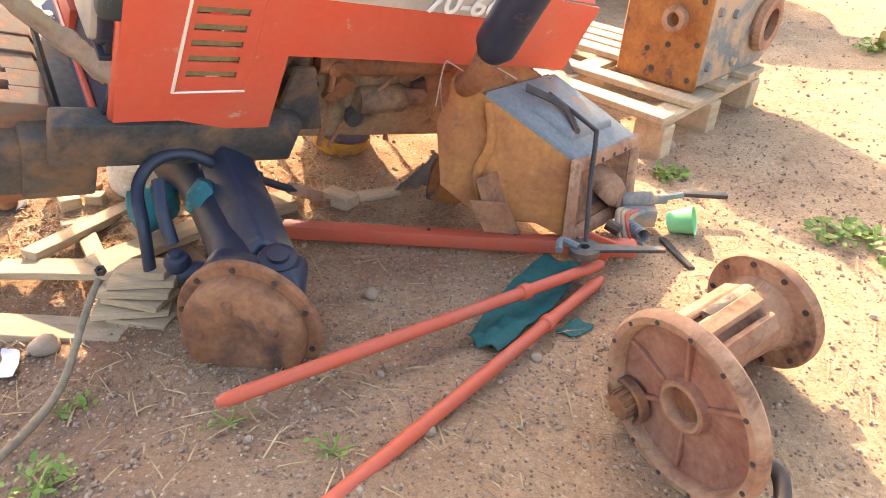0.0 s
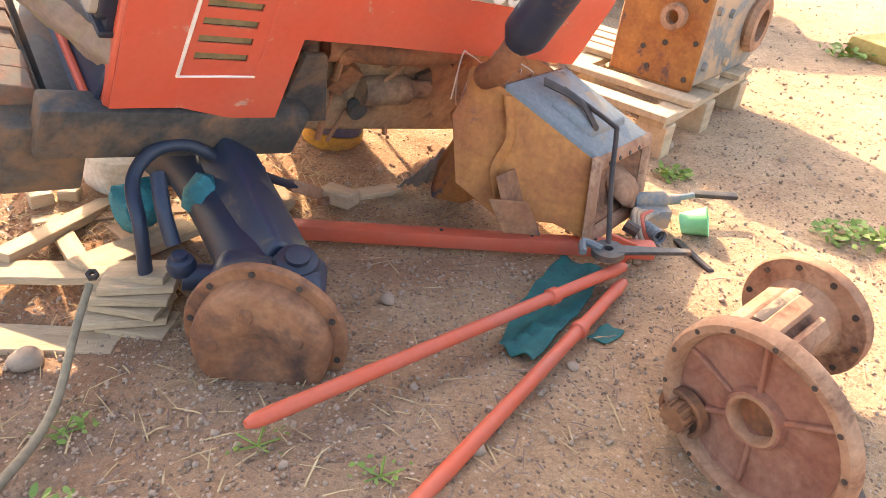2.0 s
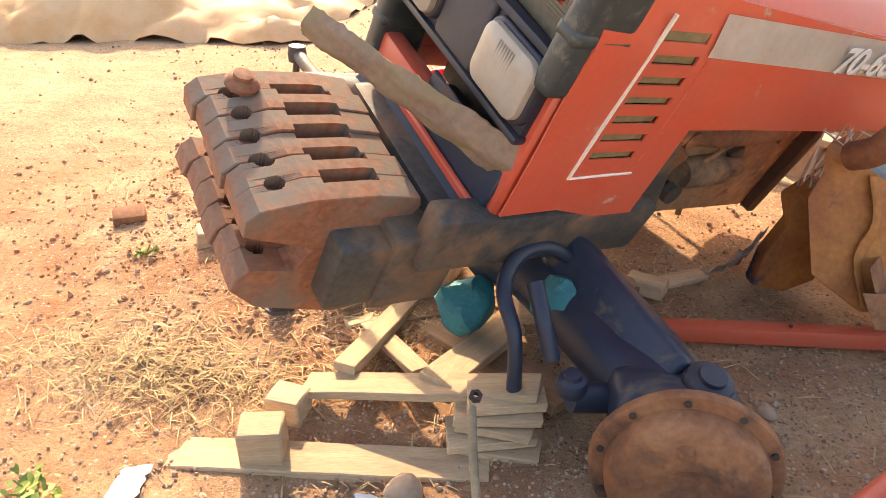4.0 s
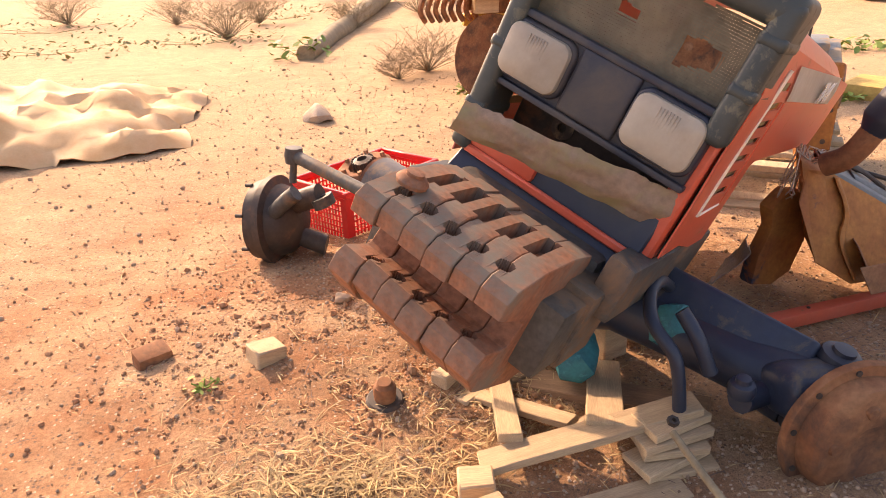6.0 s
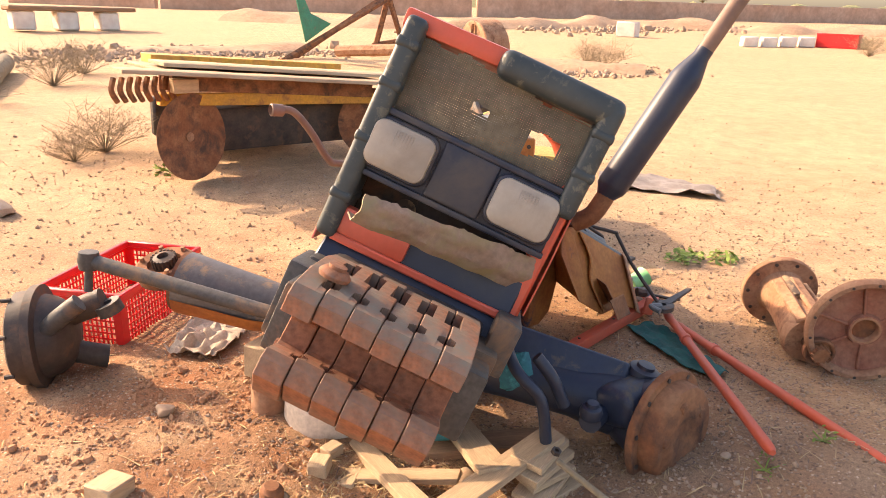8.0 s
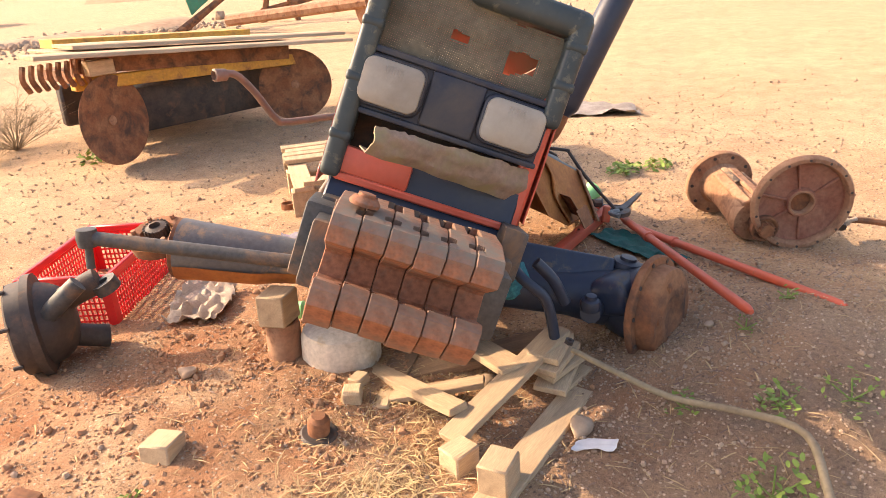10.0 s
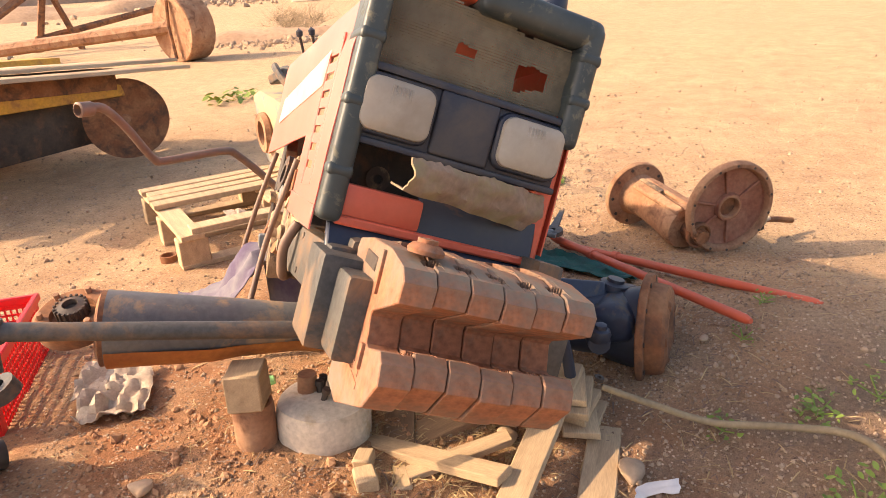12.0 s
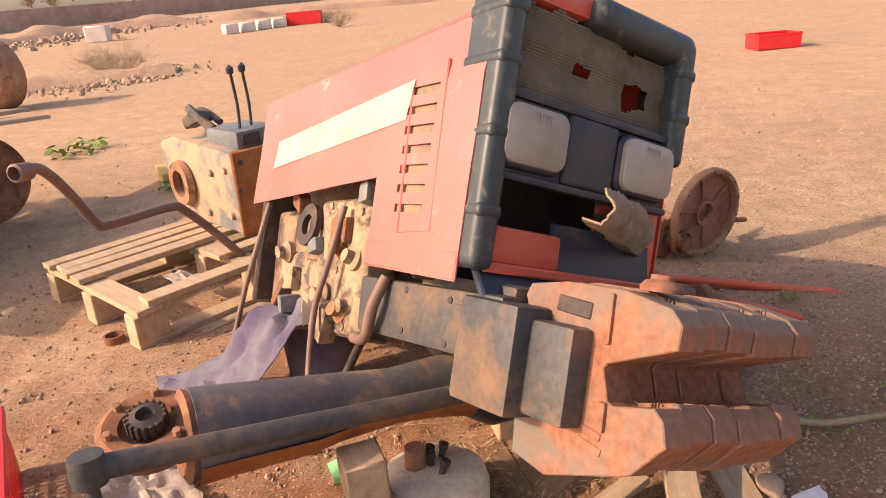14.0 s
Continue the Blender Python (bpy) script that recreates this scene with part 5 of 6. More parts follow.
# rear axle trumpet with its large flange
trumpet = thing("axle_trumpet", "rusty rear axle trumpet with a big ribbed flange", "machine part", pose(0.645, 1.634, 0.015))
T0 = Vector((0.616, 1.639, 0.020))
DISC_M = axis_pose(Vector((0.605, 1.655, 0.225)) - T0, (0.79, 0.60, 0.07)) @ Matrix.Diagonal((0.94, 0.94, 1, 1))
PIN = Vector((0.530, 1.775, 0.115)) - T0
TUBE_M = axis_pose(PIN, (0.73, 0.665, 0.13))
L_T = 0.50
disc = part("big_flange", worn(moved(bm_lathe([(0.216, 0.0), (0.224, 0.008), (0.226, 0.03), (0.218, 0.040), (0.19, 0.052), (0.12, 0.085), (0.04, 0.09), (0, 0.09), (0, 0.060), (0.19, 0.060), (0.19, 0.020), (0.196, 0.004), (0.200, 0.0), (0.216, 0.0)], 64), DISC_M), 0.0015, 8), m_rust_dust, trumpet, "large dished flange with a raised rim")
part("web", worn(moved(bm_lathe([(0, 0.056), (0.046, 0.056), (0.050, 0.024), (0.055, 0.018), (0.064, 0.018), (0.070, 0.036), (0.15, 0.044), (0.188, 0.036), (0.192, 0.02)], 56), DISC_M), 0.002, 12), m_web, disc, "red-brown recessed web with a raised centre ring")
# cast pockets: a raised ring round the centre, scalloped bosses and curved ribs between them
ring = [(0.047, 0.052), (0.047, 0.022), (0.051, 0.016), (0.058, 0.016), (0.062, 0.022), (0.064, 0.044)]
part("centre_ring", worn(moved(bm_lathe(ring, 32), DISC_M), 0.0015, 20), m_rust_dust, disc, "raised cast ring round the centre bore")
part("centre_bore", moved(bm_lathe([(0, 0.050), (0.047, 0.050), (0.047, 0.046), (0, 0.044)], 28), DISC_M), m_rust, disc, "red-brown bore")
for a in (15, 80, 145, 265, 325):
    part("rib", worn(moved(bm_box(0.13, 0.012, 0.020, 0.006, 3), DISC_M @ pose(0, 0, 0, 0, 0, a) @ Matrix.Translation((0.125, 0, 0.038))), 0.003, 20), m_web, disc)
for k in range(14):
    a = 2 * math.pi * (k + 0.5) / 14
    part("flange_hole", moved(bm_lathe([(0, -0.002), (0.006, -0.002), (0.006, 0.003), (0, 0.003)], 10), DISC_M @ Matrix.Translation((0.208 * math.cos(a), 0.208 * math.sin(a), 0.0))), m_dark, disc)
part("trumpet_tube", worn(moved(bm_lathe([(0, 0.09), (0.10, 0.09), (0.108, 0.12), (0.10, 0.17), (0.088, 0.25), (0.085, 0.36), (0.092, L_T - 0.04), (0.11, L_T - 0.01)], 30), TUBE_M), 0.006, 7), m_rust_dust, trumpet, "dusty cast tube")
for a in (60, 100, 140):
    part("tube_web", worn(moved(bm_box(0.022, 0.05, 0.34, 0.008), TUBE_M @ pose(0, 0, 0, 0, 0, a) @ Matrix.Translation((0.10, 0, 0.26))), 0.004), m_rust_dust, trumpet)
part("mount_pad", worn(moved(bm_box(0.035, 0.032, 0.17, 0.012, 2), TUBE_M @ pose(0, 0, 0, 0, 0, 80) @ Matrix.Translation((0.092, 0, 0.36))), 0.008), m_castcream, trumpet, "pale dusty cast rib")
fl = part("small_flange", worn(moved(bm_lathe([(0.06, L_T - 0.02), (0.158, L_T - 0.015), (0.162, L_T - 0.01), (0.162, L_T + 0.012), (0.156, L_T + 0.018), (0.08, L_T + 0.024), (0.05, L_T + 0.05), (0.03, L_T + 0.06), (0, L_T + 0.06)], 40), TUBE_M), 0.002, 8), m_rust_dust, trumpet, "round wheel flange with navy paint left")
for k in range(10):
    a = 2 * math.pi * k / 10
    part("stud_hole", moved(bm_lathe([(0, 0), (0.008, 0), (0.008, 0.004), (0, 0.004)], 10), TUBE_M @ Matrix.Translation((0.14 * math.cos(a), 0.14 * math.sin(a), L_T - 0.0195))), m_dark, fl)
part("splined_shaft", moved(joined([bm_lathe([(0, L_T), (0.020, L_T), (0.020, L_T + 0.13), (0.016, L_T + 0.135), (0, L_T + 0.135)], 18), moved(gear_teeth(0.020, 14, 0.08, 0.005), Matrix.Translation((0, 0, L_T + 0.05)))]), TUBE_M), m_rust, trumpet, "rusty splined shaft end")
pinion = part("pinion_shaft", worn(moved(bm_lathe([(0, -0.02), (0.030, -0.02), (0.032, 0.03), (0.04, 0.035), (0.04, 0.10), (0, 0.10)], 20), TUBE_M), 0.003), m_rust, trumpet, "red-brown splined pinion in the flange")
part("pinion_teeth", moved(gear_teeth(0.031, 12, 0.05, 0.009), TUBE_M @ Matrix.Translation((0, 0, -0.019))), m_rust, pinion)
pl = DISC_M.inverted() @ PIN
bore = part("pinion_bore", worn(moved(bm_lathe([(0.0, 0.010), (0.046, 0.008), (0.050, -0.001), (0.056, -0.003), (0.062, 0.0), (0.064, 0.02), (0.0, 0.03)], 30), DISC_M @ Matrix.Translation((pl.x, pl.y, 0.010))), 0.002), m_rust, trumpet, "dark round bore round the pinion")
shackle = thing("shackle", "dark steel shackle behind the flange", "machine part", pose(0.798, 1.570, 0.080, 0, 0, 20))
part("ring", bm_tube([(0, -0.05, 0), (0.05, -0.04, 0.02), (0.07, 0.02, 0.05), (0.02, 0.05, 0.06), (-0.03, 0.03, 0.03)], 0.018, 10), m_dark, shackle)
part("bolt", moved(bm_lathe([(0, 0), (0.018, 0), (0.018, 0.02), (0.01, 0.02), (0.01, 0.06), (0, 0.06)], 10), axis_pose((0.04, -0.06, 0.01), (0.4, -0.8, 0.2))), m_rag, shackle)
part("pin", bm_tube([(0.06, -0.06, 0.02), (0.11, -0.16, 0.0), (0.14, -0.25, -0.02)], 0.014, 8), m_rust, shackle)

# props under the axle
drum = thing("white_drum", "chalk-crusted short drum with bolts under the axle", "drum", pose(-1.075, 2.715, -0.07, 2, 3, 0))
part("drum_body", worn(bm_lathe([(0, 0), (0.128, 0), (0.138, 0.012), (0.138, 0.16), (0.13, 0.185), (0.09, 0.20), (0, 0.205)], 36), 0.005, 12), m_plaster, drum)
for k, (x, y) in enumerate(((0.0, 0.01), (0.03, 0.02), (0.045, -0.01), (-0.03, -0.02))):
    part("bolt", moved(bm_lathe([(0, 0), (0.009, 0), (0.009, 0.03), (0.013, 0.03), (0.013, 0.045), (0, 0.045)], 8), pose(x, y, 0.195, 6 * k, 4, 0)), m_dark, drum)
part("top_stub", worn(moved(bm_lathe([(0, 0), (0.03, 0), (0.028, 0.06), (0, 0.06)], 12), pose(0.0, 0.05, 0.195)), 0.003), m_rust_dust, drum)
post = thing("rusty_sleeve", "rusty steel sleeve standing upright under the axle", "pipe", pose(-1.208, 2.855, -0.05, 1, 2, 0))
part("sleeve", worn(bm_lathe([(0.047, 0), (0.058, 0), (0.060, 0.19), (0.056, 0.21), (0.047, 0.21), (0.047, 0)], 26), 0.003, 10), m_rust_dust, post)
block((-1.205, 2.855, 0.215), (0.12, 0.10, 0.11), 25, m_wood, "pale wood block wedged on the sleeve", 0, 4, 12)
single("green_bottle", worn(bm_lathe([(0, 0), (0.03, 0), (0.032, 0.05), (0.015, 0.07), (0.013, 0.085), (0, 0.085)], 16), 0.003), m_cup, "bright green plastic bottle end", "bottle", pose(-1.051, 2.991, 0.091, 80, 0, 30))
single("teal_bag", worn(bm_lathe([(0, -0.06), (0.05, -0.055), (0.075, -0.02), (0.08, 0.03), (0.06, 0.07), (0.02, 0.09), (0, 0.09)], 22), 0.035, 14), m_teal, "crumpled teal plastic bag under the axle", "bag", pose(-0.885, 2.385, 0.10, 30, 60, 20))
single("teal_bag", worn(bm_lathe([(0, -0.05), (0.045, -0.05), (0.065, 0.0), (0.06, 0.06), (0.02, 0.09), (0, 0.09)], 20), 0.03, 16, 5), m_teal, "teal bag stuffed in the steering arm", "bag", pose(-0.635, 2.274, 0.203, 10, 40, 60))

# detached wheel hub
DH = axis_pose((-1.750, 3.572, 0.173), (0.88, -0.47, 0.05))
dhub = thing("steering_hub", "black greasy steering hub taken off the axle", "machine part", DH)
part("drum_flange", worn(bm_lathe([(0, -0.03), (0.15, -0.03), (0.165, -0.02), (0.168, 0.03), (0.185, 0.032), (0.185, 0.06), (0.15, 0.065), (0.14, 0.10), (0.12, 0.13), (0.08, 0.16), (0, 0.17)], 36), 0.004, 8), m_dark, dhub)
part("yoke", worn(joined([bm_tube([(0.0, 0.06, 0.12), (-0.02, 0.10, 0.20), (-0.02, 0.12, 0.27)], 0.045, 12), bm_tube([(0.0, -0.06, 0.12), (0.02, -0.10, 0.19), (0.03, -0.12, 0.24)], 0.042, 12)]), 0.006), m_dark, dhub)
part("steering_boss", worn(joined([bm_tube([(-0.09, 0.05, 0.08), (-0.12, 0.12, 0.16), (-0.12, 0.16, 0.22)], 0.032, 10), moved(bm_lathe([(0.02, -0.02), (0.045, -0.02), (0.045, 0.02), (0.02, 0.02), (0.02, -0.02)], 18), pose(-0.04, 0.10, 0.29, 70, 0, 0))]), 0.003), m_frame, dhub, "grey boss with an open eye")
for k in range(7):
    a = 2 * math.pi * k / 7
    part("stud", moved(bm_lathe([(0, 0), (0.008, 0), (0.008, 0.03), (0, 0.03)], 8), Matrix.Translation((0.165 * math.cos(a), 0.165 * math.sin(a), -0.045))), m_dark, dhub)


# red crate
def crate(m, sx, sy, sz, label, detail=True):
    c = thing("plastic_crate", label, "crate", m)
    def wall(width, height):
        nx, nz = max(4, int(width / 0.024)), max(3, int((height - 0.06) / 0.024))
        xs, zs = [-width / 2, -width / 2 + 0.03], [0, 0.03]
        cx = (width - 0.06) / nx
        cz = (height - 0.06) / nz
        for i in range(nx):
            x = -width / 2 + 0.03 + cx * i
            xs += [x + cx * 0.28, x + cx]
        for i in range(nz):
            z = 0.03 + cz * i
            zs += [z + cz * 0.28, z + cz]
        xs.append(width / 2)
        zs.append(height)
        hx = [(-width / 2 + 0.03 + cx * i + cx * 0.28, -width / 2 + 0.03 + cx * (i + 1)) for i in range(nx)]
        hz = [(0.03 + cz * i + cz * 0.28, 0.03 + cz * (i + 1)) for i in range(nz)]
        return bm_cells(xs, zs, (lambda x, z: not (any(a < x < b for a, b in hx) and any(a < z < b for a, b in hz))) if detail else (lambda x, z: True), 0.006)
    part("side", moved(wall(sx, sz), Matrix.Translation((0, -sy / 2, 0))), m_crate, c)
    part("side", moved(wall(sx, sz), Matrix.Translation((0, sy / 2, 0))), m_crate, c)
    part("side", moved(wall(sy, sz), pose(sx / 2, 0, 0, 0, 0, 90)), m_crate, c)
    part("side", moved(wall(sy, sz), pose(-sx / 2, 0, 0, 0, 0, 90)), m_crate, c)
    part("rim", joined([moved(bm_box(sx + 0.03, 0.022, 0.03, 0.005), Matrix.Translation((0, s * sy / 2, sz))) for s in (-1, 1)] + [moved(bm_box(0.022, sy, 0.03, 0.005), Matrix.Translation((s * sx / 2, 0, sz))) for s in (-1, 1)]), m_crate, c)
    part("bottom", moved(wall(sx, sy), pose(0, sy / 2, 0.006, 90, 0, 0)), m_crate, c)
    return c


crate(pose(-1.286, 3.962, -0.023, 0, 0, 38), 0.60, 0.36, 0.24, "bright red perforated plastic crate, empty on the sand")
single("cream_rag", cloth_sheet([(-1.341, 3.425), (-1.216, 3.528), (-1.090, 3.632)], [(-1.203, 3.261), (-1.077, 3.361), (-0.952, 3.487)], 22, 0.06, 3.0, 13), m_rag, "crumpled dirty cream rag on the soil", "rag")
single("dark_rag", cloth_sheet([(-1.239, 3.551), (-1.113, 3.655), (-1.028, 3.707)], [(-1.123, 3.409), (-1.040, 3.510), (-0.955, 3.561)], 14, 0.045, 9.0, 18, lift=0.01), m_rag, "grimy crumpled rag by the axle end", "rag")

# bucket with the cloth
bucket = thing("plastic_tub", "dark fabric tub with a yellow rim beside the engine", "tub", pose(-0.478, 3.181, 0.001, 0, 10, 0))
part("tub", worn(bm_lathe([(0, 0.01), (0.10, 0.0), (0.135, 0.27), (0.128, 0.27), (0.095, 0.015), (0, 0.015)], 28), 0.006, 6), m_cloth, bucket, "dark violet fabric side")
part("rim", worn(bm_lathe([(0.126, 0.262), (0.138, 0.262), (0.14, 0.278), (0.128, 0.28), (0.126, 0.262)], 28), 0.005, 6), m_yellow, bucket, "yellow rim")
part("foot", worn(bm_lathe([(0.09, 0.0), (0.112, 0.0), (0.118, 0.06), (0.10, 0.06)], 28), 0.004, 6), m_yellow, bucket, "yellow foot")
single("draped_cloth", cloth_sheet([(-0.528, 3.082, 0.330), (-0.664, 3.170, 0.296), (-0.720, 3.341, 0.126), (-0.696, 3.624, -0.003)], [(-0.364, 3.163, 0.349), (-0.460, 3.374, 0.280), (-0.473, 3.550, 0.112), (-0.428, 3.833, -0.004)], 24, 0.05, 5.0, 9), m_cloth, "grey-violet work cloth draped over the tub", "cloth")
single("green_tape_hose", bm_tube([(-0.650, 2.958, 0.311), (-0.635, 3.033, 0.179), (-0.706, 3.089, 0.090), (-0.779, 3.178, 0.043)], 0.014, 10), m_hose, "black hose with a green end", "hose")

# pallet with the gearbox
PAL = Matrix(((0.584, -0.811, 0, 0.597), (0.811, 0.584, 0, 4.043), (0, 0, 1, 0.0), (0, 0, 0, 1))) @ Matrix.Diagonal((0.95, 1.0, 1.42, 1))
pallet = thing("wooden_pallet", "old broken pine pallet carrying the gearbox", "pallet", PAL)
for k, y in enumerate((-0.55, 0.0, 0.55)):
    for x in (-0.44, 0.0, 0.44):
        part("pallet_block", worn(moved(bm_box(0.10, 0.14, 0.09, 0.005), Matrix.Translation((x, y, 0.06))), 0.003, 8, k + x), m_wood, pallet)
    part("stringer", worn(moved(bm_box(1.0, 0.11, 0.02, 0.003), Matrix.Translation((0, y, 0.112))), 0.003, 5, k), m_wood, pallet)
for x in (-0.44, 0.0, 0.44):
    part("bottom_board", worn(moved(bm_box(0.10, 1.24, 0.018, 0.003), Matrix.Translation((x, 0, 0.012))), 0.002, 5), m_wood, pallet)
for k, (x, w, l0, l1) in enumerate(((0.45, 0.09, -0.62, 0.62), (0.34, 0.09, -0.62, 0.60), (0.22, 0.08, -0.55, 0.62), (0.10, 0.10, -0.62, 0.62), (-0.22, 0.09, -0.62, 0.10), (-0.46, 0.10, -0.62, 0.55))):
    part("top_board", worn(moved(bm_box(w, l1 - l0, 0.02, 0.003), pose(x, (l0 + l1) / 2, 0.133, 0, 0, 1.5 * math.sin(k * 2.2))), 0.003, 5, k), m_wood, pallet)
plank((-0.236, 4.068, -0.017), (0.543, 3.466, 0.010), 0.13, 0.024, label="loose wide board leaning at the pallet", seed=31)
plank((0.339, 3.741, -0.009), (0.919, 3.888, -0.020), 0.10, 0.024, mat=m_wood_dark, label="brown board lying beside the pallet", seed=32)
single("tin_can", bm_lathe([(0, 0), (0.04, 0), (0.042, 0.06), (0.034, 0.06), (0.03, 0.01), (0, 0.01)], 20), m_rust, "small rusty can on the pallet", "can", pose(-0.089, 4.193, -0.022))
single("white_rag", cloth_sheet([(0.185, 4.032, 0.122), (0.268, 4.104, 0.119), (0.332, 4.177, 0.116)], [(0.241, 3.921, 0.117), (0.323, 3.988, 0.114), (0.387, 4.085, 0.111)], 10, 0.03, 2.0, 24), m_rag, "small cream rag on the pallet", "rag")

GB = pose(1.10, 4.12, 0.20, 0, 0, 52) @ Matrix.Diagonal((0.92, 0.95, 0.98, 1))
gearbox = thing("gearbox", "heavy grey and rust gearbox housing on the pallet", "gearbox", GB)
part("case", worn(bm_prism([(-0.48, 0.0), (0.20, 0.0), (0.30, 0.05), (0.36, 0.42), (0.18, 0.46), (-0.48, 0.42)], 0.40, 0.02, 2), 0.008, 6), m_gear, gearbox, m=Matrix.Translation((0, -0.20, 0)))
part("front_face", worn(moved(bm_box(0.025, 0.42, 0.44, 0.01), Matrix.Translation((-0.49, 0, 0.21))), 0.004), m_orange, gearbox, "ochre drilled front face")
part("front_boss", moved(bm_lathe([(0.03, 0), (0.055, 0), (0.055, 0.05), (0.03, 0.05), (0.03, 0)], 22), axis_pose((-0.50, -0.06, 0.29), (-1, 0, 0))), m_rust_dust, gearbox)
for k, (y, z) in enumerate(((-0.17, 0.38), (0.16, 0.37), (-0.18, 0.2), (-0.17, 0.04), (0.02, 0.05), (-0.04, 0.17), (0.06, 0.13))):
    part("face_hole", moved(bm_lathe([(0, 0), (0.013, 0), (0.013, 0.004), (0, 0.004)], 12), axis_pose((-0.5025, y, z), (-1, 0, 0))), m_dark, gearbox)
for s in (-1, 1):
    part("side_port", worn(moved(bm_lathe([(0.075, 0), (0.12, 0), (0.13, 0.02), (0.12, 0.05), (0.075, 0.05), (0.075, 0)], 28), axis_pose((0.10, s * 0.20, 0.21), (0, s, 0))), 0.004), m_rust_dust, gearbox, "round side opening with a raised rim")
    part("port_dark", moved(bm_lathe([(0, 0), (0.075, 0), (0.075, 0.004), (0, 0.004)], 24), axis_pose((0.10, s * 0.203, 0.21), (0, s, 0))), m_dark, gearbox)
    for k, (x, z) in enumerate(((-0.40, 0.33), (-0.40, 0.09), (-0.24, 0.30), (-0.14, 0.07))):
        part("side_lug", moved(bm_lathe([(0, 0), (0.022, 0), (0.018, 0.02), (0, 0.02)], 12), axis_pose((x, s * 0.20, z), (0, s, 0))), m_gear, gearbox)
part("top_cover", worn(moved(bm_box(0.34, 0.26, 0.09, 0.02, 2), Matrix.Translation((-0.28, 0.0, 0.47))), 0.006), m_bluegrey, gearbox, "grey-blue top cover")
part("cover_port", moved(bm_box(0.012, 0.11, 0.06, 0.008), Matrix.Translation((-0.455, 0.05, 0.47))), m_dark, gearbox)
part("linkage", worn(joined([bm_tube([(-0.15, 0.10, 0.50), (0.0, 0.12, 0.58), (0.10, 0.10, 0.60)], 0.025, 8), bm_tube([(-0.05, 0.0, 0.52), (0.12, 0.02, 0.58), (0.2, 0.1, 0.52)], 0.02, 8), moved(bm_box(0.14, 0.10, 0.06, 0.01), pose(0.06, 0.08, 0.54, 10, 20, 30))]), 0.008), m_frame, gearbox, "tangled shift linkage")
for k, (x, y) in enumerate(((-0.36, 0.06), (-0.34, -0.02))):
    lv = part("gear_lever", bm_tube([(x, y, 0.46), (x - 0.01, y - 0.01, 0.62), (x - 0.05, y + 0.02, 0.80)], 0.008, 8), m_hose, gearbox)
    part("knob", moved(bm_lathe([(0, -0.025), (0.018, -0.015), (0.02, 0.01), (0, 0.028)], 12), Matrix.Translation((x - 0.05, y + 0.02, 0.81))), m_black, lv)

single("bent_pipe", joined([bm_tube([(-0.434, 4.118, 0.818), (-0.347, 4.117, 0.807), (-0.258, 4.107, 0.708), (-0.157, 4.094, 0.548), (-0.100, 4.077, 0.520), (0.150, 3.959, 0.509), (0.235, 3.934, 0.464), (0.379, 3.864, 0.285), (0.472, 3.799, 0.130)], 0.019, 12),
                            moved(bm_lathe([(0.018, -0.03), (0.03, -0.03), (0.032, 0.03), (0.024, 0.035), (0.018, -0.03)], 16), axis_pose((-0.434, 4.118, 0.818), (-1, 0.1, 0.1)))]), m_pipe_brown, "bent brown steel pipe with a collar, sticking up", "pipe")


# disc harrow with boards on it
harrow = thing("disc_harrow", "rusty disc harrow loaded with boards", "harrow", Matrix(((1.04, 0.06, 0, 0.80), (-0.06, 1.04, 0, 6.54), (0, 0, 1, 0.03), (0, 0, 0, 1))))
DISC = [(0, -0.028), (0.04, -0.028), (0.042, -0.022), (0.18, -0.010), (0.32, 0.02), (0.322, 0.024), (0.18, -0.004), (0.0, -0.015)]
for k, (x, y, r, tilt) in enumerate(((-0.80, -0.45, 1.0, 12), (0.80, -0.40, 0.95, -14), (-0.50, 0.55, 0.8, 10), (-0.38, 0.57, 0.8, 10), (-0.26, 0.59, 0.8, 10), (-0.14, 0.61, 0.8, 10), (-0.02, 0.63, 0.8, 10), (0.10, 0.63, 0.8, 10), (0.22, 0.63, 0.8, 10), (0.34, 0.62, 0.8, 10), (0.46, 0.61, 0.8, 10), (-0.35, 1.0, 0.8, 0), (-0.15, 1.0, 0.8, 0), (0.1, 1.0, 0.8, 0), (0.35, 1.0, 0.8, 0))):
    d = part("harrow_disc", moved(bm_lathe([(a * r, b * r) for a, b in DISC], 40), axis_pose((x, y, 0.32 * r), ((0.45, -1, 0.05), (-0.5, -0.9, 0.05))[k] if k < 2 else (0.9, 0.1, 0.05))), m_rust, harrow)
    part("disc_hub", moved(bm_lathe([(0, -0.06), (0.03, -0.06), (0.035, -0.03), (0.035, 0.0), (0, 0.0)], 14), axis_pose((x, y, 0.32 * r), ((0.45, -1, 0.05), (-0.5, -0.9, 0.05))[k] if k < 2 else (0.9, 0.1, 0.05))), m_rust_dust, d)
part("frame_beam", moved(bm_box(1.95, 0.09, 0.09, 0.006), pose(0.0, -0.36, 0.555, 0, 2.4, 0)), m_yellow, harrow, "yellow painted frame beam")
part("frame_beam", moved(bm_box(1.7, 0.09, 0.09, 0.006), pose(0.05, 0.55, 0.58)), m_rust, harrow)
for x in (-0.8, -0.1, 0.75):
    part("cross_beam", moved(bm_box(0.09, 0.95, 0.09, 0.006), pose(x, 0.10, 0.60)), m_rust, harrow)
for k in range(8):
    part("spring_tine", bm_tube([(-1.27 + 0.055 * k, -0.42, 0.76), (-1.30 + 0.055 * k, -0.46, 0.68), (-1.26 + 0.055 * k, -0.42, 0.60)], 0.020, 6), m_rust, harrow)
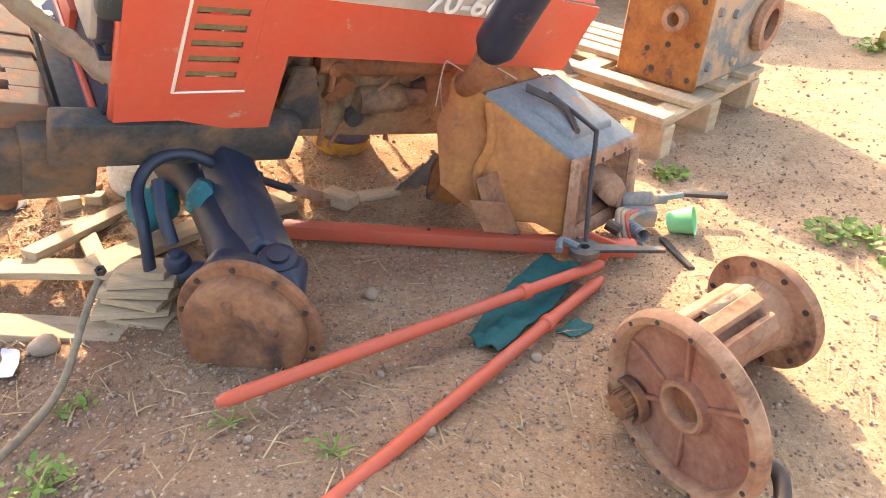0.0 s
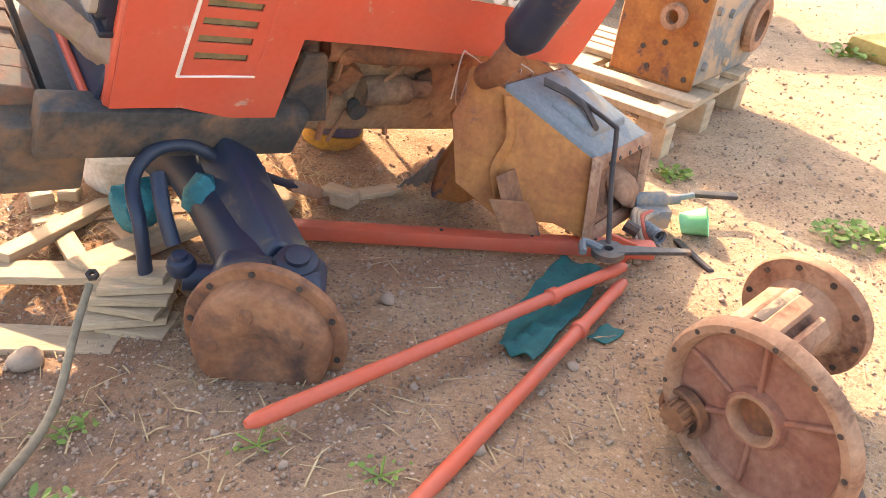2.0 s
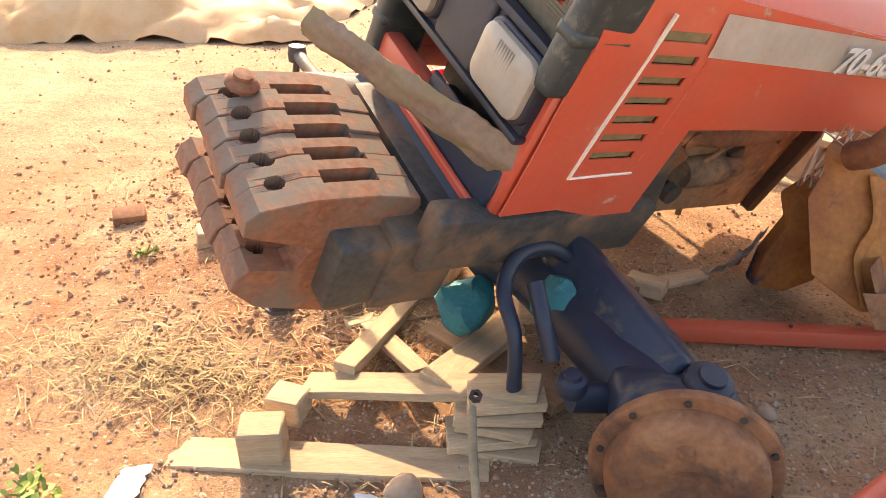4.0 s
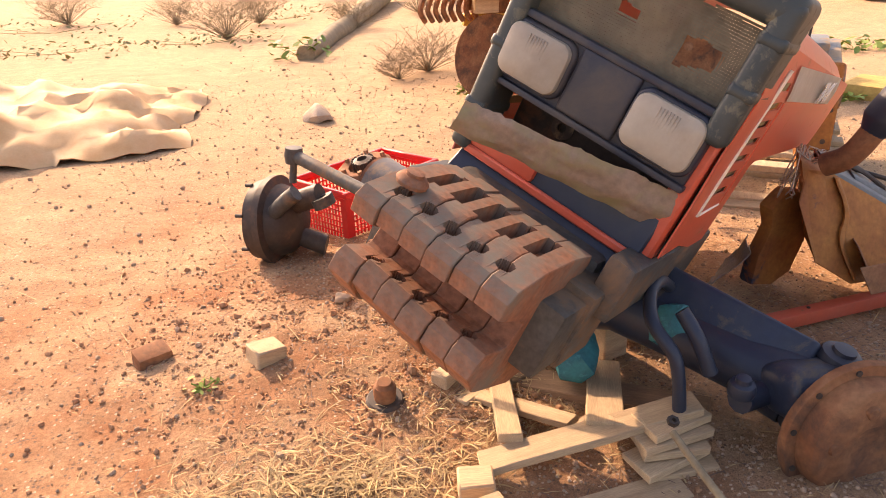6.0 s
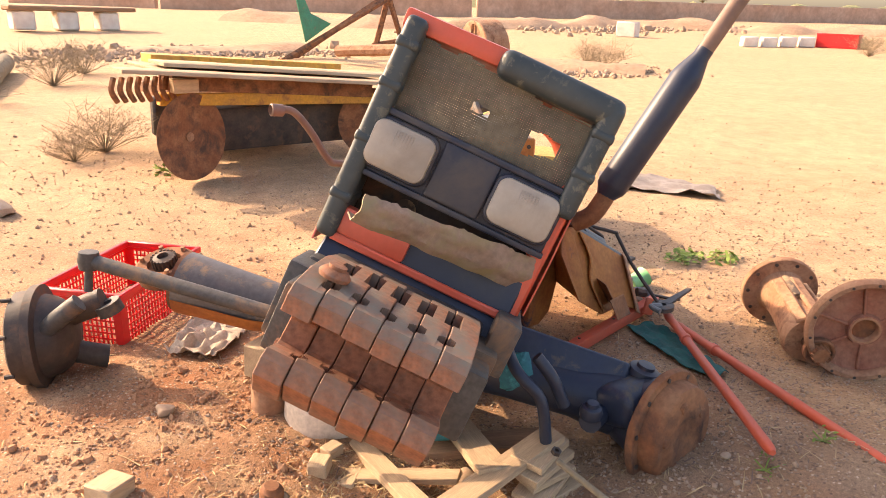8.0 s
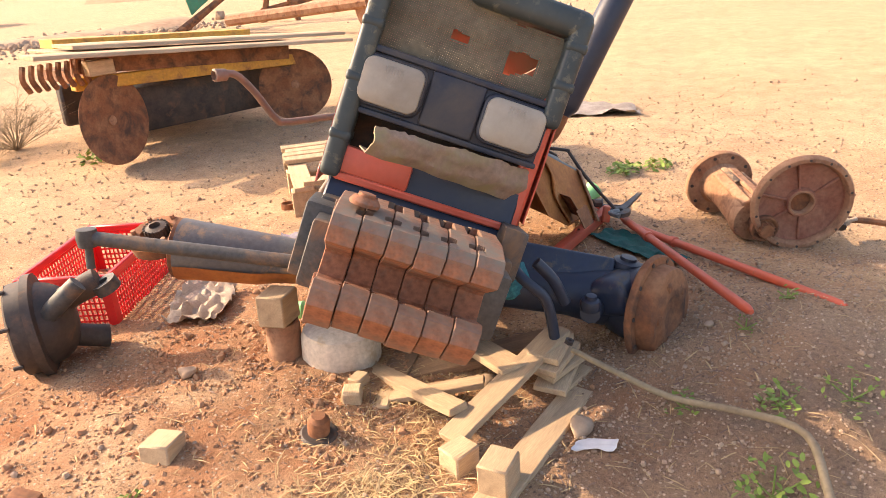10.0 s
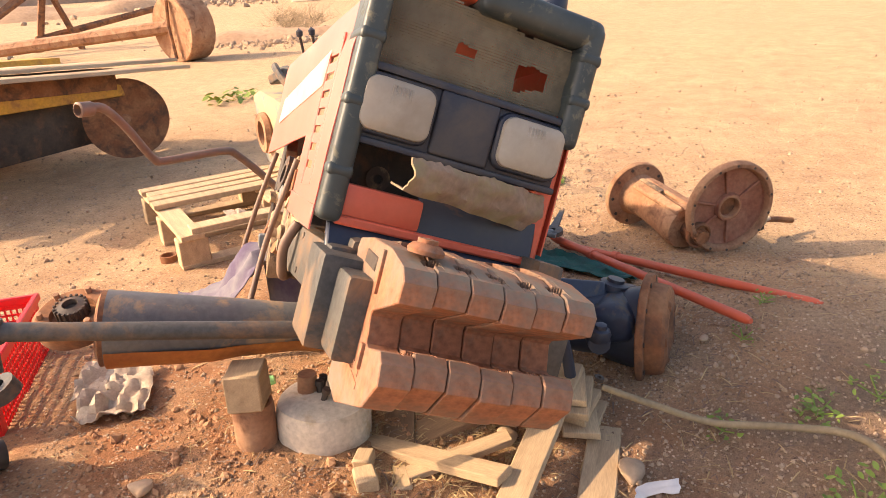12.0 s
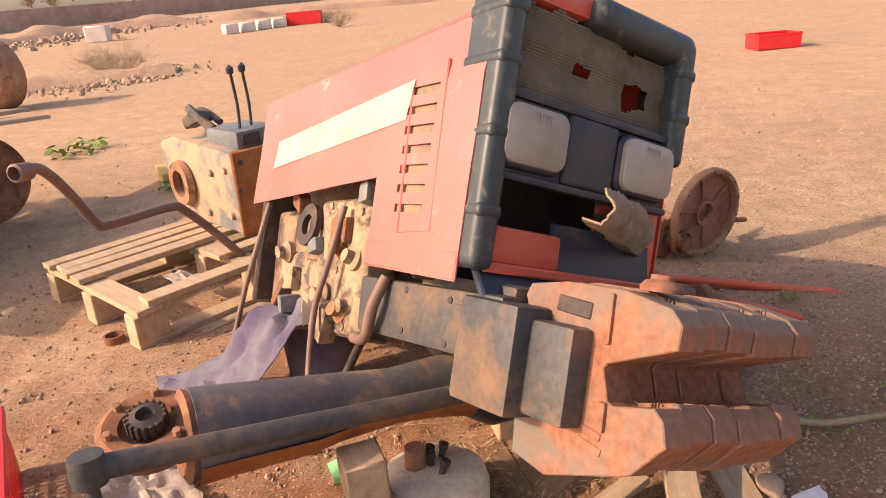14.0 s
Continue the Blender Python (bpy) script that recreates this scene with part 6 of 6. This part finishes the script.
# Added dark box: stands in for the deep shade between the discs.
part("gang_housing", worn(moved(bm_box(1.35, 0.34, 0.36, 0.05, 2), pose(0.02, 0.0, 0.30)), 0.02, 4), m_dark, harrow, "dark box added for the shaded mass between the discs")
part("rust_panel", moved(bm_box(1.75, 0.03, 0.11, 0.004), pose(-0.10, -0.40, 0.655, 0, 4.5, 0)), m_rust, harrow, "rust-brown side sheet")
part("deck_sheet", worn(moved(bm_box(1.9, 0.8, 0.025, 0.006), pose(0.0, 0.02, 0.725, 0, 4.5, 0)), 0.01, 3), m_ply, harrow, "bleached plywood deck")
# Second added box, keeps the space below the deck as dark as shade.
part("axle_box", worn(moved(bm_box(1.5, 0.10, 0.34, 0.02), pose(0.05, 0.75, 0.30)), 0.01, 3), m_dark, harrow, "dark box added for the shade under the deck")
plank((-0.58, 6.02, 0.862), (2.08, 5.92, 0.665), 0.30, 0.026, m_ply, "bleached plywood sheet lying on the harrow", "boards on the harrow", seed=41)
plank((-0.15, 6.45, 0.87), (2.25, 6.25, 0.70), 0.44, 0.026, m_ply, "warped bleached plywood sheet lying on the harrow", "boards on the harrow", seed=42)
plank((0.0, 7.05, 0.86), (1.75, 6.95, 0.75), 0.3, 0.07, m_yellow, "orange-stained timber on the harrow", "boards on the harrow", seed=43)
block((-0.10, 6.06, 0.735), (0.18, 0.10, 0.10), -3, m_wood, "pale timber block on the harrow frame", 0, 0, 20)

plough = thing("green_plough", "old green plough frame with rusty beams", "plough", pose(7.7, 14.6, ground_z(7.7, 14.6) - 0.25))
part("share", worn(moved(bm_prism([(0, 0), (0.7, 0.25), (0.25, 0.55), (0.1, 1.0), (-0.05, 0.95)], 0.05, 0.01), pose(-1.6, 0, 0.6, 0, -10, 0)), 0.02), m_greenpaint, plough)
for a, b in (((-2.2, 0, 0.2), (0.6, 0, 1.55)), ((-1.9, 0.2, 0.2), (0.6, 0.1, 1.6)), ((0.6, 0, 1.6), (0.3, 0.3, 0.0)), ((0.6, 0, 1.6), (1.1, -0.2, 0.0)), ((0.3, 0.2, 0.5), (2.9, -0.5, 0.9))):
    part("beam", bm_tube([a, b], 0.07, 6, smooth=False), m_rust, plough)
roller = thing("land_roller", "rust-brown flat steel wheel on a shaft", "roller", pose(6.95, 10.2, ground_z(6.95, 10.2) + 0.50, 0, 0, 20))
part("drum_wheel", moved(bm_lathe([(0, -0.12), (0.5, -0.14), (0.52, -0.12), (0.52, 0.30), (0.5, 0.32), (0, 0.30)], 24), axis_pose((0, 0, 0), (0.83, -0.55, 0.05))), m_rust_dust, roller)
part("shaft", bm_tube([(0, 0, 0.05), (0.3, 3.3, -0.2)], 0.11, 8, smooth=False), m_rust_dust, roller)
for z in (0.45, -0.45):
    part("strut", bm_tube([(-0.16, 0.10, 0.05), (-0.20, 0.05, z)], 0.028, 6, smooth=False), m_rust, roller)

# tarp, log, bench, crates, foam
def tarp():
    bm = bmesh.new()
    rows = []
    for i in range(34):
        row = []
        for j in range(26):
            u, v = i / 33, j / 25
            x, y = lerp(-4.9, -2.3, u), lerp(5.0, 6.9, v) + 0.45 * u
            edge = min(u * 6, (1 - u) * 5, v * 5, (1 - v) * 5, 1.0)
            h = 0.34 * max(edge, 0) ** 0.6 * (0.55 + 0.6 * abs(noise.noise(Vector((u * 4, v * 3, 2))))) * (1 - 0.75 * max(0.0, u - 0.6) / 0.4)
            q = Vector((u * 11, v * 9, 4))
            row.append(bm.verts.new((x + 0.12 * noise.noise(q * 0.5), y + 0.12 * noise.noise(q * 0.5 + Vector((9, 9, 9))), ground_z(x, y) + 0.01 + h + 0.09 * noise.noise(q) + 0.05 * noise.noise(q * 2.3))))
        rows.append(row)
    for a, b in zip(rows, rows[1:]):
        for j in range(25):
            bm.faces.new((a[j], b[j], b[j + 1], a[j + 1]))
    bmesh.ops.recalc_face_normals(bm, faces=list(bm.faces))
    bmesh.ops.solidify(bm, geom=list(bm.faces), thickness=0.006)
    return bm


single("tarpaulin", tarp(), m_tarp, "peach-coloured woven tarp heaped on the ground", "tarp")
single("log", worn(bm_tube([(-1.37, 8.6, 0.09), (-0.6, 11.2, 0.14), (0.45, 14.7, 0.24)], 0.10, 12, 0.15), 0.02, 3), m_shrub, "long grey log lying on the sand", "log")
bench = thing("stone_bench", "low bench of slabs on white blocks", "bench", pose(4.5, 25.4, ground_z(4.5, 25.4), 0, 0, 3))
part("slab", worn(moved(bm_box(3.6, 0.8, 0.14, 0.03), Matrix.Translation((0, 0, 0.62))), 0.03), m_wood_dark, bench)
for x in (-1.4, -0.2, 1.0):
    part("leg", moved(bm_box(0.6, 0.6, 0.55, 0.05), Matrix.Translation((x, 0, 0.275))), m_farwhite, bench)
crate(pose(8.3, -0.95, ground_z(8.3, -0.95), 0, 0, 100), 0.60, 0.40, 0.19, "red plastic crate standing alone far off", False)
crate(pose(25.3, 11.0, ground_z(25.3, 11.0), 0, 0, 100), 1.3, 0.7, 0.45, "red plastic crate beside pale blocks far off", False)
for k in range(4):
    single("concrete_block", bm_box(0.42, 0.52, 0.36, 0.04), m_farwhite, "pale concrete block far off on the sand", "block", pose(24.6 - 0.6 * k, 11.8 + 0.4 * k, ground_z(24.6 - 0.6 * k, 11.8 + 0.4 * k) + 0.17, 0, 0, 30 + 5 * k), "far blocks")
single("concrete_block", bm_box(0.6, 0.8, 0.6, 0.04), m_farwhite, "pale concrete block far off on the sand", "block", pose(23.4, 18.4, ground_z(23.4, 18.4) + 0.28, 0, 0, 15), "far blocks")
single("foam_slab", worn(joined([bm_box(0.66, 0.48, 0.11, 0.03, 2)]), 0.03, 7), m_sponge, "yellow crumbling foam slab on the sand", "foam", pose(2.74, 5.06, ground_z(2.74, 5.06) + 0.05, 0, 0, -55))
single("dark_cloth", cloth_sheet([(2.35, 4.15), (2.6, 3.8), (2.78, 3.35)], [(2.75, 4.42), (3.0, 4.1), (3.12, 3.6)], 18, 0.06, 6.0, 9), m_greyrag, "heap of dirty grey cloth on the sand", "cloth")
single("white_stone", worn(bm_lathe([(0, 0), (0.10, 0), (0.11, 0.05), (0.06, 0.10), (0, 0.12)], 14), 0.05, 8), m_rag, "pale stone on the sand", "stone", pose(-1.41, 5.95, 0))
single("plastic_scrap", cloth_sheet([(-1.04, 1.81), (-1.01, 1.77), (-0.985, 1.71)], [(-1.00, 1.825), (-0.97, 1.79), (-0.94, 1.72)], 9, 0.012, 3.0, 30, 0.002, 0.004), m_plastic_white, "crumpled white plastic scrap on the sand", "plastic scrap")
single("plastic_scrap", cloth_sheet([(-1.56, 1.78), (-1.53, 1.80), (-1.50, 1.81)], [(-1.55, 1.68), (-1.52, 1.69), (-1.49, 1.70)], 9, 0.01, 5.0, 30, 0.002, 0.004), m_plastic_white, "flat white plastic scrap on the sand", "plastic scrap")
for k, (x, y, s) in enumerate(((-0.935, 1.835, 0.032), (0.88, 3.44, 0.03), (-0.122, 2.18, 0.022), (0.365, 1.99, 0.014), (-0.297, 1.70, 0.016), (-0.9, 2.2, 0.03), (-0.72, 2.2, 0.035), (-1.5, 3.0, 0.03))):
    bm = bmesh.new()
    bmesh.ops.create_icosphere(bm, subdivisions=2, radius=s)
    bmesh.ops.scale(bm, vec=(1.2, 1, 0.75), verts=bm.verts)
    single("stone", worn(bm, s * 0.5, 0.6 / s, k), m_stone, "small pale brown stone on the sand", "stone", pose(x, y, ground_z(x, y) + s * 0.4, 0, 0, 40 * k), "loose stones")


# ---- plants and litter ----
def leaf_mesh(name, center, spread, n, size, height, seed, mat, label):
    rnd = random.Random(seed)
    bm = bmesh.new()
    for k in range(n):
        a, r = rnd.uniform(0, 2 * math.pi), spread * math.sqrt(rnd.random())
        x, y = center[0] + r * math.cos(a) * 1.4, center[1] + r * math.sin(a)
        z = ground_z(x, y) + rnd.uniform(0.005, height)
        s = size * rnd.uniform(0.6, 1.3)
        m = pose(x, y, z, rnd.uniform(-40, 40), rnd.uniform(-40, 40), rnd.uniform(0, 360))
        pts = [(-1, 0, 0), (-0.4, 0.45, 0.1), (0.4, 0.4, 0.1), (1, 0, 0), (0.4, -0.4, 0.1), (-0.4, -0.45, 0.1)]
        bm.faces.new([bm.verts.new(m @ (Vector(p) * s)) for p in pts])
    t = thing(name, label, "weed", group="weeds")
    part("foliage", bm, mat, t)
    for q in (0.3, 1.5, 2.9, 4.1, 5.4):
        part("stalk", bm_tube([(center[0], center[1], ground_z(*center)), (center[0] + spread * math.cos(q) * 0.9, center[1] + spread * math.sin(q) * 0.7, ground_z(*center) + height * 0.6)], 0.0025, 4, smooth=False), mat, t)
    return t


for k, (x, y, sp, n, s, h) in enumerate(((1.42, 2.84, 0.10, 110, 0.019, 0.04), (1.59, 2.70, 0.08, 80, 0.019, 0.04), (0.86, 3.17, 0.05, 45, 0.018, 0.035), (-0.62, 1.38, 0.06, 50, 0.012, 0.05), (-0.52, 1.22, 0.08, 40, 0.010, 0.05), (-0.05, 1.52, 0.05, 16, 0.008, 0.03),
                                         (-0.72, 1.62, 0.05, 30, 0.010, 0.03), (-1.70, 1.68, 0.05, 60, 0.012, 0.05), (-0.30, 1.58, 0.05, 14, 0.008, 0.03), (-0.95, 1.30, 0.09, 80, 0.014, 0.06), (3.9, 6.9, 0.25, 60, 0.05, 0.1), (-1.42, 8.75, 0.25, 60, 0.05, 0.2), (-0.10, 6.4, 0.12, 50, 0.03, 0.1), (2.3, 5.1, 0.12, 50, 0.03, 0.06), (-1.95, 2.60, 0.04, 20, 0.012, 0.03))):
    leaf_mesh("weed", (x, y), sp, n, s, h, 100 + k, m_leaf, "low green weed growing in the sand")


for k, (x, y, sp, n, h) in enumerate(((-2.6, 10.6, 0.8, 150, 0.14), (-4.4, 10.6, 0.9, 150, 0.14), (-1.6, 13.0, 0.9, 150, 0.16), (-5.0, 13.0, 1.0, 150, 0.16))):
    leaf_mesh("scrub_patch", (x, y), sp, n, 0.034, h, 160 + k, m_far_leaf, "low dusty green scrub spreading on the sand")


def blades(name, areas, mat, label, category, kind="stuff", flat=0.2, r=0.0013):
    rnd = random.Random(7)
    verts, faces = [], []
    for cx, cy, sx, sy, n, ln, up in areas:
        for _ in range(n):
            x, y = rnd.gauss(cx, sx), rnd.gauss(cy, sy)
            a, l = rnd.uniform(0, 2 * math.pi), ln * rnd.uniform(0.4, 1.3)
            z = ground_z(x, y) + 0.006
            d = Vector((math.cos(a), math.sin(a), 0))
            s = Vector((-d.y, d.x, 0)) * (r * rnd.uniform(0.7, 1.6))
            p0, rise = Vector((x, y, z)), up * rnd.random()
            p1, p2 = p0 + d * l * 0.5 + Vector((0, 0, rise * l * 0.6 + 0.002)), p0 + d * l + Vector((0, 0, rise * l))
            i = len(verts)
            verts += [p0 - s, p0 + s, p1 + s + Vector((0, 0, 0.001)), p1 - s, p2]
            faces += [(i, i + 1, i + 2, i + 3), (i + 3, i + 2, i + 4)]
    me = bpy.data.meshes.new(name)
    me.from_pydata(verts, [], faces)
    me.materials.append(mat)
    return tagged(new(name, me), label, category, kind=kind)


blades("dry_grass", ((-1.65, 2.10, 0.20, 0.08, 1100, 0.07, 0.4), (-1.45, 2.30, 0.3, 0.15, 420, 0.05, 0.15), (-1.0, 2.35, 0.2, 0.15, 350, 0.05, 0.15), (-1.3, 2.8, 0.5, 0.4, 260, 0.045, 0.1), (-0.4, 2.7, 0.25, 0.12, 400, 0.07, 0.2), (-0.8, 1.5, 0.5, 0.3, 260, 0.08, 0.1),
                        (0.3, 1.9, 0.7, 0.6, 220, 0.08, 0.06), (1.5, 3.2, 0.7, 0.7, 300, 0.12, 0.08), (0.5, 4.5, 2.5, 1.5, 500, 0.12, 0.1)), m_straw, "scattered dry straw and dead grass", "dry grass")


blades("twig_litter", ((0.3, 2.0, 0.8, 0.5, 260, 0.06, 0.06), (-0.6, 1.55, 0.5, 0.3, 240, 0.06, 0.08), (-1.4, 2.5, 0.5, 0.4, 220, 0.06, 0.1), (1.6, 3.0, 0.8, 0.7, 200, 0.09, 0.06), (-0.6, 5.6, 1.5, 1.2, 220, 0.12, 0.06)), m_pipe_brown, "dark dry twigs strewn on the sand", "twigs")


def pebbles(name, areas, mat, label):
    rnd = random.Random(11)
    verts, faces = [], []
    ico = bmesh.new()
    bmesh.ops.create_icosphere(ico, subdivisions=1, radius=1)
    base_v, base_f = [v.co.copy() for v in ico.verts], [[v.index for v in f.verts] for f in ico.faces]
    ico.free()
    for cx, cy, sx, sy, n, s in areas:
        for _ in range(n):
            x, y = rnd.gauss(cx, sx), rnd.gauss(cy, sy)
            k = s * math.exp(rnd.gauss(0, 0.38))
            m = pose(x, y, ground_z(x, y) + k * 0.3, rnd.uniform(0, 360), rnd.uniform(0, 40), rnd.uniform(0, 360))
            i = len(verts)
            verts += [m @ (v * k * rnd.uniform(0.7, 1.25)) for v in base_v]
            faces += [[i + q for q in f] for f in base_f]
    me = bpy.data.meshes.new(name)
    me.from_pydata(verts, [], faces)
    me.materials.append(mat)
    return tagged(new(name, me), label, "pebbles", kind="stuff")


pebbles("gravel", ((0.2, 1.9, 0.8, 0.6, 4500, 0.0036), (-0.9, 1.7, 0.6, 0.4, 2600, 0.0036), (-1.3, 2.9, 0.6, 0.5, 4200, 0.0030), (1.5, 3.0, 0.9, 0.8, 900, 0.006), (0.5, 5.0, 2.5, 1.6, 1400, 0.006), (-0.6, 6.0, 1.6, 1.6, 2200, 0.0055), (3.5, 1.0, 1.6, 1.5, 700, 0.006)), m_stone, "scattered small stones and grit")
pebbles("soil_clods", ((-1.65, 2.75, 0.38, 0.35, 1700, 0.0042), (-1.35, 3.05, 0.35, 0.22, 900, 0.005), (-1.2, 2.45, 0.30, 0.2, 500, 0.005), (-1.5, 2.9, 0.45, 0.35, 60, 0.009), (-2.1, 3.2, 0.5, 0.5, 500, 0.004)), m_clod, "loose clods of red-brown soil")
pebbles("dark_grit", ((0.2, 1.9, 0.8, 0.6, 2200, 0.0028), (-0.7, 1.5, 0.6, 0.35, 2000, 0.0030), (1.4, 2.8, 0.8, 0.7, 900, 0.0032), (-0.8, 5.2, 1.6, 1.4, 500, 0.0042), (2.6, 2.6, 1.2, 1.2, 800, 0.004)), m_dark_grit, "dark grit strewn over the sand")
pebbles("rubble_heap", ((4.5, 16.6, 2.0, 0.8, 1600, 0.035), (10.2, 10.5, 0.8, 0.8, 900, 0.03), (30, 23, 5.0, 2.0, 700, 0.09)), m_stone, "low heap of brown rubble far off")


def shrub(center, size, seed):
    rnd = random.Random(seed)
    t = thing("dry_shrub", "leafless grey-brown desert shrub", "shrub", pose(*center, ground_z(*center)), "shrubs")
    bms = []
    for k in range(70):
        a, e = rnd.uniform(0, 2 * math.pi), rnd.uniform(0.3, 1.3)
        l = size * rnd.uniform(0.5, 1.0)
        p1 = Vector((math.cos(a) * math.cos(e), math.sin(a) * math.cos(e), math.sin(e))) * l * 0.5
        p2 = p1 + Vector((math.cos(a + rnd.uniform(-0.8, 0.8)), math.sin(a + rnd.uniform(-0.8, 0.8)), rnd.uniform(0.1, 0.9))) * l * 0.4
        bms.append(bm_tube([(0, 0, 0), p1, p2], 0.0042 * size, 4, 0.001, smooth=False))
        for q in range(6):
            p3 = p1.lerp(p2, rnd.random())
            bms.append(bm_tube([p3, p3 + Vector((rnd.uniform(-1, 1), rnd.uniform(-1, 1), rnd.uniform(0, 1))) * size * 0.26], 0.0025 * size, 3, 0.0008, smooth=False))
    part("branchwork", joined(bms), m_shrub, t)


for k, (x, y, s) in enumerate(((-0.28, 7.45, 0.62), (-0.6, 7.2, 0.35), (-2.3, 10.9, 0.9), (-0.6, 10.9, 0.7), (0.6, 12.5, 0.9), (-1.9, 12.5, 0.8), (1.4, 13.8, 0.8), (2.6, 11.5, 0.6), (10.8, 10.3, 0.9), (21.5, 8.7, 0.9), (11.3, 11.1, 0.7), (25.5, 10.2, 0.8), (-5, 14, 0.9), (-3.2, 13.2, 0.7))):
    shrub((x, y), s, 200 + k)


# ---- far trees, poles, bank ----
def far_tree(x, y, h, seed):
    rnd = random.Random(seed)
    t = thing("desert_tree", "thin dusty tree far behind the wall", "tree", pose(x, y, ground_z(x, y)), "far trees")
    part("trunk", bm_tube([(0, 0, -0.2), (0.1, 0, h * 0.3), (rnd.uniform(-0.3, 0.3), 0.1, h * 0.6)], 0.12, 6, 0.05), m_shrub, t)
    part("limb_spread", joined([bm_tube([(0.05, 0, h * 0.35), (rnd.uniform(-1, 1) * h * 0.25, rnd.uniform(-1, 1) * h * 0.25, h * rnd.uniform(0.6, 0.95))], 0.05, 4, 0.012, smooth=False) for _ in range(16)]), m_shrub, t)
    bm = bmesh.new()
    for _ in range(260):
        c = Vector((rnd.gauss(0, h * 0.16), rnd.gauss(0, h * 0.16), h * rnd.uniform(0.45, 1.0)))
        m = Matrix.Translation(c) @ pose(0, 0, 0, rnd.uniform(0, 180), rnd.uniform(0, 180), 0)
        s = h * 0.035
        bm.faces.new([bm.verts.new(m @ Vector(p)) for p in ((-s, 0, 0), (0, s * 0.6, 0), (s, 0, 0), (0, -s * 0.6, 0))])
    part("crown", bm, m_far_leaf, t)


for k in range(26):
    r = random.Random(300 + k)
    far_tree(20 + 5.2 * k + r.uniform(-2, 2), 120 - 1.1 * k + r.uniform(-8, 8), r.uniform(3.0, 6.5), 400 + k)
for k, (x, y, h) in enumerate(((39.8, 38.8, 4.4), (46.2, 40.5, 5.2), (44.7, 35.9, 4.6))):
    far_tree(x, y, h, 460 + k)
for k, (x, y, h) in enumerate(((26, 108, 5.0), (34, 101, 5.5), (45, 98, 5.0))):
    single("pole", bm_tube([(x, y, ground_z(x, y) - 0.5), (x, y, ground_z(x, y) + h)], 0.08, 6, smooth=False), m_shrub, "thin wooden pole by the far wall", "pole", group="far poles")


def bank(pts, h, w, mat, label, category, name="earth_bank"):
    bm = bmesh.new()
    p = smooth_path([(*q, 0) for q in pts], 30)
    rows = []
    for i, c in enumerate(p):
        d = (p[min(i + 1, len(p) - 1)] - p[max(i - 1, 0)]).normalized()
        nrm = Vector((-d.y, d.x, 0))
        row = []
        for j in range(25):
            u = j / 24 * 2 - 1
            q = c + nrm * u * w
            row.append(bm.verts.new((q.x, q.y, ground_z(q.x, q.y) - 0.25 + (h + 0.25) * (1 - u * u) * (0.7 + 0.5 * noise.noise(q * 0.35)) + (0.16 * noise.noise(q * 1.3) + 0.12 * noise.noise(q * 3.1)) * h * (1 - abs(u)))))
        rows.append(row)
    for a, b in zip(rows, rows[1:]):
        for j in range(24):
            bm.faces.new((a[j], b[j], b[j + 1], a[j + 1]))
    bmesh.ops.recalc_face_normals(bm, faces=list(bm.faces))
    return single(name, bm, mat, label, category, kind="structure")


m_brick_soil = material("heaped_red_soil", (0.43, 0.28, 0.175), (0.35, 0.215, 0.13), 0.95, scale=1.2, fine=9, bump=0.8, bump_dist=0.05)
bank([(14, 34), (20, 26), (31, 24.5), (36, 19), (41, 14), (46, 4)], 0.6, 2.2, m_brick_soil, "low bank of heaped reddish earth far off", "earth bank")
bank([(9.2, 12.0), (10.2, 10.6), (11.0, 9.4)], 0.32, 0.9, m_brick_soil, "low bank of heaped reddish earth far off", "earth bank")
bank([(2.4, 18.5), (4.5, 17.2), (7.5, 17.4)], 0.26, 1.5, m_brick_soil, "low bank of heaped reddish earth far off", "earth bank")
bank([(38, 92), (62, 74), (95, 50), (112, 24)], 1.6, 6.0, m_far_leaf, "long low strip of green crop far off", "crop field", "crop_field")
